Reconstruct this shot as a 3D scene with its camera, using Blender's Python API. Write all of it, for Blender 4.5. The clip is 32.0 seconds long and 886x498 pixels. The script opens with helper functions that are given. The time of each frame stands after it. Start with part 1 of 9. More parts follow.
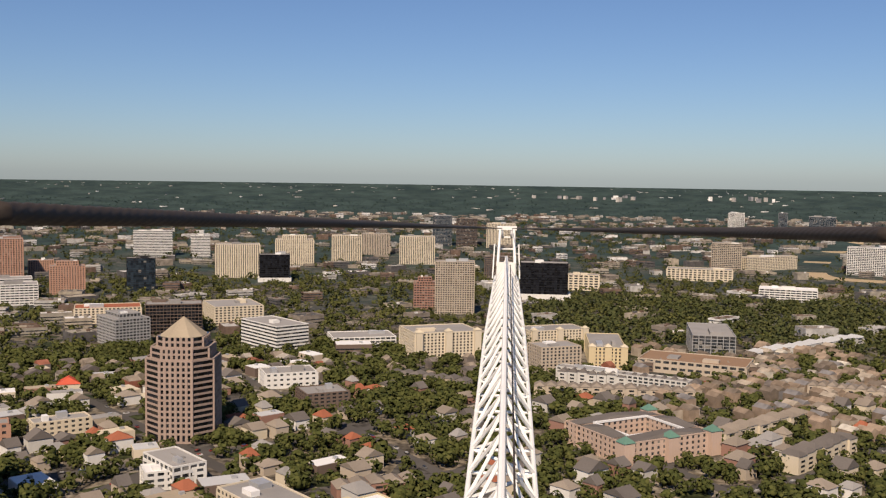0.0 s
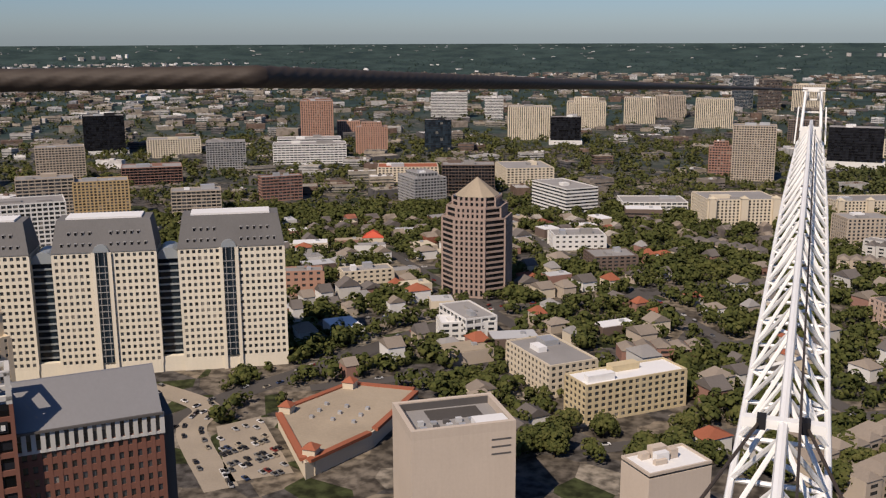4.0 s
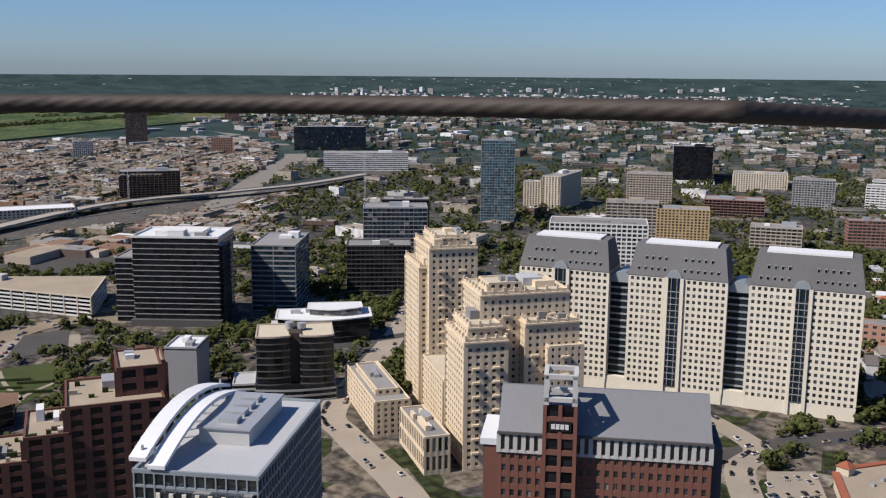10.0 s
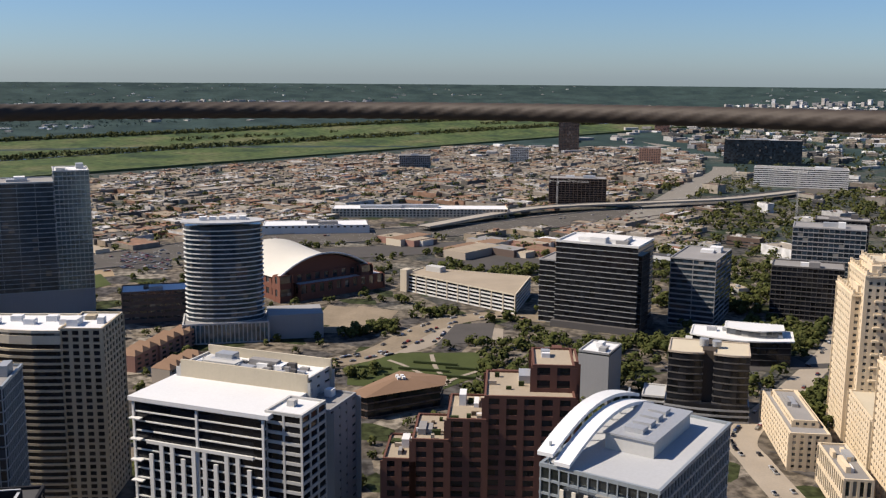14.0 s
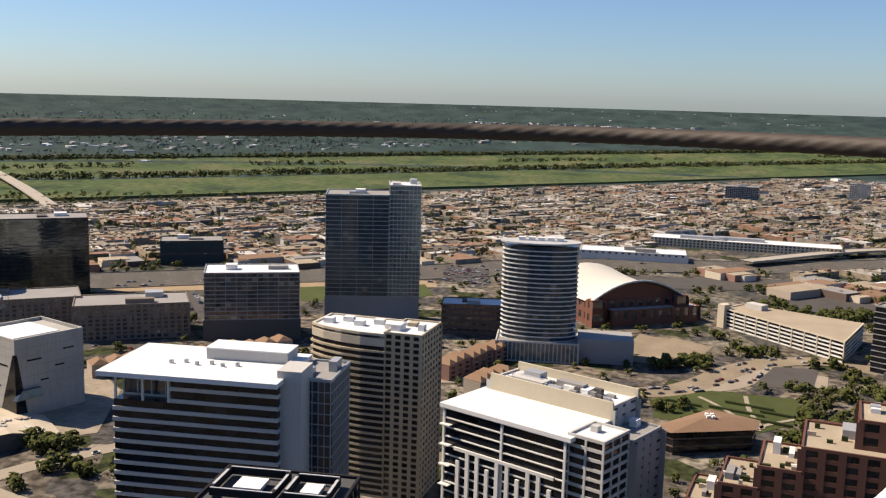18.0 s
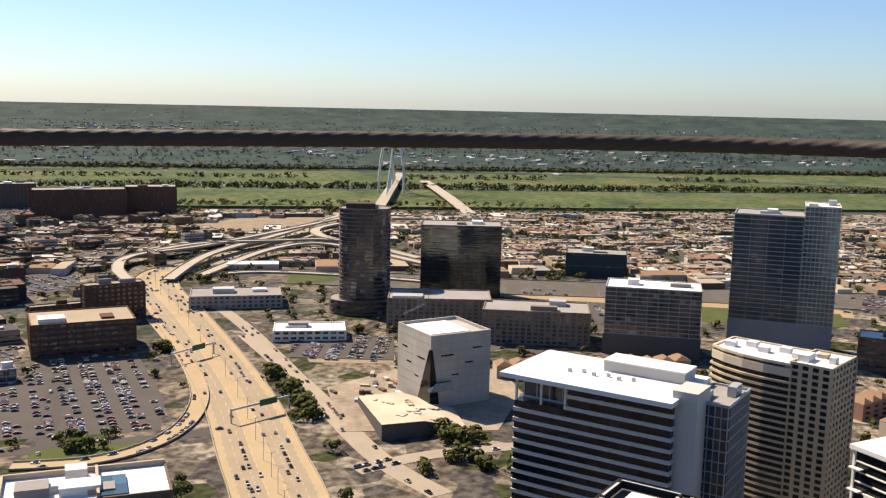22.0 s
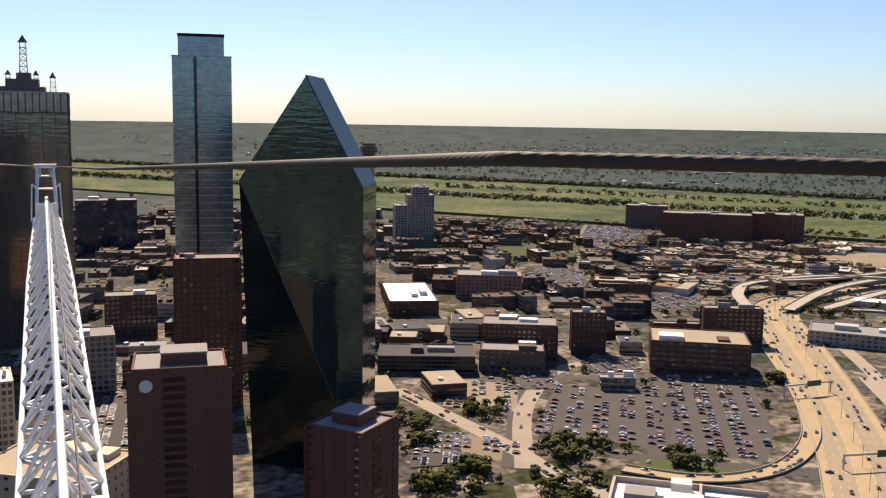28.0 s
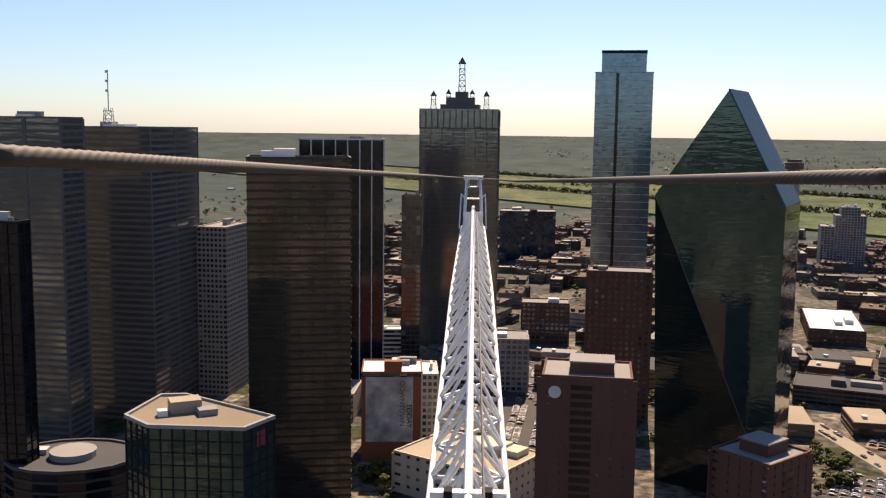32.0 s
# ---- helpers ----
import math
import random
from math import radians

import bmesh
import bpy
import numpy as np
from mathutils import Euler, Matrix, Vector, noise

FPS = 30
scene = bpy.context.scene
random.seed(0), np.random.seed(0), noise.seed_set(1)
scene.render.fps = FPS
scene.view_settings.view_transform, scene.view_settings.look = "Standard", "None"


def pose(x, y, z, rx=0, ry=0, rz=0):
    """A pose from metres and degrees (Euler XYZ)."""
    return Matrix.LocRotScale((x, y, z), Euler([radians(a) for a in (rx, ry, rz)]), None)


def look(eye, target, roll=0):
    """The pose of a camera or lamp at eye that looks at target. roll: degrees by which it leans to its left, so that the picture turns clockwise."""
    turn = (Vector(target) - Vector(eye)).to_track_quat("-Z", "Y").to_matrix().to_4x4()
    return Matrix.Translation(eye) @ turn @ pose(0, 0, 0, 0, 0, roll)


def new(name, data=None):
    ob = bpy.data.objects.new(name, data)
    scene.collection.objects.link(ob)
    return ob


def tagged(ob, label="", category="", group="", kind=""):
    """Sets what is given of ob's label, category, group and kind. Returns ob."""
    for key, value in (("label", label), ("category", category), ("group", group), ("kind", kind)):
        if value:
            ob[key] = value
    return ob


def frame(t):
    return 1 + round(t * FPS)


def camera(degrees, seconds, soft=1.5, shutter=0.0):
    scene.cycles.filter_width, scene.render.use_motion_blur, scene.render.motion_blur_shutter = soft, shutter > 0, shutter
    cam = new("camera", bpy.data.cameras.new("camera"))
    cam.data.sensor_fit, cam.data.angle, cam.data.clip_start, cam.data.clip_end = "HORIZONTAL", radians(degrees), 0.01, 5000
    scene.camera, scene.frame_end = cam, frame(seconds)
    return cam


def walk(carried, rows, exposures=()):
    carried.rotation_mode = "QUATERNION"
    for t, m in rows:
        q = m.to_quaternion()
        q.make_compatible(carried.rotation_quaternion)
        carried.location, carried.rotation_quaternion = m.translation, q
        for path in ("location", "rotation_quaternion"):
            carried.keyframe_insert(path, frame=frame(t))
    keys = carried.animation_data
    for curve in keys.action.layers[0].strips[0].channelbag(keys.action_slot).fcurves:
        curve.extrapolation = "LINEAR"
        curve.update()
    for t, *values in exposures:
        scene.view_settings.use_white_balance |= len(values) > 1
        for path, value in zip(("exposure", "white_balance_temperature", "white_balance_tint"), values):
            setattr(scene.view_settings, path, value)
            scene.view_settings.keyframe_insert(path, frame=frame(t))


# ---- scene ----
EYE_Z, SWING = 190.0, 0.4
PATH = [
    (0.0, 0.10, -4.19, -0.83),
    (0.5, 2.60, -3.98, -0.86),
    (1.0, 4.44, -4.23, -1.06),
    (1.5, 7.33, -4.25, -1.18),
    (2.0, 9.74, -4.44, -1.18),
    (2.5, 11.18, -5.50, -1.07),
    (3.0, 13.12, -8.28, -0.34),
    (3.5, 14.79, -12.02, 0.29),
    (5.5, 26.07, -11.61, -0.66),
    (6.0, 29.60, -11.43, -0.79),
    (6.5, 32.64, -11.23, -0.94),
    (7.0, 35.20, -11.15, -0.94),
    (7.5, 36.98, -11.36, -0.88),
    (8.0, 40.05, -10.90, -0.44),
    (8.5, 41.76, -11.07, -0.58),
    (9.0, 43.94, -10.73, -0.55),
    (9.5, 46.73, -10.56, -0.58),
    (10.0, 50.22, -10.41, -0.43),
    (10.5, 53.55, -10.55, -0.33),
    (11.0, 56.75, -10.42, -0.21),
    (11.5, 59.38, -10.39, -0.49),
    (12.0, 62.19, -10.43, -0.36),
    (12.5, 64.99, -10.56, -0.48),
    (13.0, 68.50, -10.55, -0.54),
    (13.5, 71.31, -10.15, -0.51),
    (14.0, 74.75, -9.97, -0.42),
    (14.5, 77.79, -9.86, -0.28),
    (16.5, 84.61, -9.27, -1.73),
    (17.0, 87.05, -9.25, -1.84),
    (17.5, 90.13, -9.22, -1.67),
    (18.0, 93.47, -8.84, -1.54),
    (18.5, 96.75, -8.60, -1.67),
    (19.0, 99.78, -8.52, -1.60),
    (19.5, 102.80, -8.25, -1.47),
    (20.0, 105.94, -8.46, -1.32),
    (20.5, 108.82, -8.33, -1.40),
    (21.0, 110.98, -8.47, -1.24),
    (21.5, 113.77, -8.44, -1.20),
    (22.0, 116.91, -8.50, -1.23),
    (22.5, 119.98, -8.79, -1.10),
    (23.0, 123.26, -8.50, -1.19),
    (23.5, 126.50, -8.32, -1.40),
    (24.0, 129.79, -8.34, -1.55),
    (24.5, 133.04, -8.46, -1.44),
    (25.0, 135.86, -8.52, -1.38),
    (25.5, 139.10, -8.30, -1.47),
    (27.5, 149.31, -8.12, -0.87),
    (28.0, 152.40, -7.61, -0.88),
    (28.5, 155.07, -7.69, -0.80),
    (29.0, 158.57, -7.58, -0.64),
    (29.5, 161.41, -7.45, -0.66),
    (30.0, 164.43, -7.40, -0.71),
    (30.5, 167.51, -7.58, -0.65),
    (31.0, 170.40, -7.56, -0.67),
    (31.5, 173.28, -7.37, -0.14),
    (32.0, 176.33, -7.08, -0.70),
]
cam = camera(48.56, 32.0, soft=1.25)
walk(cam, [(t, pose(SWING * math.sin(radians(yaw)), -SWING * math.cos(radians(yaw)), EYE_Z, 90 + pitch, roll, yaw)) for t, yaw, pitch, roll in PATH],
     exposures=[(0.0, 0.29, 7200, 17), (1.0, 0.39, 7300, 17), (2.0, 0.41, 7300, 17), (3.0, 0.24, 7200, 18), (6.0, -0.02, 5500, 14), (7.0, 0.08, 5600, 14), (9.0, 0.23, 5800, 14), (13.0, 0.45, 6200, 13), (17.0, 0.60, 6800, 14), (21.0, 1.02, 7300, 14), (24.0, 1.02, 7300, 16), (28.0, 0.87, 7500, 18), (32.0, 0.94, 7900, 20)])

# ---- daylight: clear early afternoon in autumn ----
SUN_AZ, SUN_EL = 166.0, 46.0
world = bpy.data.worlds.new("sky")
scene.world = world
world.use_nodes = True
wn = world.node_tree
sky = wn.nodes.new("ShaderNodeTexSky")
sky.sky_type, sky.sun_disc = "NISHITA", False
sky.sun_elevation, sky.sun_rotation = radians(SUN_EL), radians(-SUN_AZ)
sky.altitude, sky.air_density, sky.dust_density, sky.ozone_density = 300, 1.0, 0.5, 7.5
wn.nodes["Background"].inputs[1].default_value = 0.070
tint = wn.nodes.new("ShaderNodeMix")
tint.data_type, tint.blend_type = "RGBA", "MULTIPLY"
tint.inputs[0].default_value, tint.inputs[7].default_value = 1.0, (0.870, 0.965, 1.08, 1)
wn.links.new(sky.outputs[0], tint.inputs[6])
wn.links.new(tint.outputs[2], wn.nodes["Background"].inputs[0])
sun = new("sun", bpy.data.lights.new("sun", "SUN"))
sun.data.energy, sun.data.angle, sun.data.color = 5.0, radians(0.53), (1.0, 0.885, 0.72)
sun.matrix_world = look((0, 0, 0), (math.sin(radians(SUN_AZ)) * math.cos(radians(SUN_EL)), -math.cos(radians(SUN_AZ)) * math.cos(radians(SUN_EL)), -math.sin(radians(SUN_EL))))

# ---- materials ----
MATS = {}


def node(nt, kind, **inputs):
    n = nt.nodes.new(kind)
    for k, v in inputs.items():
        n.inputs[k.replace("_", " ")].default_value = v
    return n


def ramp(nt, src, stops):
    r = nt.nodes.new("ShaderNodeValToRGB")
    el = r.color_ramp.elements
    while len(el) < len(stops):
        el.new(0.5)
    for e, (p, c) in zip(el, stops):
        e.position, e.color = p, (*c, 1)
    nt.links.new(src, r.inputs[0])
    return r.outputs[0]


def mixc(nt, fac, a, b, how="MIX"):
    m = nt.nodes.new("ShaderNodeMix")
    m.data_type, m.blend_type = "RGBA", how
    for s, v in ((0, fac), (6, a), (7, b)):
        if hasattr(v, "links"):
            nt.links.new(v, m.inputs[s])
        else:
            m.inputs[s].default_value = v if s == 0 else (*v, 1)
    return m.outputs[2]


def math_node(nt, op, a, b=0.0):
    m = nt.nodes.new("ShaderNodeMath")
    m.operation = op
    for s, v in ((0, a), (1, b)):
        if hasattr(v, "links"):
            nt.links.new(v, m.inputs[s])
        else:
            m.inputs[s].default_value = v
    return m.outputs[0]


def surface(key, rough=0.8, metal=0.0):
    m = bpy.data.materials.new(key)
    m.use_nodes = True
    nt = m.node_tree
    b = nt.nodes["Principled BSDF"]
    b.inputs["Roughness"].default_value, b.inputs["Metallic"].default_value = rough, metal
    if rough > 0.72:
        b.inputs["Specular IOR Level"].default_value = 0.08
    MATS[key] = m
    pos = nt.nodes.new("ShaderNodeNewGeometry").outputs["Position"]
    return m, nt, b, pos


def plain(key, col, rough=0.8, metal=0.0, vary=0.12, grain=0.25, streak=0.1, per="object"):
    """A painted, stone or concrete surface: fine grain, broad blotches, faint streaks down the walls and a small shift from piece to piece."""
    col = tuple(0.78 * c for c in col)
    m, nt, b, pos = surface(key, rough, metal)
    fine = node(nt, "ShaderNodeTexNoise", Scale=grain * 4, Detail=4)
    broad = node(nt, "ShaderNodeTexNoise", Scale=0.05, Detail=3)
    nt.links.new(pos, fine.inputs[0])
    nt.links.new(pos, broad.inputs[0])
    mp = node(nt, "ShaderNodeMapping")
    mp.inputs["Scale"].default_value = (0.9, 0.9, 0.05)
    nt.links.new(pos, mp.inputs[0])
    st = node(nt, "ShaderNodeTexNoise", Scale=1.0, Detail=2)
    nt.links.new(mp.outputs[0], st.inputs[0])
    v = math_node(nt, "ADD", math_node(nt, "MULTIPLY", fine.outputs[0], vary), math_node(nt, "MULTIPLY", broad.outputs[0], vary * 1.4))
    v = math_node(nt, "ADD", v, math_node(nt, "MULTIPLY", st.outputs[0], streak))
    if per == "object":
        rnd = nt.nodes.new("ShaderNodeObjectInfo").outputs["Random"]
    else:
        rnd = nt.nodes.new("ShaderNodeNewGeometry").outputs["Random Per Island"]
    v = math_node(nt, "ADD", v, math_node(nt, "MULTIPLY", rnd, vary * 0.7))
    v = math_node(nt, "ADD", v, 1 - vary * 1.55 - streak * 0.5)
    c = mixc(nt, 1.0, col, col, "MULTIPLY")
    mul = c.node
    mul.inputs[6].default_value = (*col, 1)
    comb = nt.nodes.new("ShaderNodeCombineColor")
    for i in range(3):
        nt.links.new(v, comb.inputs[i])
    nt.links.new(comb.outputs[0], mul.inputs[7])
    nt.links.new(c, b.inputs["Base Color"])
    return m


def glazing(key, col, rough=0.08, spread=0.6, blinds=(0.20, 0.19, 0.17), share=0.06, metal=0.0, cell=(4.0, 4.0, 3.8), wave=0.0, gloss=0.9):
    """Window glass: a dark reflecting pane behind which some bays have pale blinds."""
    m, nt, b, pos = surface(key, rough, metal)
    tc = nt.nodes.new("ShaderNodeTexCoord").outputs["Object"]
    mp = node(nt, "ShaderNodeMapping")
    mp.inputs["Scale"].default_value = tuple(1 / c for c in cell)
    nt.links.new(tc, mp.inputs[0])
    fl = nt.nodes.new("ShaderNodeVectorMath")
    fl.operation = "FLOOR"
    nt.links.new(mp.outputs[0], fl.inputs[0])
    wh = nt.nodes.new("ShaderNodeTexWhiteNoise")
    nt.links.new(fl.outputs[0], wh.inputs[0])
    light = math_node(nt, "GREATER_THAN", wh.outputs[0], 1 - share)
    dark = mixc(nt, wh.outputs[0], tuple(c * (1 - spread) for c in col), tuple(min(1, c * (1 + spread)) for c in col))
    nt.links.new(mixc(nt, light, dark, blinds), b.inputs["Base Color"])
    b.inputs["Specular IOR Level"].default_value = gloss
    if wave:
        nz = node(nt, "ShaderNodeTexNoise", Scale=0.35, Detail=2)
        wp = node(nt, "ShaderNodeMapping")
        wp.inputs["Scale"].default_value = (0.25, 0.25, 1.6)
        nt.links.new(tc, wp.inputs[0])
        nt.links.new(wp.outputs[0], nz.inputs[0])
        bp = node(nt, "ShaderNodeBump", Strength=wave, Distance=0.6)
        nt.links.new(nz.outputs[0], bp.inputs["Height"])
        nt.links.new(bp.outputs[0], b.inputs["Normal"])
    return m


for key, col in dict(white=(0.74, 0.73, 0.70), cream=(0.66, 0.58, 0.45), tan=(0.47, 0.40, 0.32), grey=(0.34, 0.34, 0.34), coral=(0.44, 0.26, 0.19),
                     salmon=(0.33, 0.19, 0.15), brown=(0.16, 0.12, 0.10), blk=(0.025, 0.025, 0.028), yellow=(0.60, 0.50, 0.32), gold=(0.50, 0.37, 0.20),
                     plaster=(0.56, 0.48, 0.40), darkbrick=(0.13, 0.07, 0.055), teal=(0.05, 0.07, 0.075), brick=(0.21, 0.098, 0.072), stone=(0.78, 0.72, 0.59),
                     ritz=(0.76, 0.63, 0.45), umber=(0.085, 0.070, 0.058), slate=(0.115, 0.108, 0.104), pale=(0.56, 0.55, 0.52)).items():
    plain(key, col)
plain("bronze_metal", (0.020, 0.017, 0.016), 0.4, 0.3)
# Tan walls darkened to brown: shade and haze are put into the colour.
plain("row_tan_shaded", (0.25, 0.21, 0.175), 0.85)
plain("honey", (0.50, 0.42, 0.30), 0.85)
plain("terrace_brick", (0.165, 0.082, 0.062), 0.85)
plain("arena_roof", (0.72, 0.68, 0.58), 0.6, vary=0.12)
plain("dusk_brown", (0.175, 0.155, 0.140), 0.75)
plain("mansard_slate", (0.165, 0.162, 0.16), 0.8, vary=0.2)
plain("steel", (0.38, 0.42, 0.44), 0.45, 0.3)
plain("roof_white", (0.80, 0.80, 0.79), 0.7, vary=0.1)
plain("roof_grey", (0.30, 0.29, 0.28), 0.9, vary=0.25)
plain("roof_dust", (0.40, 0.335, 0.25), 0.9, vary=0.3)
# Darker copy of roof_dust: shade of neighbouring towers painted into one roof.
plain("roof_gravel_shaded", (0.25, 0.205, 0.15), 0.9, vary=0.3)
plain("roof_rust", (0.27, 0.175, 0.115), 0.9, vary=0.2)
plain("roof_tile", (0.34, 0.12, 0.07), 0.9, vary=0.2)
plain("roof_asph", (0.09, 0.09, 0.09), 0.9, vary=0.3)
plain("roof_cream", (0.60, 0.53, 0.40), 0.8, vary=0.15)
plain("roof_pale", (0.50, 0.51, 0.52), 0.85, vary=0.12)
plain("unit_metal", (0.50, 0.51, 0.52), 0.5, 0.4, vary=0.2)
plain("concrete", (0.42, 0.38, 0.32), 0.9, vary=0.18)
plain("asphalt", (0.095, 0.088, 0.082), 0.92, vary=0.3)
plain("paving", (0.36, 0.31, 0.245), 0.9, vary=0.3)
plain("lawn", (0.075, 0.092, 0.033), 0.95, vary=0.5)


def meadow_material():
    """Rough grass: broad stands of green, dull olive and dry straw with a fine mottle."""
    m, nt, b, pos = surface("meadow", 0.95)
    stand = node(nt, "ShaderNodeTexNoise", Scale=0.0065, Detail=5)
    tuft = node(nt, "ShaderNodeTexNoise", Scale=0.06, Detail=5)
    nt.links.new(pos, stand.inputs[0])
    nt.links.new(pos, tuft.inputs[0])
    c = ramp(nt, stand.outputs[0], [(0.32, (0.035, 0.052, 0.028)), (0.44, (0.062, 0.088, 0.034)), (0.54, (0.078, 0.098, 0.040)), (0.66, (0.115, 0.115, 0.058))])
    c = mixc(nt, 1.0, c, ramp(nt, tuft.outputs[0], [(0.34, (0.55, 0.58, 0.62)), (0.62, (1.2, 1.2, 1.15))]), "MULTIPLY")
    nt.links.new(c, b.inputs["Base Color"])


meadow_material()

plain("dirt", (0.40, 0.30, 0.19), 0.95, vary=0.3)
plain("shingle", (0.27, 0.23, 0.19), 0.9, vary=0.3)
plain("shingle_dark", (0.15, 0.135, 0.125), 0.9, vary=0.3)
plain("crane_paint", (0.92, 0.92, 0.89), 0.45, vary=0.1, grain=1.0)
plain("bark", (0.10, 0.075, 0.05), 0.95)
glazing("glass_dark", (0.035, 0.04, 0.045))
glazing("glass_black", (0.010, 0.011, 0.014), 0.12, share=0.0, gloss=0.35)
glazing("glass_navy", (0.020, 0.032, 0.045), share=0.02, gloss=0.45)
glazing("glass_blue", (0.05, 0.072, 0.09), 0.1, 0.3, share=0.02, metal=0.35)
glazing("glass_teal", (0.05, 0.10, 0.12), share=0.08)
glazing("glass_bronze", (0.042, 0.033, 0.028), 0.08, 0.2, share=0.0, metal=0.35, wave=0.08)
glazing("glass_smoke", (0.145, 0.147, 0.138), 0.08, 0.15, share=0.0, metal=0.6, wave=0.09)
# Prism's lower facet: its dark reflection is painted as near-black glass.
glazing("glass_facet_dim", (0.006, 0.013, 0.013), 0.04, 0.1, share=0.0, gloss=0.25, wave=0.15)
# Prism's roof slope: blue sky reflection painted into a dull base colour.
glazing("glass_slope_skytint", (0.028, 0.070, 0.110), 0.45, 0.1, share=0.0, gloss=0.06)
glazing("glass_mirror", (0.10, 0.116, 0.125), 0.04, 0.25, share=0.0, metal=0.85, wave=0.2)
glazing("glass_green", (0.042, 0.080, 0.072), 0.03, 0.15, share=0.0, metal=0.6, wave=0.12)
glazing("glass_sky", (0.13, 0.19, 0.225), 0.10, 0.2, share=0.0, metal=0.7, wave=0.1)


def foliage(key, a, b_, c):
    m, nt, b, pos = surface(key, 0.75)
    rnd = nt.nodes.new("ShaderNodeObjectInfo").outputs["Random"]
    isl = nt.nodes.new("ShaderNodeNewGeometry").outputs["Random Per Island"]
    big = node(nt, "ShaderNodeTexNoise", Scale=0.02, Detail=3)
    nt.links.new(pos, big.inputs[0])
    v = math_node(nt, "ADD", math_node(nt, "MULTIPLY", isl, 0.5), math_node(nt, "MULTIPLY", rnd, 0.2))
    v = math_node(nt, "ADD", v, math_node(nt, "MULTIPLY", big.outputs[0], 0.35))
    nt.links.new(ramp(nt, v, [(0.15, a), (0.5, b_), (0.9, c)]), b.inputs["Base Color"])
    b.inputs["Specular IOR Level"].default_value = 0.03


foliage("leaves", (0.030, 0.038, 0.013), (0.062, 0.070, 0.022), (0.100, 0.096, 0.034))
# Horizon foliage: distance haze is put into the leaf colour as a blue shift.
foliage("hazed_leaves", (0.025, 0.043, 0.040), (0.031, 0.051, 0.048), (0.039, 0.060, 0.056))
foliage("wood_leaves", (0.026, 0.035, 0.015), (0.046, 0.055, 0.022), (0.074, 0.076, 0.030))


def mixed_roofs(key, stops, rough=0.85):
    m, nt, b, pos = surface(key, rough)
    isl = nt.nodes.new("ShaderNodeNewGeometry").outputs["Random Per Island"]
    nz = node(nt, "ShaderNodeTexNoise", Scale=0.15, Detail=4)
    nt.links.new(pos, nz.inputs[0])
    col = ramp(nt, isl, stops)
    col.node.color_ramp.interpolation = "CONSTANT"
    g = ramp(nt, nz.outputs[0], [(0.3, (0.52, 0.52, 0.52)), (0.7, (0.92, 0.92, 0.92))])
    nt.links.new(mixc(nt, 1.0, col, g, "MULTIPLY"), b.inputs["Base Color"])


mixed_roofs("city_mix", [(0.0, (0.46, 0.45, 0.43)), (0.12, (0.26, 0.225, 0.19)), (0.32, (0.17, 0.12, 0.095)), (0.46, (0.34, 0.31, 0.26)), (0.60, (0.12, 0.115, 0.115)), (0.80, (0.40, 0.35, 0.28)), (0.92, (0.74, 0.73, 0.71))])
mixed_roofs("shed_mix", [(0.0, (0.37, 0.335, 0.285)), (0.2, (0.31, 0.19, 0.13)), (0.36, (0.31, 0.27, 0.22)), (0.56, (0.16, 0.145, 0.13)), (0.70, (0.37, 0.30, 0.22)), (0.88, (0.60, 0.58, 0.55))])
mixed_roofs("house_roof", [(0.0, (0.22, 0.19, 0.17)), (0.3, (0.30, 0.25, 0.20)), (0.55, (0.16, 0.14, 0.13)), (0.72, (0.40, 0.36, 0.31)), (0.88, (0.30, 0.12, 0.08))])
mixed_roofs("car_paint", [(0.0, (0.55, 0.55, 0.55)), (0.18, (0.03, 0.03, 0.034)), (0.46, (0.20, 0.205, 0.21)), (0.66, (0.38, 0.37, 0.35)), (0.76, (0.25, 0.04, 0.03)), (0.86, (0.04, 0.07, 0.16)), (0.93, (0.16, 0.14, 0.12))], 0.35)
mixed_roofs("brown_mix", [(0.0, (0.16, 0.10, 0.075)), (0.2, (0.10, 0.065, 0.05)), (0.38, (0.17, 0.145, 0.12)), (0.52, (0.11, 0.105, 0.10)), (0.7, (0.22, 0.19, 0.155)), (0.82, (0.07, 0.067, 0.064)), (0.93, (0.44, 0.42, 0.38))])
mixed_roofs("far_mix", [(0.0, (0.86, 0.85, 0.83)), (0.25, (0.42, 0.40, 0.38)), (0.55, (0.58, 0.55, 0.51)), (0.8, (0.30, 0.30, 0.31))])


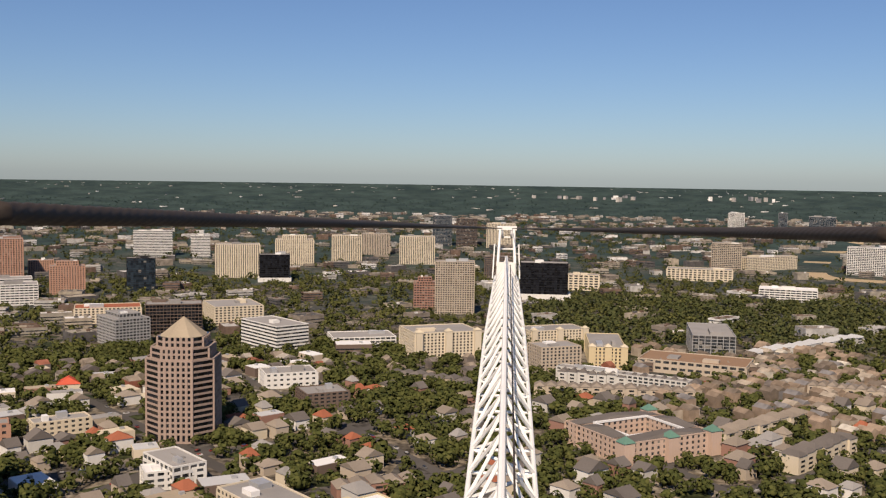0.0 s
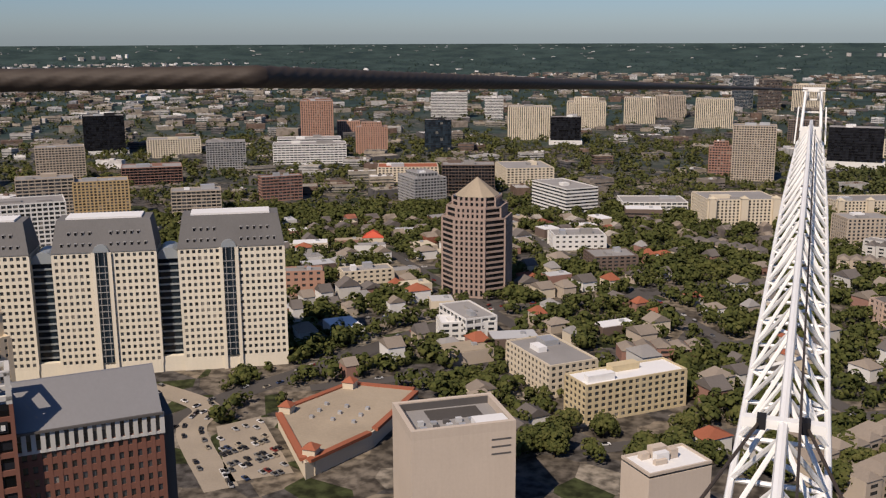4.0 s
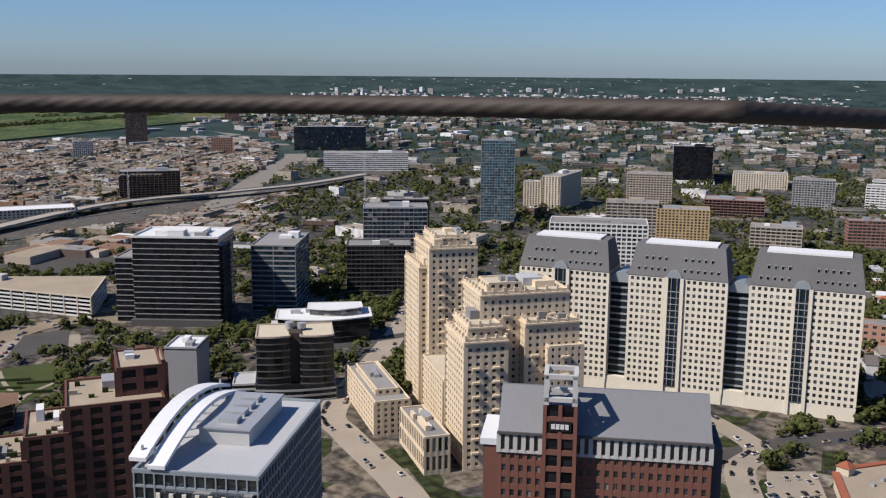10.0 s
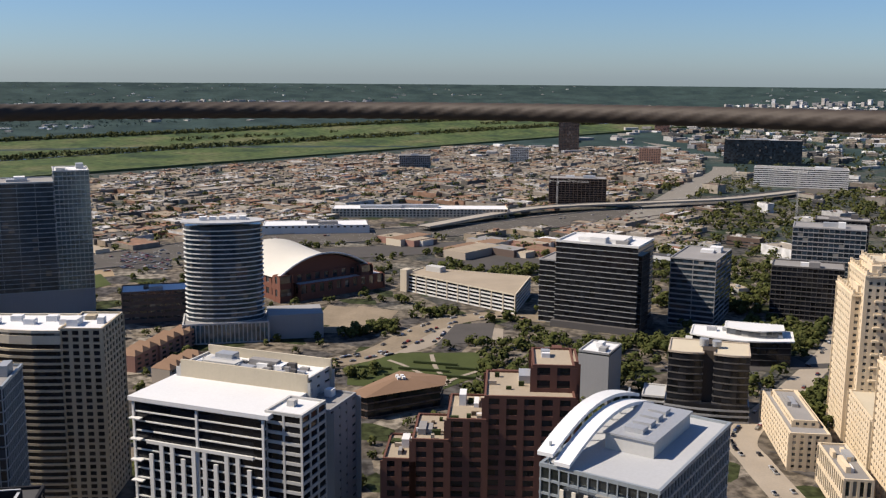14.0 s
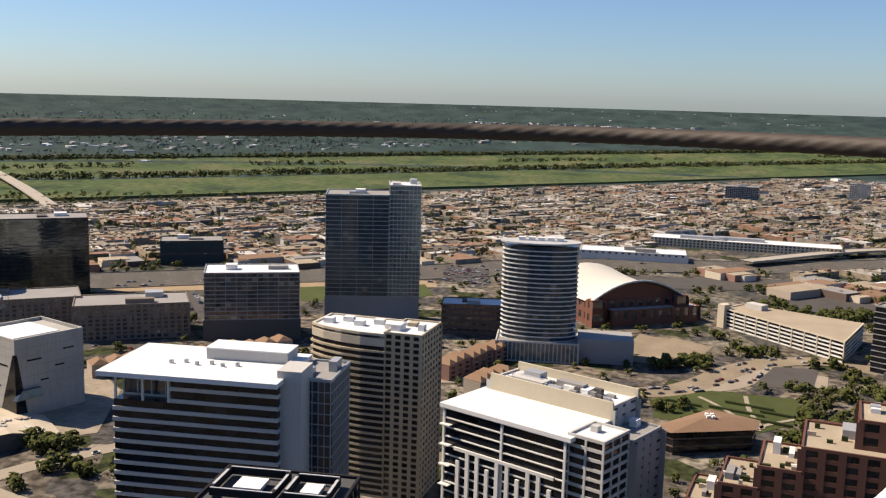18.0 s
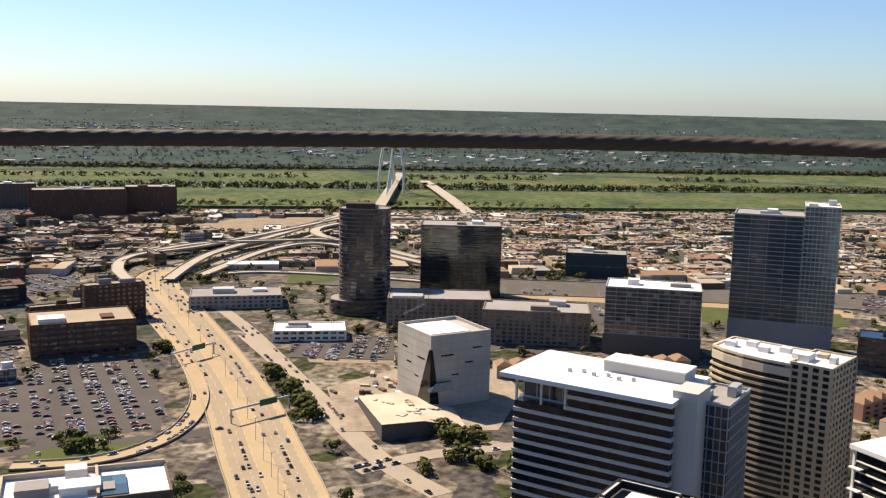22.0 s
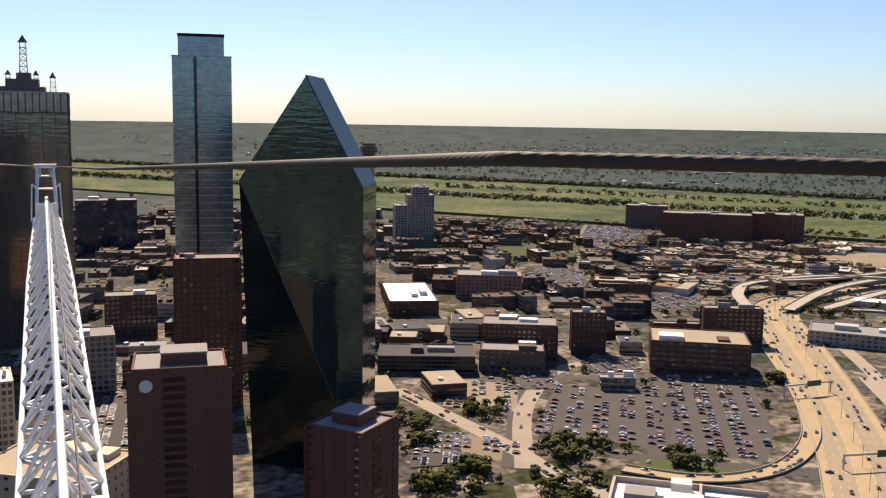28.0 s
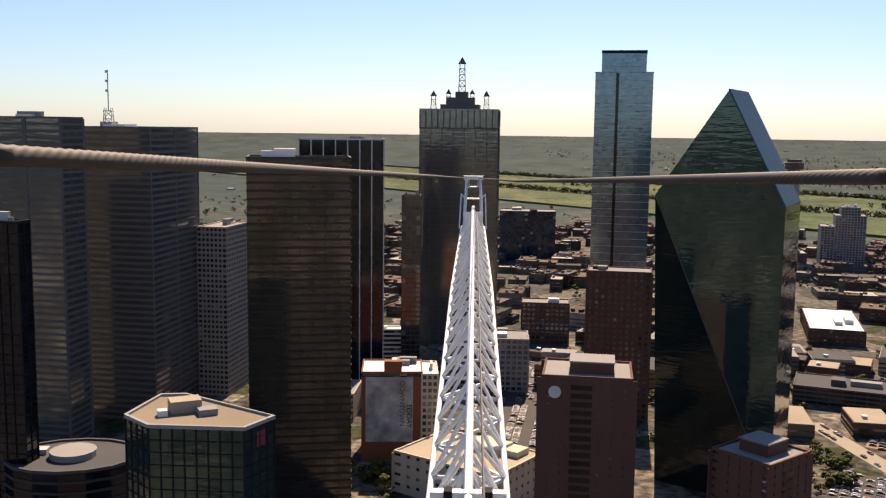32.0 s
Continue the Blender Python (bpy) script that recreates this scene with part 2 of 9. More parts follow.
def ground_material():
    m, nt, b, pos = surface("ground_mix", 0.95)
    cells = node(nt, "ShaderNodeTexVoronoi", Scale=0.045)
    nt.links.new(pos, cells.inputs[0])
    pick = nt.nodes.new("ShaderNodeSeparateColor")
    nt.links.new(cells.outputs["Color"], pick.inputs[0])
    town = ramp(nt, pick.outputs[0], [(0.0, (0.10, 0.092, 0.085)), (0.24, (0.22, 0.185, 0.14)), (0.42, (0.13, 0.112, 0.09)), (0.58, (0.052, 0.062, 0.026)), (0.74, (0.18, 0.155, 0.125)), (0.9, (0.29, 0.255, 0.205))])
    town.node.color_ramp.interpolation = "CONSTANT"
    nz = node(nt, "ShaderNodeTexNoise", Scale=0.16, Detail=8)
    nt.links.new(pos, nz.inputs[0])
    town = mixc(nt, 1.0, town, ramp(nt, nz.outputs[0], [(0.38, (0.28, 0.28, 0.28)), (0.62, (0.95, 0.95, 0.95))]), "MULTIPLY")
    wood = node(nt, "ShaderNodeTexNoise", Scale=0.0045, Detail=5)
    nt.links.new(pos, wood.inputs[0])
    speck = node(nt, "ShaderNodeTexNoise", Scale=0.09, Detail=4)
    nt.links.new(pos, speck.inputs[0])
    # Far woodland: green leaning to blue, with distance haze painted into the ramp.
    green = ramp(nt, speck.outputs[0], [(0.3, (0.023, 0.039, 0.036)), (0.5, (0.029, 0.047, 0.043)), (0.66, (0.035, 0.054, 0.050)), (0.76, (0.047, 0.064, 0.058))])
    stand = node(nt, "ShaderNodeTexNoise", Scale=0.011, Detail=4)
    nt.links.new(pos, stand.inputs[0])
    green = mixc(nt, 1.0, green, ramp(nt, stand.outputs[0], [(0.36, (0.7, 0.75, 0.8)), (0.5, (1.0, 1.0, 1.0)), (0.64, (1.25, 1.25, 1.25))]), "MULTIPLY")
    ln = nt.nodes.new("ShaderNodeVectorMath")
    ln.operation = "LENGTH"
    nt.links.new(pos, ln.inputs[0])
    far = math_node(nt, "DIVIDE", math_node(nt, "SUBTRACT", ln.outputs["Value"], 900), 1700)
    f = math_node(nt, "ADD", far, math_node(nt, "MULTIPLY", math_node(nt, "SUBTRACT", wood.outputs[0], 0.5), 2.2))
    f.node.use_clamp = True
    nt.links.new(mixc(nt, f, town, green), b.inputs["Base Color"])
    return m


ground_material()

# ---- building blocks ----
NEAR, RIM = 2200.0, 4800.0


def squeeze(d):
    """Plan distance at which something d metres off is set, so that the far country stays within sight."""
    return d if d <= NEAR else NEAR + (RIM - NEAR) * (1 - NEAR / d)


def spot(az, d):
    """Place and scale of something at azimuth az (degrees, counter-clockwise from +y) and d metres away on the ground."""
    k = squeeze(d) / d
    return -math.sin(radians(az)) * d * k, math.cos(radians(az)) * d * k, EYE_Z * (1 - k), k


def box(bm, x0, x1, y0, y1, z0, z1):
    v = [bm.verts.new((x, y, z)) for z in (z0, z1) for x, y in ((x0, y0), (x1, y0), (x1, y1), (x0, y1))]
    for f in ((3, 2, 1, 0), (4, 5, 6, 7), (0, 1, 5, 4), (1, 2, 6, 5), (2, 3, 7, 6), (3, 0, 4, 7)):
        bm.faces.new([v[i] for i in f])
    return v


def prism(bm, pts, z0, z1, top=None):
    """A prism on the plan pts; top: the plan at the upper end, when it differs."""
    top = top or pts
    lo, hi = [bm.verts.new((x, y, z0)) for x, y in pts], [bm.verts.new((x, y, z1)) for x, y in top]
    n = len(pts)
    for i in range(n):
        bm.faces.new((lo[i], lo[(i + 1) % n], hi[(i + 1) % n], hi[i]))
    bm.faces.new(hi)
    bm.faces.new(lo[::-1])


def finish(bm, name, mat):
    bmesh.ops.recalc_face_normals(bm, faces=bm.faces[:])
    me = bpy.data.meshes.new(name)
    bm.to_mesh(me)
    bm.free()
    me.materials.append(MATS[mat])
    return me


def part(name, bm, mat, parent, label=""):
    ob = new(name, finish(bm, name, mat) if isinstance(bm, bmesh.types.BMesh) else bm)
    ob.parent = parent
    return tagged(ob, label)


def thing(name, label, category, m, group="", kind=""):
    ob = tagged(new(name), label, category, group, kind)
    ob.matrix_world = m
    return ob


UNIT = {}


def block(name, mat, parent, x, y, z, sx, sy, sz, rz=0.0):
    """One box-shaped piece: its base centre at x, y, z and its three sizes."""
    if mat not in UNIT:
        bm = bmesh.new()
        box(bm, -0.5, 0.5, -0.5, 0.5, 0, 1)
        UNIT[mat] = finish(bm, "piece", mat)
    ob = new(name, UNIT[mat])
    ob.parent = parent
    ob.location, ob.scale, ob.rotation_euler = (x, y, z), (sx, sy, sz), (0, 0, radians(rz))
    return ob


def ring(bm, w, d, t, z0, z1):
    """A closed band round a w x d plan, t thick outward."""
    rows = []
    for z in (z0, z1):
        for g in (0.0, t):
            a, c = w / 2 + g, d / 2 + g
            rows.append([bm.verts.new((x, y, z)) for x, y in ((-a, -c), (a, -c), (a, c), (-a, c))])
    il, ol, ih, oh = rows
    for i in range(4):
        j = (i + 1) % 4
        for q in ((ol[i], ol[j], oh[j], oh[i]), (il[j], il[i], ih[i], ih[j]), (oh[i], oh[j], ih[j], ih[i]), (ol[j], ol[i], il[i], il[j])):
            bm.faces.new(q)


def facade(root, w, d, z0, z1, fl, span, bay, pier, wall, glass, proud=0.35, join=0, pierx=0, cx=0.0, cy=0.0):
    """A glazed core behind spandrel bands at each floor and piers at each bay."""
    bm = bmesh.new()
    box(bm, cx - w / 2, cx + w / 2, cy - d / 2, cy + d / 2, z0, z1)
    part("glass_core", bm, "glass_" + glass, root)
    nf = max(1, round((z1 - z0) / fl))
    step = (z1 - z0) / nf
    if span:
        bm = bmesh.new()
        ring(bm, w, d, proud, 0, span * step / fl)
        if join:
            for i in range(1, nf):
                ring(bm, w, d, proud, i * step, i * step + span * step / fl)
            tagged(part("band_grid", bm, wall, root), kind="stuff").location = (cx, cy, z0)
        else:
            me = finish(bm, "spandrel", wall)
            for i in range(nf):
                part("spandrel", me, wall, root).location = (cx, cy, z0 + i * step)
    if pier:
        run = []
        for length, off, turn in ((w, d, 0), (w, d, 180), (d, w, 90), (d, w, 270)):
            n = max(1, round(length / bay)) if not pierx else pierx
            for i in range(n + (1 if turn in (0, 180) else 0)):
                u = -length / 2 + length * i / n
                if turn in (90, 270) and i == 0:
                    continue
                c, s = math.cos(radians(turn)), math.sin(radians(turn))
                px, py = u, -(off / 2 + proud * 0.6)
                run.append((px * c - py * s, px * s + py * c, turn))
        if join:
            bm = bmesh.new()
            for x, y, turn in run:
                a, b = (pier / 2, proud * 0.6) if turn in (0, 180) else (proud * 0.6, pier / 2)
                box(bm, x - a, x + a, y - b, y + b, 0, z1 - z0)
            tagged(part("pier_grid", bm, wall, root), kind="stuff").location = (cx, cy, z0)
        else:
            for x, y, turn in run:
                block("pier", wall, root, cx + x, cy + y, z0, pier, proud * 1.25, z1 - z0, turn)


def flat_roof(root, w, d, z, wall, roof, seed, cx=0.0, cy=0.0, units=3, parapet=1.1):
    rng = random.Random(seed)
    bm = bmesh.new()
    box(bm, cx - w / 2, cx + w / 2, cy - d / 2, cy + d / 2, z, z + 0.3)
    part("roof", bm, roof, root)
    bm = bmesh.new()
    ring(bm, w - 0.8, d - 0.8, 0.8, 0, parapet)
    part("parapet", bm, wall, root).location = (cx, cy, z)
    for i in range(units):
        uw, ud, uh = rng.uniform(0.1, 0.3) * w, rng.uniform(0.12, 0.35) * d, rng.uniform(1.5, 4.5)
        ux, uy = rng.uniform(-0.32, 0.32) * w, rng.uniform(-0.3, 0.3) * d
        block("roof_unit", rng.choice(["unit_metal", "roof_white", wall, "roof_grey"]), root, cx + ux, cy + uy, z + 0.3, uw, ud, uh)


def tower(name, label, x, y, rot, w, d, h, z0=0.0, fl=3.6, span=1.2, bay=4.0, pier=0.6, wall="grey", glass="dark", roof="grey", join=0, steps=0, podium=None, towers=0, pierx=0):
    """A framed building on a rectangular plan."""
    root = thing(name, label, name.replace("_", " ").split()[-1], pose(x, y, z0, 0, 0, rot))
    seed = int(abs(x * 7 + y * 3))
    join = join or math.hypot(x, y) > 470
    lo = 0.0
    if podium:
        grow, ph, pm = (*podium, "white")[:3]
        block("podium", pm, root, 0, 0, 0, w * grow, d * grow, ph)
        lo = ph
    if steps:
        facade(root, w, d, lo, h * 0.86, fl, span, bay, pier, wall, glass, join=join)
        flat_roof(root, w, d, h * 0.86, wall, "roof_" + roof, seed, units=0)
        facade(root, w * 0.62, d * 0.7, h * 0.86, h, fl, span, bay, pier, wall, glass, join=join)
        flat_roof(root, w * 0.62, d * 0.7, h, wall, "roof_" + roof, seed, units=2)
    else:
        facade(root, w, d, lo, h, fl, span, bay, pier, wall, glass, join=join, pierx=pierx)
        flat_roof(root, w, d, h, wall, "roof_" + roof, seed, units=2 if join else 5)
    if towers:
        for sx in (-0.45, 0.0, 0.45):
            block("corner_tower", wall, root, sx * w, -d / 2, 0, 7, 7, h + 2)
            bm = bmesh.new()
            prism(bm, [(-4, -4), (4, -4), (4, 4), (-4, 4)], 0, 3, [(-0.2, -0.2), (0.2, -0.2), (0.2, 0.2), (-0.2, 0.2)])
            part("hip_roof", bm, "roof_cream", root).location = (sx * w, -d / 2, h + 2)
    return root


CLEAR = []  # strips kept free of trees and houses: x0, y0, x1, y1, half width


# ---- ground ----
def ground_sheet():
    ds = [0.01, 60, 130, 210, 300, 420, 560, 720, 900, 1100, 1350, 1650, 2000, 2200, 2500, 2900, 3400, 4000, 5000, 6500, 9000, 13000, 24000]
    n = 120
    verts, faces = [], []
    for d in ds:
        for i in range(n):
            x, y, z, k = spot(360 * i / n, d)
            verts.append((x, y, z))
    for j in range(len(ds) - 1):
        for i in range(n):
            faces.append((j * n + i, j * n + (i + 1) % n, (j + 1) * n + (i + 1) % n, (j + 1) * n + i))
    me = bpy.data.meshes.new("ground")
    me.from_pydata(verts, [], faces)
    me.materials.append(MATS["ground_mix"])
    me.polygons.foreach_set("use_smooth", [True] * len(faces))
    tagged(new("ground", me), "city ground of asphalt, concrete, dry grass and distant woodland with haze in its colour", "ground", kind="structure")


ground_sheet()


# ---- the crane that carries the camera ----
def strut(bm, a, b, r, sides=5):
    a, b = Vector(a), Vector(b)
    q = (b - a).to_track_quat("Z", "Y")
    lo = [bm.verts.new(a + q @ Vector((r * math.cos(6.2832 * i / sides), r * math.sin(6.2832 * i / sides), 0))) for i in range(sides)]
    hi = [bm.verts.new(b + q @ Vector((r * math.cos(6.2832 * i / sides), r * math.sin(6.2832 * i / sides), 0))) for i in range(sides)]
    for i in range(sides):
        bm.faces.new((lo[i], lo[(i + 1) % sides], hi[(i + 1) % sides], hi[i]))
    bm.faces.new(hi)
    bm.faces.new(lo[::-1])


def wire_rope(root, label, pts, r):
    """A stranded rope: six strands laid round a core along a gently sagging line."""
    bm = bmesh.new()
    pts = [Vector(p) for p in pts]
    lay, n = r * 14, 0
    run, frames = 0.0, []
    for a, b in zip(pts, pts[1:]):
        seg = (b - a).length
        steps = max(2, int(seg / (r * 0.45))) if seg < 20 else max(2, int(seg / 0.6))
        for i in range(steps):
            frames.append((a.lerp(b, i / steps), (b - a).to_track_quat("Z", "Y"), run + seg * i / steps))
        run += seg
    frames.append((pts[-1], (pts[-1] - pts[-2]).to_track_quat("Z", "Y"), run))
    n = 24
    prev = None
    for p, q, s in frames:
        cur = []
        for i in range(n):
            th = 6.2832 * i / n
            rr = r * (0.86 + 0.14 * abs(math.sin(3 * (th + 6.2832 * s / lay))))
            cur.append(bm.verts.new(p + q @ Vector((rr * math.cos(th), rr * math.sin(th), 0))))
        if prev:
            for i in range(n):
                bm.faces.new((prev[i], prev[(i + 1) % n], cur[(i + 1) % n], cur[i])).smooth = True
        prev = cur
    me = bpy.data.meshes.new("wire_rope")
    bmesh.ops.recalc_face_normals(bm, faces=bm.faces[:])
    bm.to_mesh(me)
    bm.free()
    me.materials.append(MATS["rope_plain"])
    ob = new("stay_rope", me)
    ob.parent = root
    return tagged(ob, label)


plain("rope_plain", (0.056, 0.042, 0.032), 0.7, 0.2, vary=0.3, grain=8.0)


def boom(root, turn):
    """One lattice boom with walkway, head frame and sheaves, pointing along local +y when turn is 0."""
    foot, tip = Vector((0.0, 3.0, 179.9)), Vector((0.0, 66.0, 183.3))
    spin = Matrix.Rotation(radians(turn), 4, "Z")
    up = Vector((0, -(tip.z - foot.z), tip.y - foot.y)).normalized()
    n = 30

    def piece(name, bm, mat, label=""):
        ob = part(name, bm, mat, root, label)
        ob.matrix_basis = spin
        return ob

    def at(f):
        p = foot.lerp(tip, f)
        half = 0.96 if 0.1 < f < 0.7 else (0.96 - (f - 0.7) * 0.7 if f >= 0.7 else 0.5 + f * 4.6)
        return p + up * 1.6 * min(1, half + 0.1), p + Vector((-half, 0, 0)), p + Vector((half, 0, 0))

    for k, (nm, r) in enumerate((("top_chord", 0.105), ("bottom_chord", 0.08), ("bottom_chord", 0.08))):
        bm = bmesh.new()
        for f0, f1 in ((0, 0.1), (0.1, 0.7), (0.7, 1.0)):
            strut(bm, at(f0 + 1e-6)[k], at(f1 - 1e-6)[k], r, 8)
        piece(nm, bm, "crane_paint")
    brace = []
    for i in range(n):
        t0, l0, r0 = at(i / n)
        t1, l1, r1 = at((i + 1) / n)
        tm = at((i + 0.5) / n)[0]
        brace += [("brace", l0, tm), ("brace", r0, tm), ("brace", tm, l1), ("brace", tm, r1), ("cross_tie", l0, r0), ("brace", l0, r1) if i % 2 else ("brace", r0, l1)]
        if i % 6 == 3:
            brace += [("frame_bar", t0, l0), ("frame_bar", t0, r0), ("frame_bar", l0 + (t0 - l0) * 0.5, r0 + (t0 - r0) * 0.5)]
    for nm, a, b in brace:
        bm = bmesh.new()
        strut(bm, a, b, 0.058, 6)
        piece(nm, bm, "crane_paint")
    for sx in (-0.5, 0.5):
        bm = bmesh.new()
        strut(bm, tip + Vector((sx * 1.15, -2.2, 0.9)), tip + Vector((sx * 0.9, 0.0, 3.3)), 0.09, 6)
        strut(bm, tip + Vector((sx * 1.2, 0.5, 0)), tip + Vector((sx * 0.9, 0.1, 3.3)), 0.1, 6)
        piece("head_leg", bm, "crane_paint")
        bm = bmesh.new()
        strut(bm, tip + Vector((sx * 1.75, -3.0, 0.2)), tip + Vector((sx * 1.6, -1.2, 2.3)), 0.045, 5)
        strut(bm, tip + Vector((sx * 1.6, -1.2, 2.3)), tip + Vector((sx * 1.05, 0.0, 1.9)), 0.045, 5)
        piece("guard_rail", bm, "crane_paint")
    for z in (0.9, 1.9, 2.7):
        bm = bmesh.new()
        strut(bm, tip + Vector((-0.52, 0.1, z)), tip + Vector((0.52, 0.1, z)), 0.06, 5)
        piece("head_tie", bm, "crane_paint")
    bm = bmesh.new()
    box(bm, -0.66, 0.66, tip.y - 0.2, tip.y + 0.25, tip.z + 3.2, tip.z + 3.45)
    piece("head_beam", bm, "crane_paint")
    bm = bmesh.new()
    box(bm, -0.6, 0.6, tip.y - 2.3, tip.y - 2.1, tip.z - 0.1, tip.z + 1.2)
    piece("head_plate", bm, "crane_paint")
    for sx in (-0.3, 0.3):
        bm = bmesh.new()
        strut(bm, tip + Vector((sx - 0.06, 0.1, 2.95)), tip + Vector((sx + 0.06, 0.1, 2.95)), 0.33, 16)
        piece("sheave", bm, "unit_metal")
    bm = bmesh.new()
    strut(bm, at(0.08)[0] + Vector((0.34, 0, 0.25)), at(0.9)[0] + Vector((0.25, 0, 0.25)), 0.03, 5)
    piece("hoist_rope", bm, "rope_plain")
    cl = at(0.26)[0]
    bm = bmesh.new()
    box(bm, -0.8, 0.8, cl.y - 0.12, cl.y + 0.12, cl.z - 0.1, cl.z + 0.1)
    piece("stay_clamp", bm, "crane_paint")
    for sx in (-1, 1):
        bm = bmesh.new()
        box(bm, sx * 0.42 - 0.09, sx * 0.42 + 0.09, cl.y - 0.16, cl.y + 0.14, cl.z - 0.12, cl.z + 0.14)
        piece("clamp_shoe", bm, "blk")
        ob = wire_rope(root, "lower stay rope", [(sx * 3.2, 7.0, 181.6), (sx * 0.45, cl.y, cl.z)], 0.035)
        ob.matrix_basis = spin


def crane():
    root = thing("tower_crane", "white lattice tower crane with long booms and rusty stay ropes", "crane", pose(0, 0, 0, 0, 0, 174.5))
    boom(root, 0)
    boom(root, 181.8)
    for sx, sy in ((-1, -1), (1, -1), (1, 1), (-1, 1)):
        bm = bmesh.new()
        strut(bm, (sx, sy, 0), (sx, sy, 178), 0.12)
        part("mast_chord", bm, "crane_paint", root)
    for i in range(59):
        if i % 10 == 0:
            bm = bmesh.new()
        z = i * 3.0
        for (ax, ay), (bx, by) in (((-1, -1), (1, -1)), ((1, -1), (1, 1)), ((1, 1), (-1, 1)), ((-1, 1), (-1, -1))):
            strut(bm, (ax, ay, z), (bx, by, z + 3), 0.05)
        if i % 10 == 9 or i == 58:
            part("mast_lattice", bm, "crane_paint", root)
    bm = bmesh.new()
    prism(bm, [(1.7 * math.cos(i * 0.3927), 1.7 * math.sin(i * 0.3927)) for i in range(16)], 177.6, 178.8)
    part("slewing_ring", bm, "unit_metal", root)
    bm = bmesh.new()
    box(bm, -1.2, 1.2, -4.5, 4.5, 178.8, 179.9)
    part("machine_deck", bm, "unit_metal", root)
    f, r = Vector((0, 66.0, 186.6)), Vector((2.07, -65.97, 186.6))
    left, right = Vector((-0.952, 1.577, 189.932)), Vector((1.139, 2.327, 189.880))
    rear_left, rear_right = Vector((0.981, -1.380, 189.919)), Vector((-1.003, -2.443, 189.857))

    def bend(a, m, b):
        q = 2 * Vector(m) - (a + b) / 2
        return [a * (1 - u) ** 2 + q * 2 * u * (1 - u) + b * u * u for u in [i / 16 for i in range(17)]]

    wire_rope(root, "dark rusty stay rope", [f + Vector((-0.35, 0, 0)), f.lerp(left, 0.75), *bend(left, (-2.5, 0.2, 189.9), rear_right), r.lerp(rear_right, 0.75), r + Vector((-0.35, 0, 0))], 0.024)
    wire_rope(root, "sunlit tan stay rope", [f + Vector((0.35, 0, 0)), f.lerp(right, 0.75) - Vector((0, 0, 0.06)), *bend(right, (2.5, 0.3, 189.9), rear_left), r.lerp(rear_left, 0.75), r + Vector((0.35, 0, 0))], 0.024)


crane()

# ---- buildings ----
tower("office_block", "white banded mid-rise office block with dark ribbon windows", -184.7, 1069.0, 41.0, 39.0, 74.5, 29.0, fl=3.8, span=1.9, bay=6, pier=0.0, wall="white", glass="dark")
tower("office_block", "dark brown glass office block with flat roof", -322.1, 1167.7, 15.4, 64.3, 35.4, 34.9, fl=3.8, span=.7, bay=4, pier=.4, wall="brown", glass="black")
tower("apartment_block", "pale stepped apartment block with white balconies", -355.2, 1083.0, 41.0, 39.0, 51.0, 35.1, fl=3.3, span=1.4, bay=4, pier=1.0, wall="grey", glass="dark", steps=2)
tower("apartment_block", "long cream apartment block with red tile roof", -272.5, 1264.4, 25.0, 61.5, 70.5, 22.8, fl=3.3, span=1.4, bay=5, pier=2.2, wall="cream", glass="dark")
tower("apartment_block", "cream apartment block with red tiled roof edges", -428.6, 1247.0, 19.0, 79.5, 42.0, 19.1, fl=3.3, span=1.4, bay=5, pier=2.2, wall="cream", glass="dark", roof="tile")
tower("slab_tower", "slim pale concrete apartment tower with gridded front", 16.3, 1370.4, -0.7, 54.0, 29.7, 72.2, fl=3.2, span=1.2, bay=3.4, pier=1.1, wall="tan", glass="dark")
tower("office_block", "stepped red brick office block", -26.4, 1407.8, 1.1, 30.7, 16.9, 45.8, fl=3.6, span=1.6, bay=4, pier=1.2, wall="salmon", glass="dark", steps=2)
tower("black_box_office", "black glass office box on a white podium", 157.3, 1524.7, -5.9, 73.5, 40.4, 59.4, fl=3.8, span=.5, bay=5, pier=.0, wall="blk", glass="black", podium=(1.12, 12))
tower("apartment_tower", "cream apartment tower with vertical window strips", -381.9, 1816.9, 11.9, 79.2, 42.0, 60.3, fl=3.2, span=.5, bay=4, pier=2.2, wall="cream", glass="dark", join=1)
tower("apartment_tower", "cream stepped apartment tower", -316.7, 2080.6, 8.7, 78.7, 42.0, 62.0, fl=3.2, span=.8, bay=4, pier=2.2, wall="cream", glass="dark", join=1, steps=2)
tower("black_box_office", "small black glass office cube with white base", -301.0, 1743.4, 9.8, 53.1, 29.2, 48.1, fl=3.8, span=.4, bay=5, pier=.0, wall="blk", glass="black", podium=(1.1, 8), join=1)
tower("glass_tower", "dark blue glass mid-rise tower", -488.7, 1579.9, 17.2, 44.2, 24.3, 52.7, fl=3.6, span=.6, bay=4, pier=.2, wall="blk", glass="navy", join=1)
tower("office_tower", "white banded office tower with stepped sides", -670.2, 2256.7, 16.5, 85.3, 42.3, 57.9, z0=-1.2, fl=3.6, span=1.8, bay=6, pier=0, wall="white", glass="dark", join=1)
tower("office_tower", "small white banded round-cornered tower", -557.7, 2246.4, 13.9, 42.5, 23.4, 49.1, z0=-1.0, fl=3.6, span=1.8, bay=6, pier=0, wall="white", glass="dark", join=1)
tower("apartment_tower", "coral stucco apartment tower with stepped top", -586.0, 1522.7, 21.0, 50.5, 27.8, 50.9, fl=3.2, span=1.4, bay=4, pier=2, wall="coral", glass="dark", join=1, steps=2)
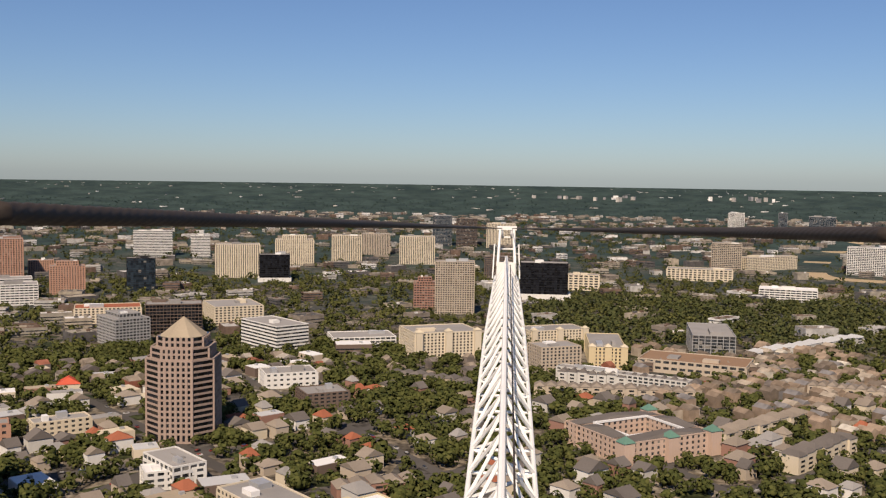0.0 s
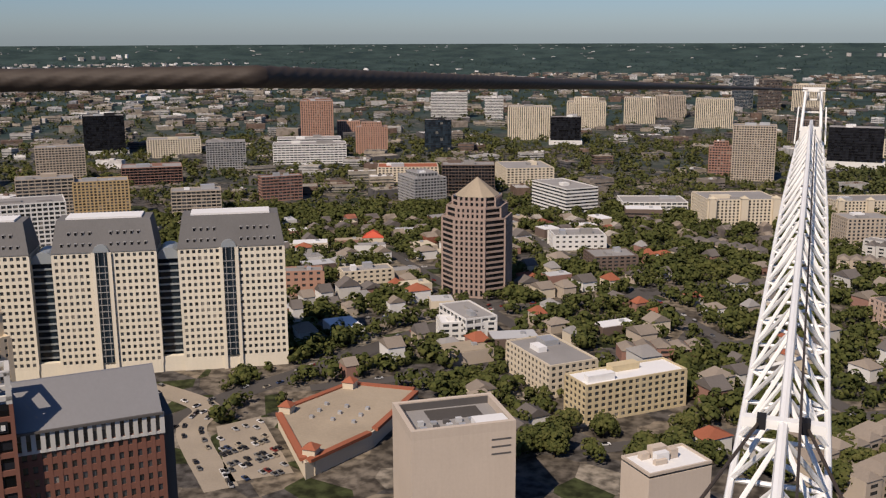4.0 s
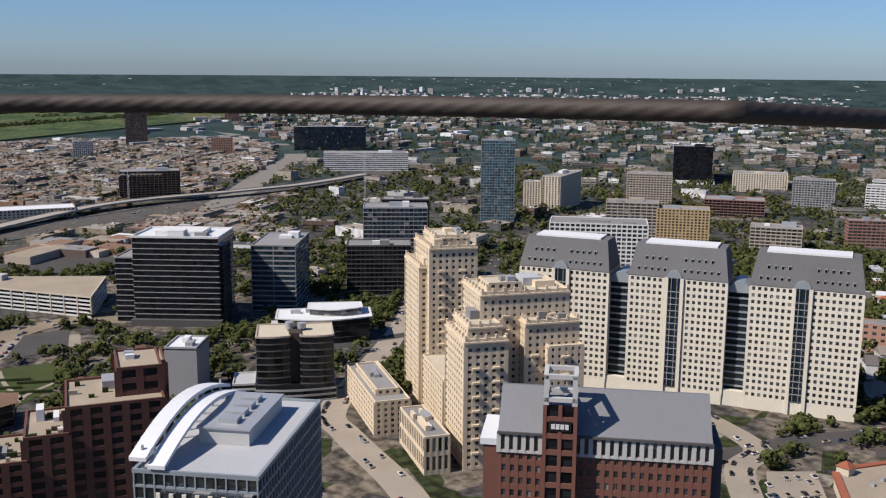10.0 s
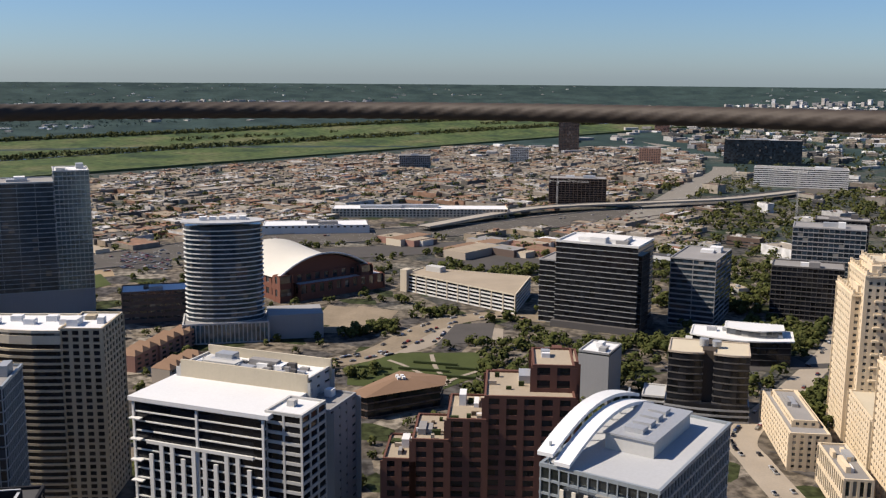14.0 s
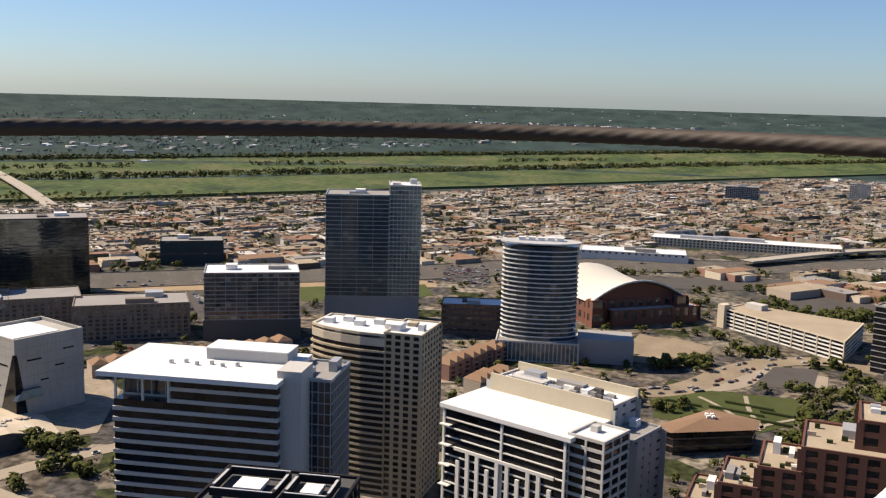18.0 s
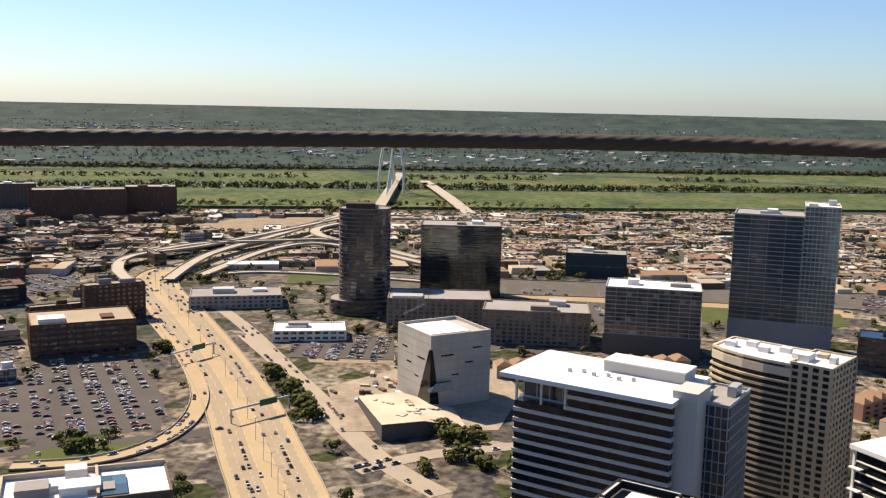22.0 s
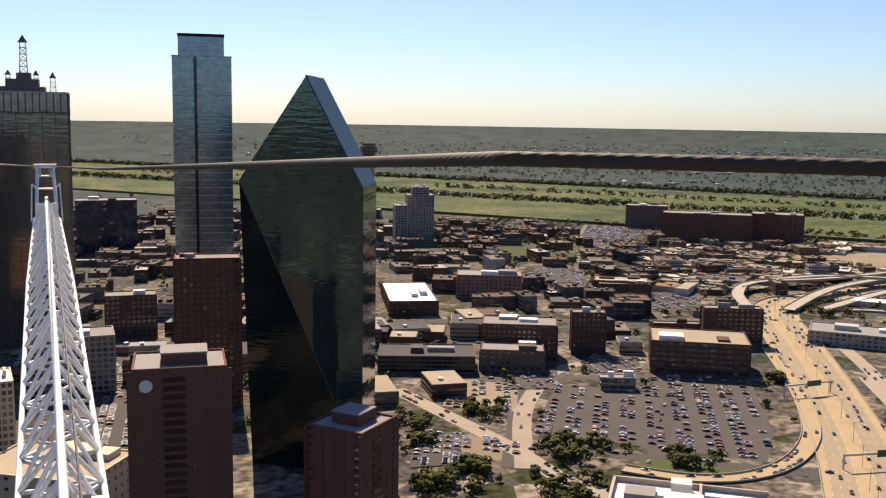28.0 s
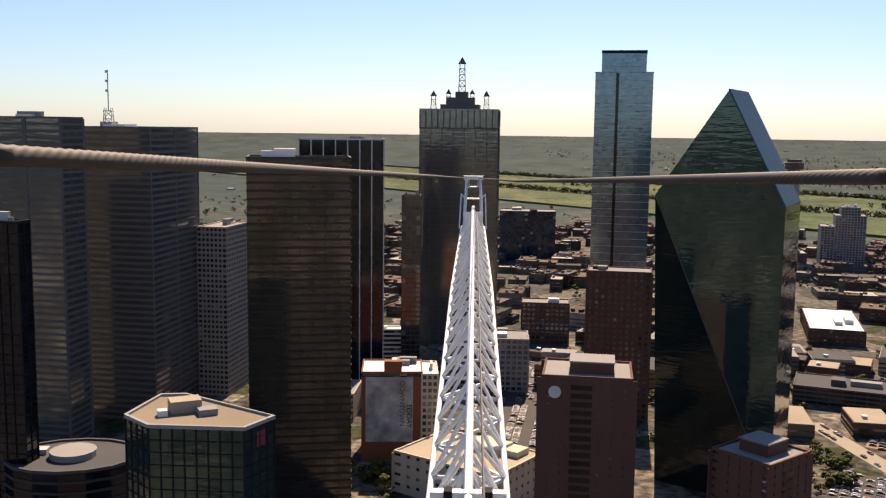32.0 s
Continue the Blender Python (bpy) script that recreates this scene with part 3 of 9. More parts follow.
tower("apartment_block", "orange stucco apartment block", -724.5, 1759.9, 22.4, 42.1, 23.2, 30.2, fl=3.2, span=1.4, bay=4, pier=2, wall="coral", glass="dark", join=1)
tower("office_block", "long white banded office block", -659.7, 1437.5, 24.6, 99.3, 42.0, 31.4, fl=3.8, span=1.9, bay=6, pier=0, wall="white", glass="dark", join=1)
tower("apartment_tower", "red brick apartment tower with pale balconies", -838.5, 1870.6, 24.1, 55.8, 30.7, 64.5, fl=3.2, span=1.2, bay=4, pier=2, wall="salmon", glass="dark", join=1)
tower("apartment_tower", "beige ribbed apartment tower", -218.0, 2204.8, 5.6, 65.3, 35.9, 55.8, fl=3.2, span=.4, bay=4, pier=2, wall="cream", glass="dark", join=1)
tower("apartment_tower", "tan ribbed apartment tower", -166.1, 2389.9, 4.0, 68.2, 37.5, 51.0, z0=-1.3, fl=3.2, span=.4, bay=4, pier=2, wall="tan", glass="dark", join=1)
tower("apartment_tower", "white ribbed apartment tower", -58.1, 2145.4, 1.6, 74.7, 41.1, 59.4, fl=3.2, span=.4, bay=4, pier=2, wall="cream", glass="dark", join=1)
tower("glass_tower", "dark glass tower with pale edges", -4.7, 2693.1, 0.1, 52.4, 28.8, 83.8, z0=1.3, fl=3.6, span=.4, bay=4, pier=.2, wall="grey", glass="navy", join=1)
tower("office_tower", "brown round-edged office tower", 62.3, 2670.5, -1.3, 56.5, 31.1, 76.9, z0=0.8, fl=3.6, span=1.2, bay=4, pier=.2, wall="brown", glass="dark", join=1)
tower("apartment_tower", "pale ribbed apartment tower", 154.5, 2651.7, -3.3, 75.6, 41.6, 66.0, z0=0.5, fl=3.2, span=.4, bay=4, pier=2, wall="cream", glass="dark", join=1)
tower("office_tower", "brown brick office tower", 99.3, 1830.0, -3.1, 44.0, 24.2, 43.6, fl=3.6, span=1.2, bay=4, pier=1, wall="brown", glass="dark", join=1)
tower("office_tower", "grey office tower with sunlit side", 598.7, 2072.5, -16.1, 60.3, 33.2, 58.8, fl=3.6, span=1.2, bay=4, pier=1, wall="tan", glass="dark", join=1)
tower("office_tower", "pale far office tower", 962.0, 3233.3, -16.6, 51.4, 28.3, 56.0, z0=29.3, fl=3.6, span=1, bay=4, pier=1, wall="white", glass="dark", join=1)
tower("office_tower", "dark glass far office tower", 1111.1, 3220.9, -19.0, 27.9, 15.4, 55.8, z0=31.9, fl=3.6, span=.4, bay=4, pier=.2, wall="grey", glass="navy", join=1)
tower("office_block", "dark glass far office block", 1238.5, 3213.9, -21.1, 82.3, 34.5, 43.4, z0=33.7, fl=3.6, span=.4, bay=4, pier=.2, wall="grey", glass="navy", join=1)
tower("office_tower", "white far office tower with dark core", 877.7, 2033.2, -23.3, 72.5, 39.9, 56.3, fl=3.6, span=1, bay=4, pier=1, wall="white", glass="dark", join=1)
tower("low_block", "long low white building beside the freeway", 555.6, 1572.4, -19.5, 88.0, 42.0, 18.6, fl=4, span=1.6, bay=8, pier=1, wall="white", glass="dark", join=1, roof="white")
tower("low_block", "pale low apartments above the trees", 491.1, 1875.4, -14.7, 120.2, 42.0, 21.5, fl=4, span=1.6, bay=8, pier=3, wall="cream", glass="dark", join=1)
tower("low_block", "cream low office with flat roof", 241.6, 1682.5, -8.2, 51.5, 28.3, 25.9, fl=4, span=1.6, bay=8, pier=3, wall="cream", glass="dark", join=1)
tower("unfinished_building", "grey concrete building frame under construction", 298.5, 1085.0, -10.0, 44.5, 91.5, 24.5, fl=3.5, span=.6, bay=6, pier=.8, wall="grey", glass="dark", join=1)
tower("apartment_block", "cream apartment block with hipped corner towers", -3.0, 1038.9, 20.0, 72.0, 54.0, 28.2, fl=3.2, span=1.3, bay=4, pier=2, wall="cream", glass="dark", towers=1)
tower("apartment_block", "tan and brick apartment block", 110.8, 962.6, 20.0, 42.0, 31.5, 26.0, fl=3.2, span=1.3, bay=4, pier=2, wall="tan", glass="dark")
tower("apartment_block", "cream stepped apartment block among trees", 130.0, 1154.4, 20.0, 73.0, 40.5, 13.2, fl=3.2, span=1.3, bay=4, pier=2, wall="cream", glass="dark", towers=1, join=1)
tower("apartment_block", "yellow stucco apartment block", 170.8, 1022.7, -5.0, 35.5, 92.0, 20.7, fl=3.2, span=1.3, bay=4, pier=2.2, wall="yellow", glass="dark", towers=1)
tower("rowhouse_block", "pale grey row of townhouses with flat roofs", 166.0, 891.0, -32.0, 126.0, 15.0, 12.5, fl=3.1, span=1.2, bay=5, pier=1.6, wall="pale", glass="dark", join=1)
tower("retail_block", "tan brick shopping block with brown flat roof", 254.0, 972.0, -25.0, 104.0, 52.0, 12.0, fl=6, span=3.4, bay=8, pier=2.5, wall="tan", glass="dark", roof="rust", join=1)
tower("apartment_block", "cream far apartment block above the trees", 701.0, 2121.0, 29.0, 150.0, 30.0, 28.0, fl=3.6, span=1.4, bay=5, pier=2, wall="cream", glass="dark", join=1)
tower("low_block", "pale office block with flat white roof", -91.4, 1097.3, 15.0, 70.0, 44.0, 11.3, fl=4, span=1.8, bay=6, pier=1, wall="white", glass="dark")
tower("low_block", "brown low apartments under trees", -99.0, 806.0, 25.0, 36.0, 30.0, 12.0, fl=3.3, span=1.6, bay=5, pier=2, wall="brown", glass="dark")
tower("low_block", "small white modern office building", -163.4, 588.1, 25.0, 35.0, 18.5, 11.0, fl=4, span=2, bay=6, pier=2, wall="white", glass="dark", roof="white")
tower("low_block", "cream house offices with flat roofs", -277.8, 703.2, 35.0, 39.5, 17.0, 10.6, fl=4, span=2, bay=5, pier=2.5, wall="cream", glass="dark")
tower("low_block", "flat pale commercial building", -139.5, 879.7, 20.0, 46.0, 30.5, 13.2, fl=4, span=2.4, bay=6, pier=3, wall="white", glass="dark")
tower("concrete_tower", "blank pale concrete tower with white roof", -20.3, 359.0, 41.0, 28.0, 17.5, 30.9, fl=60, span=58, bay=60, pier=0, wall="plaster", glass="dark", roof="white")
tower("low_block", "white modern office with dark glazing", -165.3, 597.9, 41.0, 21.5, 41.0, 13.8, fl=4, span=1.8, bay=6, pier=1, wall="white", glass="dark")
tower("low_block", "coral stucco corner building", -310.3, 657.8, 25.3, 28.0, 15.4, 18.0, fl=4, span=2.2, bay=6, pier=3, wall="coral", glass="dark")
tower("low_block", "dark glass and brick office with sloped cap", -559.5, 924.7, 31.2, 51.4, 28.3, 28.9, fl=3.8, span=1.4, bay=5, pier=.6, wall="tan", glass="dark")
tower("office_block", "brown stepped office block", -520.2, 1048.1, 41.0, 48.5, 16.0, 28.5, fl=3.8, span=1.5, bay=5, pier=.5, wall="salmon", glass="dark")
tower("low_block", "brick block with dark glass front", -751.1, 1134.5, 33.5, 76.5, 42.0, 21.7, fl=3.8, span=.8, bay=5, pier=.3, wall="salmon", glass="black")
tower("glass_tower", "slim blue-green glass tower with pale lower stage", -900.6, 840.7, 47.0, 41.4, 22.7, 102.5, fl=3.4, span=.4, bay=3.5, pier=.3, wall="steel", glass="teal")
tower("apartment_tower", "cream twin apartment tower", -957.7, 959.4, 44.9, 22.4, 14.0, 37.8, fl=3.2, span=1, bay=4, pier=2, wall="cream", glass="dark")
tower("apartment_tower", "cream twin apartment tower with pale crown", -944.0, 1004.2, 115.0, 90.5, 25.5, 46.6, fl=3.2, span=1, bay=4, pier=2, wall="cream", glass="dark")
tower("apartment_tower", "beige apartment tower with dark side", -877.1, 1112.3, 38.3, 61.4, 33.8, 46.3, fl=3.2, span=1.3, bay=4, pier=1.2, wall="tan", glass="dark")
tower("black_box_office", "black glass office cube on a pale base", -1016.9, 1405.1, 35.9, 65.0, 35.8, 62.7, fl=3.8, span=.3, bay=5, pier=0, wall="blk", glass="black", podium=(1.15, 6), join=1)
tower("apartment_block", "cream apartment block with flat roof", -882.8, 1400.6, 32.2, 82.6, 42.0, 28.5, fl=3.2, span=1.2, bay=4, pier=2, wall="cream", glass="dark", join=1)
tower("apartment_block", "dark brick apartment block", -726.6, 1290.4, 29.4, 55.7, 30.6, 39.3, fl=3.2, span=1.2, bay=4, pier=1, wall="grey", glass="dark", join=1)
tower("office_block", "long white banded office block with blue sign", -636.0, 1386.7, 24.6, 110.2, 42.0, 28.9, fl=3.8, span=1.9, bay=6, pier=.8, wall="white", glass="dark", join=1)
tower("apartment_tower", "coral brick apartment tower", -760.1, 1693.8, 24.2, 57.9, 31.9, 72.6, fl=3.2, span=1.2, bay=4, pier=2, wall="coral", glass="dark")
tower("apartment_block", "tan gold apartment block with tall arches", -653.9, 890.6, 36.3, 55.5, 30.5, 40.5, fl=3.2, span=1.2, bay=4, pier=1.6, wall="gold", glass="dark")
tower("office_block", "layered beige office block with garage decks", -698.5, 857.7, 39.2, 56.5, 31.1, 45.7, fl=3.4, span=1.2, bay=6, pier=.8, wall="tan", glass="dark")
tower("office_block", "white framed office block with dark glass corner", -641.2, 736.6, 41.0, 94.6, 42.0, 41.9, fl=4.2, span=1.6, bay=5, pier=1.2, wall="white", glass="dark")
tower("glass_office", "dark glass office block", -693.7, 523.4, 53.0, 56.0, 30.8, 69.1, fl=3.8, span=.8, bay=4, pier=.2, wall="grey", glass="navy")
tower("glass_office", "dark banded glass office block", -671.3, 489.0, 53.9, 54.0, 29.7, 42.2, fl=3.8, span=.8, bay=4, pier=.2, wall="slate", glass="black")
tower("office_block", "grey banded glass office block", -687.4, 402.2, 138.0, 60.5, 34.5, 52.3, fl=4, span=1.2, bay=20, pier=.5, wall="grey", glass="navy")
tower("glass_tower", "dark glass tower with angled roof", -771.5, 595.1, 52.4, 46.4, 25.5, 62.1, fl=3.8, span=.5, bay=4, pier=.2, wall="slate", glass="black")
tower("concrete_tower", "plain grey stair block beside the office tower", -523.2, 241.5, 138.0, 25.0, 18.0, 30.5, fl=60, span=58, bay=60, pier=0, wall="grey", glass="dark", roof="white")
tower("office_block", "wide dark far office block", -1957.4, 1284.7, 56.7, 166.5, 42.2, 54.7, z0=-1.1, fl=3.8, span=.6, bay=5, pier=.2, wall="blk", glass="navy", join=1)
tower("office_block", "long white far office block with pale bands", -1523.4, 1080.3, 54.7, 157.7, 42.0, 32.6, fl=3.8, span=1.9, bay=5, pier=.2, wall="white", glass="dark", join=1)
tower("low_block", "orange stucco far block", -2021.9, 1037.2, 62.8, 46.3, 25.5, 33.9, z0=-0.7, fl=3.8, span=2, bay=5, pier=2, wall="coral", glass="dark", join=1)
tower("round_tower", "brown round-edged far tower", -2848.9, 1500.0, 62.2, 45.1, 24.8, 64.9, z0=20.3, fl=3.6, span=1, bay=4, pier=1, wall="salmon", glass="dark", join=1)
tower("office_block", "white far tower block", -2078.1, 745.2, 70.3, 40.3, 22.1, 34.0, fl=3.6, span=1, bay=4, pier=1, wall="white", glass="dark", join=1)
tower("office_block", "brown far tower with flat roof", -2339.1, 971.2, 67.5, 50.3, 27.6, 80.4, z0=-0.9, fl=3.6, span=1, bay=4, pier=1, wall="brown", glass="dark", join=1)
tower("office_block", "dark far office building", -1980.3, 480.7, 76.4, 62.6, 34.4, 28.6, fl=3.6, span=1, bay=4, pier=1, wall="grey", glass="dark", join=1)
tower("unfinished_building", "concrete building frame under construction with bare decks", -1367.0, 584.1, 66.9, 84.4, 42.0, 41.3, fl=3.4, span=.5, bay=6, pier=.5, wall="brown", glass="black", join=1)
tower("low_block", "white flat-roofed warehouse beside the freeway", -1201.3, 165.4, 82.2, 125.8, 42.0, 9.4, fl=9, span=7, bay=8, pier=5, wall="white", glass="dark", roof="white", join=1)
tower("low_block", "long row of apartments beside the freeway", -1308.8, 325.2, 76.0, 239.9, 42.0, 10.8, fl=3.3, span=1.3, bay=5, pier=2.2, wall="cream", glass="dark", join=1, roof="white")
twin = tower("glass_tower", "blue-black glass tower with pale horizontal fins", -806.9, -104.5, 97.4, 76.4, 42.0, 108.8, fl=3.5, span=.55, bay=12, pier=.25, wall="steel", glass="blue", podium=(1.01, 26, "grey"))
facade(twin, 25.0, 39.0, 26, 117.0, 3.5, 0.6, 3.2, 0.25, "pale", "sky", cx=26.0, cy=-2.2)
flat_roof(twin, 25.0, 39.0, 117.0, "pale", "roof_white", 5, 26.0, -2.2, 2)
tower("apartment_block", "dark glass and concrete block with white roof on garage podium", -748.2, -191.7, 104.4, 71.7, 39.4, 51.9, fl=3.4, span=.8, bay=8, pier=.4, wall="grey", glass="dark", roof="white", podium=(1.03, 16, "slate"))
tower("glass_office", "mirrored glass office tower reflecting the city", -864.0, -415.2, 115.7, 77.4, 42.0, 72.0, fl=4, span=.12, bay=12, pier=.1, wall="slate", glass="mirror")
tower("apartment_block", "brick apartment row with shade-brown painted walls and dark balconies", -733.8, -371.8, 116.9, 85.9, 42.0, 27.2, fl=3.2, span=1.2, bay=5, pier=2, wall="row_tan_shaded", glass="dark")
tower("apartment_block", "apartment row with shade-brown painted walls and dark balconies", -735.7, -284.1, 111.1, 84.5, 42.0, 26.4, fl=3.2, span=1.2, bay=5, pier=2, wall="row_tan_shaded", glass="dark")
tower("low_block", "low dark teal warehouse block", -1061.0, -339.4, 107.7, 66.9, 36.8, 25.7, fl=12, span=11, bay=12, pier=0, wall="teal", glass="dark", join=1)
tower("low_block", "dark low block with white flat roof", -788.9, -18.9, 91.4, 49.1, 27.0, 23.8, fl=5, span=3, bay=6, pier=1, wall="brown", glass="dark", roof="white")
tower("prison_block", "long brown brick block", -1097.6, -1185.6, 137.2, 135.1, 42.0, 45.3, fl=4, span=2.6, bay=6, pier=4, wall="darkbrick", glass="dark", join=1)
tower("prison_block", "brown brick end block", -1195.7, -1132.0, 133.4, 77.2, 42.0, 46.4, fl=4, span=2.6, bay=6, pier=4, wall="darkbrick", glass="dark", join=1)
tower("prison_block", "tan grey brick block", -1143.0, -1389.1, 140.5, 70.1, 38.6, 39.7, fl=4, span=2.6, bay=6, pier=4, wall="brown", glass="dark", join=1)
tower("low_block", "dark flat block with cream parking roof", -523.6, -567.7, 142.0, 72.5, 48.5, 24.6, fl=4.2, span=2, bay=6, pier=1, wall="darkbrick", glass="dark", roof="dust")
tower("low_block", "dark brick flat-roofed building", -667.8, -850.4, 141.9, 56.9, 31.3, 17.0, fl=4.2, span=2, bay=6, pier=1, wall="darkbrick", glass="dark", roof="dust")
tower("low_block", "low white modern building with flat roof", -643.4, -442.9, 124.5, 56.4, 31.0, 8.0, fl=5, span=2.5, bay=6, pier=2, wall="white", glass="dark", roof="white")
tower("low_block", "long grey apartment block beside the freeway", -714.4, -574.3, 128.8, 81.6, 42.0, 11.0, fl=3.5, span=1.5, bay=5, pier=2, wall="grey", glass="dark")
tower("old_warehouse", "dark brick warehouse with flat roof", -475.2, -645.8, 150.0, 26.5, 15.0, 33.9, fl=4, span=2, bay=4, pier=2, wall="darkbrick", glass="dark")
tower("old_warehouse", "brick warehouse with pale roof", -416.0, -657.3, 147.7, 59.1, 32.5, 28.5, fl=4, span=2, bay=4, pier=2, wall="darkbrick", glass="dark")
tower("parking_garage", "low grey garage with courtyard roof", -332.5, -657.3, 153.2, 72.6, 39.9, 12.4, fl=3.4, span=1.4, bay=8, pier=.5, wall="slate", glass="black", roof="asph")
tower("low_block", "brick hall with flat pale roof", -391.3, -627.6, 148.1, 47.1, 25.9, 15.9, fl=4, span=2, bay=6, pier=3, wall="brown", glass="dark")
tower("low_block", "small dark flat pavilion", -429.6, -546.5, 150.0, 24.5, 10.5, 8.3, fl=4, span=1, bay=6, pier=.4, wall="grey", glass="dark")
tower("low_block", "dark brick flat building", -610.6, -622.9, 150.0, 49.0, 14.5, 30.8, fl=4, span=2, bay=5, pier=2, wall="darkbrick", glass="dark")
tower("low_block", "dark brick row with white roof", -579.5, -655.8, 150.0, 44.0, 10.0, 13.5, fl=4, span=2, bay=5, pier=2, wall="darkbrick", glass="dark")
tower("low_block", "old brick building with white roof", -427.3, -887.3, 160.0, 46.5, 108.5, 13.8, fl=4, span=2, bay=5, pier=2, wall="darkbrick", glass="dark", roof="white")
tower("low_block", "old brick flat-roofed building", -531.6, -903.5, 149.5, 68.0, 37.4, 24.2, fl=4, span=2, bay=5, pier=2, wall="salmon", glass="dark")
modern = tower("low_block", "white-roofed modern building beside the freeway", -232.4, -252.8, 137.4, 55.0, 27.5, 56.5, fl=4.5, span=2, bay=6, pier=1, wall="brown", glass="dark", roof="white")
block("roof_wall", "tan", modern, 4.0, 0, 56.8, 1.0, 27.0, 2.4)
block("roof_wall", "tan", modern, -27.0, 0, 56.8, 1.0, 27.5, 2.0)
block("roof_wall", "tan", modern, 0, 13.2, 56.8, 55.0, 1.0, 2.0)
block("glazed_terrace", "glass_teal", modern, 9.0, -4.0, 56.9, 9.0, 18.0, 1.0)
tower("low_block", "low dark brick building with flat roof", -661.8, -837.6, 150.0, 54.5, 21.5, 15.5, fl=4, span=2, bay=5, pier=2, wall="darkbrick", glass="dark")
tower("office_block", "grey concrete office block with pale fins", -81.0, -705.7, 173.4, 57.3, 31.5, 38.3, fl=3.8, span=1.4, bay=4, pier=1.2, wall="grey", glass="dark")
tower("glass_office", "dark blue glass office block behind the towers", -216.7, -1418.2, 171.3, 80.3, 42.0, 70.3, fl=3.8, span=0, bay=40, pier=0, wall="blk", glass="navy", join=1)
tower("office_block", "brown brick office block with deep windows", -145.1, -836.2, 170.1, 40.4, 22.2, 39.9, fl=3.8, span=1.4, bay=4, pier=1.4, wall="darkbrick", glass="dark")
tower("office_tower", "brown-red brick tower before the glass skyscraper", -158.4, -631.3, 165.9, 40.8, 22.4, 97.6, fl=3.8, span=1.6, bay=4, pier=2, wall="darkbrick", glass="dark")
tower("low_block", "beige flat-roofed school hall", -47.0, -493.5, -130.0, 45.0, 62.5, 21.2, fl=5, span=3.4, bay=6, pier=4, wall="cream", glass="dark", roof="dust")
tower("office_tower", "small grey tower cluster", -673.5, -1362.5, 160.0, 40.5, 36.5, 82.9, fl=3.6, span=1, bay=4, pier=1, wall="grey", glass="dark", join=1, steps=2)
tower("office_tower", "small pale tower cluster", -646.8, -1377.0, 160.0, 17.5, 42.0, 55.0, fl=3.6, span=1, bay=4, pier=1, wall="grey", glass="dark", join=1)
tower("office_tower", "dark bronze glass skyscraper with stepped crown", 38.9, -481.5, -175.4, 48.8, 26.8, 174.1, fl=3.9, span=1.0, bay=6, pier=.2, wall="bronze_metal", glass="bronze")
tower("office_tower", "black tower with white vertical stripes", 27.7, -726.1, -177.8, -61.5, 14.0, 179.8, fl=3.9, span=0, bay=3.6, pier=.8, wall="white", glass="black", pierx=7)
tower("office_tower", "dark banded tower with roof antenna", 157.1, -663.1, -104.0, 69.5, 48.0, 186.8, fl=3.9, span=1.7, bay=40, pier=.8, wall="dusk_brown", glass="smoke")
tower("office_tower", "dark glass tower with sunlit concrete side", 199.2, -589.1, -104.0, 24.5, 44.5, 192.1, fl=3.9, span=1.6, bay=22, pier=2.5, wall="dusk_brown", glass="smoke")
tower("office_tower", "black glass tower at the edge of downtown", 152.2, -384.1, -104.0, 8.0, 36.0, 151.9, fl=3.9, span=.3, bay=4, pier=.2, wall="blk", glass="black")
tower("office_tower", "pale concrete tower with gridded windows", 110.5, -704.4, -104.0, 42.0, 21.0, 118.6, fl=3.6, span=1.6, bay=3, pier=.9, wall="tan", glass="dark")
tower("office_tower", "dark narrow tower with flat roof", -25.2, -766.2, 178.1, 14.4, 14.0, 136.4, fl=3.8, span=.6, bay=4, pier=.3, wall="brown", glass="dark", join=1)
tower("office_block", "low beige block behind the banner building", 26.0, -638.4, -98.0, 35.0, 24.5, 17.4, fl=3.8, span=1.4, bay=4, pier=1.4, wall="tan", glass="dark")
tower("low_block", "low modern block with white decks", -4.6, -806.6, 179.7, -56.0, 14.0, 22.4, fl=3.8, span=1.6, bay=6, pier=.4, wall="white", glass="dark", roof="white")
tower("apartment_block", "sunlit cream low apartments beside the stepped towers", -425.2, 307.5, 68.0, 18.5, 69.5, 21.4, fl=3.3, span=1.6, bay=4, pier=2, wall="ritz", glass="dark", steps=2)
tower("low_block", "cream clubhouse with ribbed wall and flat roof", -359.4, 288.7, 68.0, 12.0, 43.0, 18.3, fl=8, span=2, bay=3, pier=1.2, wall="ritz", glass="dark")
tower("apartment_block", "pale apartment block with grey mansard roof", -95.3, 519.6, 41.0, 29.0, 49.0, 17.4, fl=3.3, span=1.4, bay=4, pier=1.8, wall="cream", glass="dark")
tower("apartment_block", "yellow apartment block with white flat roof and balconies", -49.9, 488.6, 41.0, 60.5, 19.5, 19.5, fl=3.3, span=1.3, bay=4, pier=1.6, wall="yellow", glass="dark", roof="white")


# ---- landmark buildings ----
def grown(pts, g):
    """The plan pts pushed outward by g metres from its middle."""
    cx, cy = sum(p[0] for p in pts) / len(pts), sum(p[1] for p in pts) / len(pts)
    out = []
    for x, y in pts:
        r = math.hypot(x - cx, y - cy)
        out.append((cx + (x - cx) * (r + g) / r, cy + (y - cy) * (r + g) / r))
    return out


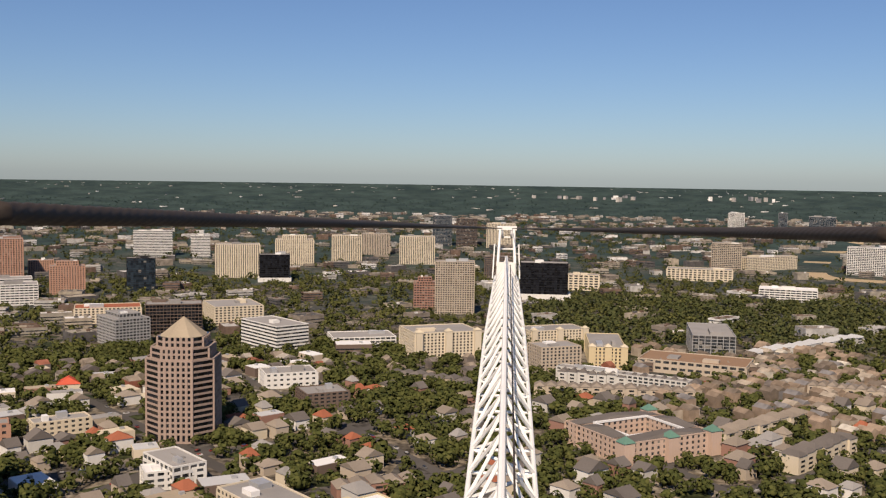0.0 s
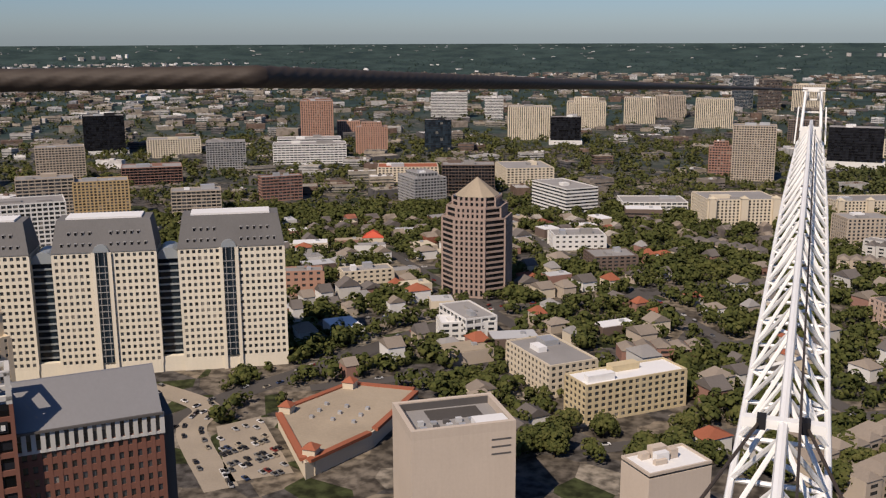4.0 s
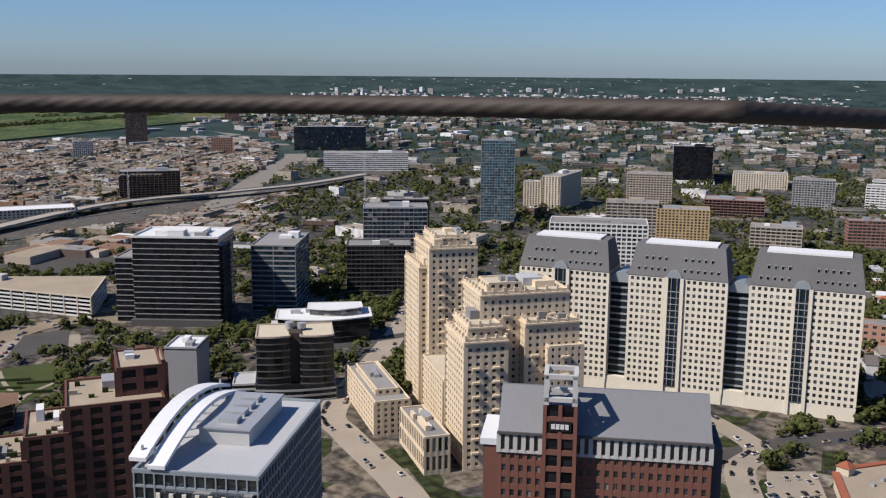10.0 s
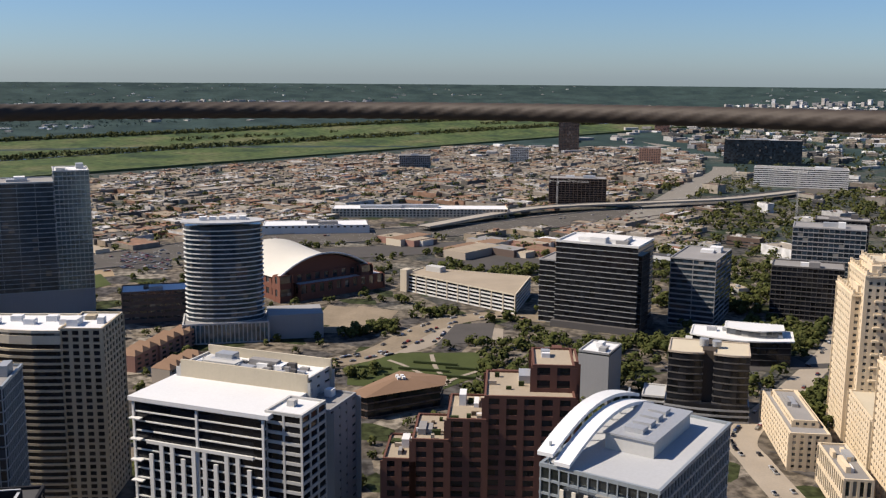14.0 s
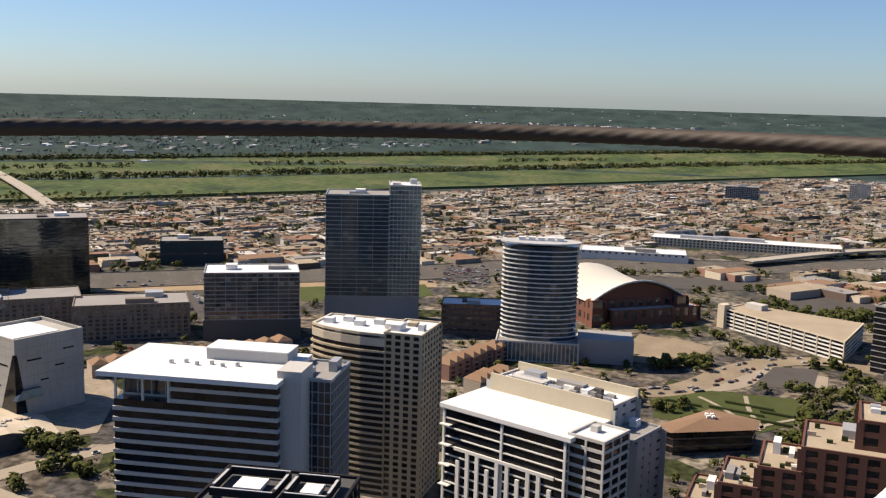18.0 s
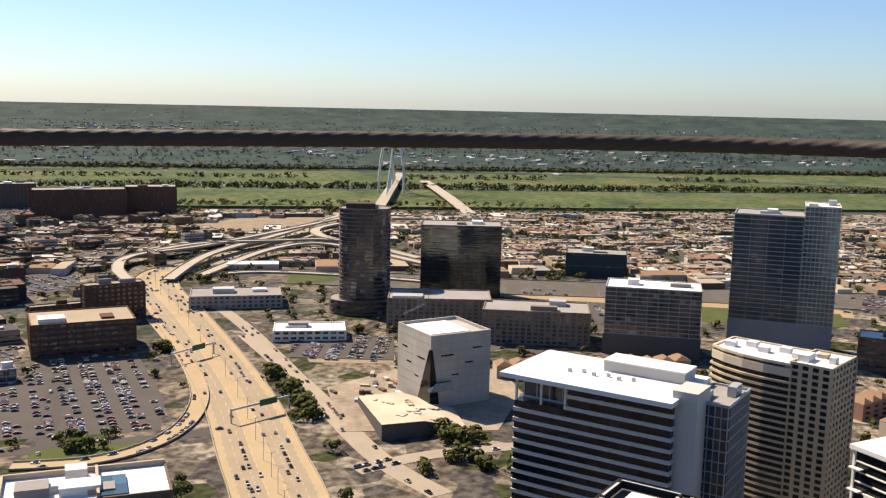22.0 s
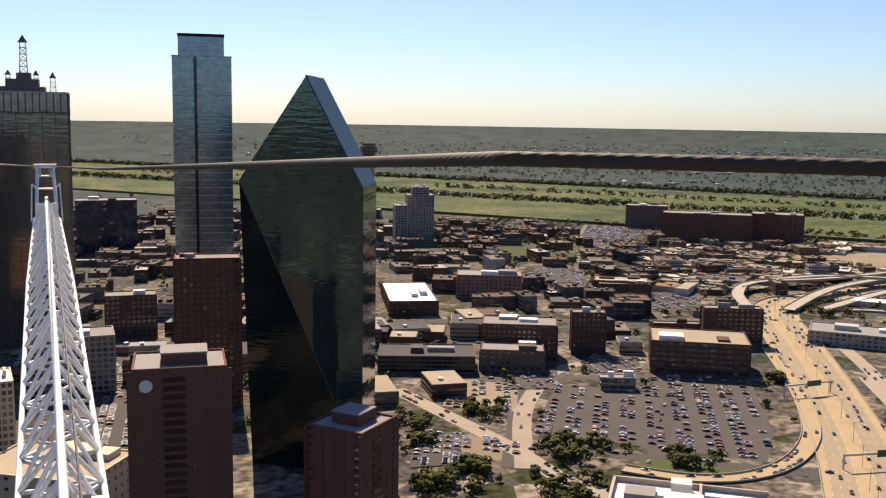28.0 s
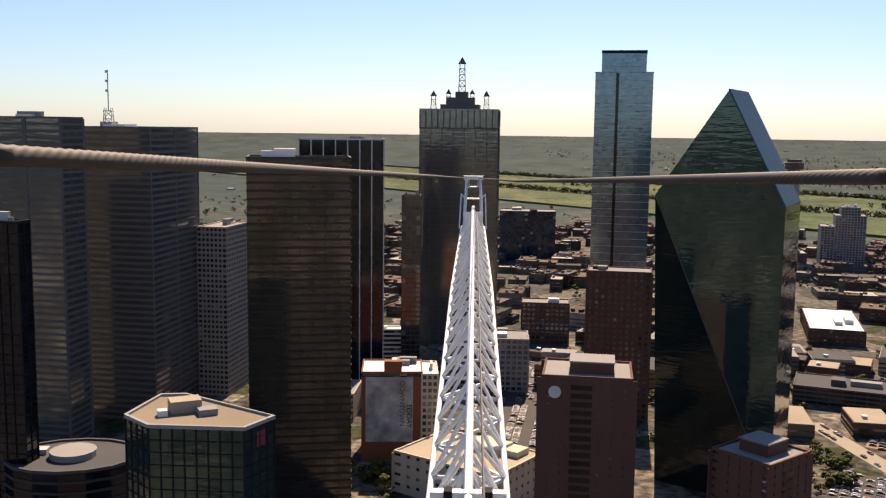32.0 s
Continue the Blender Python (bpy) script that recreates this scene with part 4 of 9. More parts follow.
def poly_stage(root, pts, z0, z1, fl, span, wall, glass, proud=0.5, pier=0.0, bay=4.0):
    """A stage on any plan: glass core, a slab band at each floor and, where given, piers along the walls."""
    bm = bmesh.new()
    prism(bm, pts, z0, z1)
    part("glass_core", bm, "glass_" + glass, root)
    nf = max(1, round((z1 - z0) / fl))
    step = (z1 - z0) / nf
    if span:
        bm = bmesh.new()
        prism(bm, grown(pts, proud), 0, span)
        me = finish(bm, "floor_band", wall)
        for i in range(nf):
            part("floor_band", me, wall, root).location = (0, 0, z0 + i * step)
    if pier:
        n = len(pts)
        for i in range(n):
            (ax, ay), (bx, by) = pts[i], pts[(i + 1) % n]
            length = math.hypot(bx - ax, by - ay)
            k = max(1, round(length / bay))
            for j in range(k):
                f = j / k
                block("pier", wall, root, ax + (bx - ax) * f, ay + (by - ay) * f, z0, pier, proud * 2.2, z1 - z0, math.degrees(math.atan2(by - ay, bx - ax)))


def poly_roof(root, pts, z, wall, roof, lip=1.2):
    bm = bmesh.new()
    prism(bm, pts, z, z + 0.4)
    part("roof", bm, roof, root)
    n = len(pts)
    bm = bmesh.new()
    inner, outer = grown(pts, -0.7), grown(pts, 0.5)
    rows = [[bm.verts.new((x, y, zz)) for x, y in p] for zz in (z, z + lip) for p in (inner, outer)]
    il, ol, ih, oh = rows
    for i in range(n):
        j = (i + 1) % n
        for q in ((ol[i], ol[j], oh[j], oh[i]), (il[j], il[i], ih[i], ih[j]), (oh[i], oh[j], ih[j], ih[i])):
            bm.faces.new(q)
    part("parapet", bm, wall, root)


def octagon(w, d, cut):
    a, b = w / 2, d / 2
    return [(-a + cut, -b), (a - cut, -b), (a, -b + cut), (a, b - cut), (a - cut, b), (-a + cut, b), (-a, b - cut), (-a, -b + cut)]


def wing(root, x0, x1, y0, y1, z0, z1, wall, glass="dark", fl=3.4, span=1.5, bay=3.6, pier=1.7, roof="roof_grey", units=2, proud=0.35):
    cx, cy, w, d = (x0 + x1) / 2, (y0 + y1) / 2, x1 - x0, y1 - y0
    facade(root, w, d, z0, z1, fl, span, bay, pier, wall, glass, cx=cx, cy=cy, proud=proud)
    flat_roof(root, w, d, z1, wall, roof, int(abs(x0 * 31 + y0 * 17 + z1)), cx, cy, units)


def bowed_tower():
    """A dark apartment tower on a rounded plan over a two-stage round podium."""
    root = thing("bowed_apartment_tower", "dark glass apartment tower with bowed front and slim balcony bands", "apartment tower", pose(-754, -459, 0, 0, 0, -58.7))
    plan = []
    for i in range(32):
        c, s = math.cos(i * math.tau / 32), math.sin(i * math.tau / 32)
        plan.append((math.copysign(abs(c) ** 0.7, c) * 23.0, math.copysign(abs(s) ** 0.7, s) * 17.5))
    poly_stage(root, [(x * 1.38, y * 1.3) for x, y in plan], 0, 12, 4.0, 1.5, "brown", "dark", 0.5)
    poly_roof(root, [(x * 1.38, y * 1.3) for x, y in plan], 12, "brown", "roof_grey")
    poly_stage(root, plan, 12, 94, 3.5, 0.8, "dusk_brown", "dark", 0.5)
    poly_roof(root, plan, 94, "brown", "roof_grey")
    block("crown_screen", "umber", root, 4, 2, 94.4, 26, 18, 5)
    block("roof_unit", "unit_metal", root, -8, -4, 94.4, 8, 6, 3)


bowed_tower()


def bow(w, d, rise, n=9):
    """A rectangle w by d whose front, towards -y, bows out by rise."""
    front = [(-w / 2 + w * i / n, -d / 2 - rise * math.sin(math.pi * i / n)) for i in range(n + 1)]
    return front + [(w / 2, d / 2), (-w / 2, d / 2)]


def curved_roof_office():
    root = thing("curved_roof_office", "low dark glass office under curved white roofs", "office building", pose(-577.5, 371.8, 0, 0, 0, 57.2))
    poly_stage(root, bow(64, 26, 7), 0, 17, 4.25, 0.5, "slate", "black", 0.4)
    poly_roof(root, grown(bow(64, 26, 7), 1.5), 17, "white", "roof_white", 0.9)
    upper = [(x + 8, y + 3) for x, y in bow(36, 16, 5)]
    poly_stage(root, upper, 17.4, 22, 4.6, 0.6, "pale", "dark", 0.3)
    poly_roof(root, grown(upper, 1.2), 22, "white", "roof_white", 0.7)
    for x, y, w in ((-20, 2, 7), (-11, 4, 4), (24, -4, 5)):
        block("roof_unit", "unit_metal", root, x, y, 17.4, w, 4, 2.2)
    block("entrance_wing", "pale", root, -34, 4, 0, 8, 22, 9)


def bow_front_office():
    root = thing("bow_front_office", "black bow-fronted office block with tan roof over a garage base", "office block", pose(-483.8, 291.1, 0, 0, 0, 58.9))
    for x, w in ((-12.5, 19), (12.5, 19)):
        plan = [(x + u, v) for u, v in bow(w, 28, 1.6)]
        poly_stage(root, plan, 10, 38, 4.0, 0.7, "slate", "black", 0.35)
        poly_roof(root, plan, 38, "tan", "roof_cream", 1.0)
    block("link_core", "umber", root, 0, 2, 0, 7, 26, 39.5)
    for x, h in ((-3, 4.0), (4, 3.2)):
        bm = bmesh.new()
        strut(bm, (x, 0, 39.5), (x, 0, 39.5 + h), 2.6, 16)
        part("cooling_drum", bm, "unit_metal", root)
    poly_stage(root, bow(46, 30, 3), 0, 10, 3.3, 1.2, "grey", "black", 0.4)
    poly_stage(root, [(-36, -10), (-23.5, -10), (-23.5, 12), (-36, 12)], 0, 9, 3.0, 1.2, "pale", "black", 0.4)
    poly_roof(root, [(-36, -10), (-23.5, -10), (-23.5, 12), (-36, 12)], 9, "pale", "roof_pale")


curved_roof_office()
bow_front_office()


def pyramid_office():
    root = thing("pyramid_office", "red-brown granite office tower with cut corners and a tan pyramid roof", "office tower", pose(-187.0, 703.0, 0, 0, 0, 46))
    for w, cut, z0, z1, fl in ((50, 16, 6, 58, 4.0), (50, 16, 0, 6, 6.0), (44, 15, 58, 66, 4.0), (37, 14, 66, 74, 4.0)):
        pts = octagon(w, w, cut)
        poly_stage(root, pts, z0, z1, fl, 1.5, "granite", "black", 0.5)
        for a in (1, 3, 5, 7):
            (ax, ay), (bx, by) = pts[a], pts[(a + 1) % 8]
            turn = math.degrees(math.atan2(by - ay, bx - ax))
            k = max(3, round(math.hypot(bx - ax, by - ay) / 3.7))
            for q in range(k + 1):
                block("pier", "granite", root, ax + (bx - ax) * q / k, ay + (by - ay) * q / k, z0, 1.9, 1.3, z1 - z0, turn)
    poly_roof(root, octagon(50, 50, 16), 58, "granite", "roof_dust")
    poly_roof(root, octagon(44, 44, 15), 66, "granite", "roof_dust")
    bm = bmesh.new()
    prism(bm, octagon(33, 33, 11), 0, 13, [(p[0] * 0.02, p[1] * 0.02) for p in octagon(33, 33, 11)])
    part("pyramid_roof", bm, "roof_dust", root, "tan tiled pyramid roof").location = (0, 0, 74)


plain("granite", (0.36, 0.27, 0.225), 0.7)
pyramid_office()


def mansard_block(root, x0, x1, y0, y1, eave, top, centre):
    """One pavilion: stone front of small square windows, a tall glazed bay under an arch, a slate mansard with dormers."""
    w = x1 - x0
    wing(root, x0, x1, y0, y1, 6, eave, "stone", fl=3.75, span=1.75, bay=3.3, pier=1.5, units=0)
    block("base_course", "stone", root, (x0 + x1) / 2, (y0 + y1) / 2, 0, w + 0.8, y1 - y0 + 0.8, 6)
    bm = bmesh.new()
    lo, hi = [(x0 - 0.8, y0 - 0.8), (x1 + 0.8, y0 - 0.8), (x1 + 0.8, y1), (x0 - 0.8, y1)], [(x0 + 2.2, y0 + 6), (x1 - 2.2, y0 + 6), (x1 - 2.2, y1 - 5), (x0 + 2.2, y1 - 5)]
    prism(bm, lo, eave + 1, top, hi)
    part("mansard_roof", bm, "mansard_slate", root, "grey slate mansard roof")
    block("roof_deck", "roof_white", root, (x0 + x1) / 2, (y0 + y1) / 2 + 1, top, w - 14, y1 - y0 - 14, 1.0)
    block("bay_window", "glass_navy", root, centre, y0 - 0.5, 8, 6.2, 1.6, eave - 6)
    for k in range(1, int((eave - 8) / 3.75)):
        block("bay_transom", "grey", root, centre, y0 - 1.3, 8 + k * 3.75, 6.2, 0.2, 0.5)
    for sx in (-1.6, 1.6):
        block("bay_mullion", "grey", root, centre + sx, y0 - 1.3, 8, 0.3, 0.25, eave - 7)
    for sx in (-4.4, 4.4):
        block("bay_pilaster", "stone", root, centre + sx, y0 - 0.7, 0, 2.0, 1.9, eave + 1)
    bm = bmesh.new()
    arch = [(4.4 * math.cos(math.pi * i / 8), 4.4 * math.sin(math.pi * i / 8)) for i in range(9)]
    lo = [bm.verts.new((centre + x, y0 - 1.6, eave + 1 + z)) for x, z in arch]
    hi = [bm.verts.new((centre + x, y0 + 5.0, eave + 1 + z)) for x, z in arch]
    bm.faces.new(lo)
    for i in range(8):
        bm.faces.new((lo[i], lo[i + 1], hi[i + 1], hi[i]))
    part("arched_dormer", bm, "steel", root)
    for row, (z, inset) in enumerate(((eave + 4, 1.6), (eave + 10, 3.8))):
        for i in range(int(w / 4)):
            x = x0 + 5 + i * (w - 10) / (int(w / 4) - 1)
            if abs(x - centre) > 5 and x0 + 4 + row < x < x1 - 4 - row:
                block("dormer", "grey", root, x, y0 + inset, z, 1.7, 2.0, 2.3)
                block("dormer_window", "glass_black", root, x, y0 + inset - 1.05, z + 0.4, 1.2, 0.2, 1.5)


def mansard_row():
    root = thing("mansard_office_row", "long limestone office row with slate mansard roofs and small square windows", "office building", pose(-338.0, 457.7, 0, 0, 0, 27.8))
    x = -94.0
    for w in (54, 55, 58.5):
        mansard_block(root, x, x + w, 0, 30, 71.5, 90.0, x + w * 0.47)
        x += w
        if x < 80:
            block("glazed_link", "glass_navy", root, x + 6.5, 16, 0, 13, 18, 66)
            for z in range(10, 64, 4):
                block("balcony_rail", "steel", root, x + 6.5, 6.6, z, 12, 0.6, 1.0)
            block("link_gate", "stone", root, x + 6.5, 2.5, 0, 13, 4, 9)
            bm = bmesh.new()
            arch = [(6.5 * math.cos(math.pi * i / 8), 6.5 * math.sin(math.pi * i / 8)) for i in range(9)]
            lo, hi = [bm.verts.new((x + 6.5 + a, 5, 66 + b)) for a, b in arch], [bm.verts.new((x + 6.5 + a, 25, 66 + b)) for a, b in arch]
            bm.faces.new(lo)
            for i in range(8):
                bm.faces.new((lo[i], lo[i + 1], hi[i + 1], hi[i]))
            part("glass_vault", bm, "steel", root)
        x += 13


mansard_row()


def stepped_residence():
    root = thing("stepped_residence", "golden limestone residential towers stepping back towards ornate crowns", "apartment tower", pose(-341.0, 299.0, 0, 0, 0, 65))
    st = dict(wall="ritz", fl=3.5, span=1.9, bay=3.7, pier=2.1, roof="roof_cream")
    wing(root, -2, 18, -8, 26, 0, 64, **st)
    wing(root, 1, 16, -4, 22, 64, 70, **st)
    wing(root, 10, 54, 6, 38, 0, 83, **st)
    wing(root, 14, 30, 8, 24, 83, 87, **st)
    wing(root, 30, 56, -3, 7, 0, 70, **st)
    wing(root, 40, 57, -8, 22, 0, 58, **st)
    wing(root, 0, 36, 38, 84, 0, 30, **st)
    wing(root, 0, 24, 92, 128, 0, 80, **st)
    wing(root, 4, 30, 84, 120, 0, 92, **st)
    wing(root, 8, 27, 90, 114, 92, 97, **st)
    for x0, x1, y0, y1, z in ((-2, 18, -8, 26, 64), (1, 16, -4, 22, 70), (10, 54, 6, 38, 83), (30, 56, -3, 7, 70), (0, 24, 92, 128, 80), (4, 30, 84, 120, 92), (8, 27, 90, 114, 97)):
        n = max(3, int((x1 - x0) / 5))
        for k in range(n + 1):
            block("crown_finial", "ritz", root, x0 + (x1 - x0) * k / n, y0, z, 1.0, 1.0, 2.8)
        n = max(3, int((y1 - y0) / 5))
        for k in range(1, n + 1):
            block("crown_finial", "ritz", root, x0, y0 + (y1 - y0) * k / n, z, 1.0, 1.0, 2.8)
        block("cornice", "ritz", root, (x0 + x1) / 2, (y0 + y1) / 2, z - 1.2, x1 - x0 + 2.4, y1 - y0 + 2.4, 0.9)
    for x, z in ((3, 64), (13, 64), (22, 83), (46, 83), (10, 92), (22, 92)):
        y = {64: -8, 83: 6, 92: 84}[z]
        for q in range(8, z - 8, 7):
            block("balcony", "ritz", root, x, y - 0.9, q, 3.6, 1.6, 1.0)
    block("roof_lantern", "roof_pale", root, 40, 24, 83.4, 10, 12, 4)
    for i in range(12):
        block("balcony", "ritz", root, 34 + (i % 2) * 14, -8.8 if i % 2 else -3.8, 8 + (i // 2) * 9, 4, 1.6, 1.0)


stepped_residence()


def gabled_brick_office():
    root = thing("gabled_brick_office", "red brick office block with grey metal roof and open stair tower", "office building", pose(-190.5, 224.5, 0, 0, 0, 41.7))
    wing(root, -31, 31, -13, 13, 0, 76, "brick", fl=4.0, span=1.9, bay=2.55, pier=1.25, units=0)
    facade(root, 62.6, 26.6, 76, 82.4, 6.4, 0.8, 2.55, 1.3, "pale", "dark", proud=0.5)
    block("corner_pavilion", "brick", root, -33.5, -3, 0, 5, 20, 78)
    block("corner_pavilion", "slate", root, 33.0, 0, 0, 4, 20, 80)
    block("pavilion_roof", "roof_white", root, -34, -3, 78, 6, 21, 2)
    bm = bmesh.new()
    prism(bm, [(-31.5, -14), (31.5, -14), (31.5, 14), (-31.5, 14)], 82.4, 93.2, [(-31.5, -0.6), (31.5, -0.6), (31.5, 0.6), (-31.5, 0.6)])
    part("metal_roof", bm, "roof_metal", root, "grey standing-seam metal roof")
    block("roof_gutter", "slate", root, 0, -14.1, 82.0, 63.4, 0.7, 0.7)
    facade(root, 9, 9, 0, 93, 5.2, 1.6, 4.5, 1.1, "brick", "black", cx=-13, cy=-12.5, proud=0.5)
    block("sign_panel", "blk", root, -13, -17.5, 85, 6.5, 0.4, 3.2)
    for i, w in enumerate((1.1, 1.1, 1.1, 1.1)):
        block("sign_bar", "white", root, -15 + i * 1.35, -17.9, 85.8, w, 0.2, 1.5)
    for z in (94, 101):
        for x, y, sx, sy in ((-13, -17, 10, 1.3), (-13, -8, 10, 1.3), (-17.4, -12.5, 1.3, 9), (-8.6, -12.5, 1.3, 9)):
            block("stair_beam", "pale", root, x, y, z, sx, sy, 1.3)
    for x in (-17.2, -8.8):
        for y in (-16.9, -8.1):
            block("stair_post", "pale", root, x, y, 93, 1.5, 1.5, 9)


plain("roof_metal", (0.24, 0.24, 0.245), 0.55, 0.2, vary=0.08)
gabled_brick_office()


def fin_roof_office():
    root = thing("fin_roof_office", "pale glass office block with white curved roof fin and penthouse", "office building", pose(-249.0, 129.0, 0, 0, 0, 42) @ Matrix.Diagonal((1.14, 1.02, 0.985, 1)))
    wing(root, -15, 15, -30, 30, 0, 85, "steel", "mirror", fl=4.0, span=0.7, bay=2.5, pier=0.35, roof="roof_pale", units=0)
    block("penthouse", "pale", root, 0, 6, 85, 13, 30, 5)
    block("penthouse_roof", "unit_metal", root, 0, 6, 90, 14, 31, 0.6)
    for i in range(4):
        block("roof_fan", "unit_metal", root, 0, -4 + i * 6, 90.6, 5, 4, 1.5)
    for off, lift in ((-13.5, 0.0), (-9.0, -2.0)):
        bm = bmesh.new()
        rows = []
        for i in range(17):
            f = i / 16
            y, z = -31 + 62 * f, 86 + lift + 10 * math.sin(math.pi * (0.12 + 0.76 * f))
            rows.append([bm.verts.new((off + dx, y, z + dz)) for dx, dz in ((-2.2, 0), (2.0, 0), (2.0, -1.1), (-2.2, -1.1))])
        for a, b in zip(rows, rows[1:]):
            for i in range(4):
                bm.faces.new((a[i], a[(i + 1) % 4], b[(i + 1) % 4], b[i]))
        bm.faces.new(rows[0])
        bm.faces.new(rows[-1][::-1])
        part("curved_fin", bm, "roof_white", root, "white curved roof fin")
    for y in range(-28, 30, 7):
        block("fin_post", "steel", root, -13.5, y, 85, 0.5, 0.5, 7)
    facade(root, 22, 3, 0, 81, 4.0, 1.3, 3.2, 1.0, "stone", "dark", cx=3, cy=-31.4)


fin_roof_office()


def terraced_brick_office():
    root = thing("terraced_brick_office", "red brick office block stepping down in planted roof terraces", "office building", pose(-342.0, 128.0, 0, 0, 0, 71))
    st = dict(wall="terrace_brick", glass="black", fl=4.0, span=1.6, bay=7.0, pier=2.6, roof="roof_dust", units=2)
    wing(root, -16, 17, -14, 18, 0, 72, **st)
    wing(root, 2, 17, -6, 18, 72, 82, **st)
    wing(root, -30, -16, -15, 14, 0, 63, **st)
    wing(root, -43, -30, -16, 12, 0, 55, **st)
    wing(root, -54, -43, -16, 10, 0, 47, **st)
    wing(root, -14, 20, 24, 52, 0, 62, **st)
    wing(root, 6, 22, 40, 60, 0, 70, **st)
    r = random.Random(5)
    for x0, x1, y0, y1, z in ((-29, -17, -13, 12, 63.4), (-42, -31, -14, 10, 55.4), (-53, -44, -14, 8, 47.4), (-14, 0, -12, 16, 72.4)):
        for i in range(7):
            block("terrace_planter", ("planting", "tan", "roof_white", "planting", "bark")[i % 5], root, r.uniform(x0, x1), r.uniform(y0, y1), z, r.uniform(1.2, 3.4), r.uniform(1, 2.2), r.uniform(0.7, 1.8))


plain("planting", (0.05, 0.065, 0.025), 0.95, vary=0.5)
terraced_brick_office()


def white_hotel():
    root = thing("white_hotel", "white hotel slab with dark window bands and a flat white roof", "hotel", pose(-381.0, 23.5, 0, 0, 0, 54) @ Matrix.Diagonal((1.13, 1.0, 1.055, 1)))
    wing(root, -31, 20, -24, 6, 0, 62, "white", "black", fl=3.6, span=0.45, bay=26, pier=0.9, roof="roof_white", units=0, proud=0.6)
    for i in range(10):
        block("wall_fin", "white", root, -24 + i * 4.3, -24.9, 2, 1.5, 0.8, 46 if i % 3 else 41)
    block("frame_beam", "white", root, -4.6, -24.9, 47, 42, 0.9, 1.2)
    for k in range(4, 15, 2):
        block("balcony_slab", "white", root, -29.5, -25.4, k * 4, 4.5, 2.4, 0.4)
    block("roof_slab", "roof_white", root, -5, -9, 62.6, 55, 33, 1.6)
    wing(root, -29, 22, 4, 24, 0, 68, "pale", "dark", fl=3.6, span=2.6, bay=7, pier=4.0, roof="roof_white", units=7)
    block("parapet_wall", "roof_cream", root, -3, 4, 64, 52, 0.9, 7)
    block("parapet_wall", "roof_cream", root, -3, 24, 64, 52, 0.9, 8)
    wing(root, 20, 33, -22, -4, 0, 64, "pale", "black", fl=3.6, span=1.2, bay=6, pier=0.8, roof="roof_white", units=1)
    wing(root, 22, 34, -3, 20, 0, 60, "grey", "dark", fl=3.6, span=2.4, bay=6, pier=4.4, units=1)


    r = random.Random(8)
    for i in range(24):
        block("roof_unit", ("unit_metal", "slate", "roof_grey")[i % 3], root, -24 + (i % 8) * 5.6 + r.uniform(-1, 1), 9 + (i // 8) * 4.5 + r.uniform(-1, 1), 68.3, r.uniform(1.5, 3.2), r.uniform(1.5, 2.6), r.uniform(1.0, 2.4))


white_hotel()


def striped_office():
    root = thing("striped_office", "white banded office block with canopy roof and grey glass end", "office building", pose(-352.0, -105.0, 0, 0, 0, 84))
    facade(root, 62, 36, 0, 78, 4.1, 1.45, 60, 0, "pale", "black", proud=0.5)
    facade(root, 40, 35, 78, 87, 4.5, 1.45, 60, 0, "pale", "black", cx=11, proud=0.5)
    facade(root, 22, 28, 78, 87, 9.0, 0.8, 5.5, 0.5, "pale", "dark", cx=-19, cy=2, proud=0.3)
    for x, y in ((-30.5, -17.5), (-20, -17.5), (-10, -17.5), (-30.5, 0), (-30.5, 17)):
        block("loggia_post", "white", root, x, y, 78, 0.8, 0.8, 9.5)
    block("canopy_roof", "roof_white", root, -1.5, -1.5, 87.5, 68, 42, 1.8)
    block("penthouse", "pale", root, 12, 9, 89.3, 32, 12, 4)
    block("penthouse_roof", "roof_white", root, 12, 9, 93.3, 32.6, 12.6, 0.5)
    for i in range(6):
        block("roof_vent", "unit_metal", root, -14 + 5 * i, -6 + (i % 2) * 2, 89.3, 1.2, 1.2, 1.4)
    block("stair_core", "pale", root, 34.5, -8, 0, 9, 14, 92)
    facade(root, 14, 26, 0, 86, 4.1, 0.35, 2.2, 0.3, "steel", "navy", cx=40, cy=8)
    flat_roof(root, 14, 26, 86, "steel", "roof_grey", 5, 40, 8, 2)


striped_office()


def curved_apartments():
    root = thing("curved_apartment_tower", "cream apartment tower with curved balcony front", "apartment tower", pose(-461.0, -57.0, 0, 0, 0, 76))
    pts = [(-30, -8), (-22, -12.5), (-12, -15.5), (-2, -17), (10, -17), (10, 14), (-30, 14)]
    poly_stage(root, pts, 0, 74, 3.1, 1.0, "honey", "black", 1.3)
    poly_stage(root, pts, 74, 79, 5, 3.8, "cream", "dark", 0.6)
    poly_roof(root, pts, 79, "cream", "roof_white")
    wing(root, 10, 28, -16, 14, 0, 80, "honey", "black", fl=3.1, span=1.1, bay=4.6, pier=1.7, roof="roof_white", units=3)
    for i in range(6):
        block("roof_unit", "roof_white", root, -24 + i * 8, -2 + (i % 2) * 6, 79.4, 5, 4, 2.5)


curved_apartments()


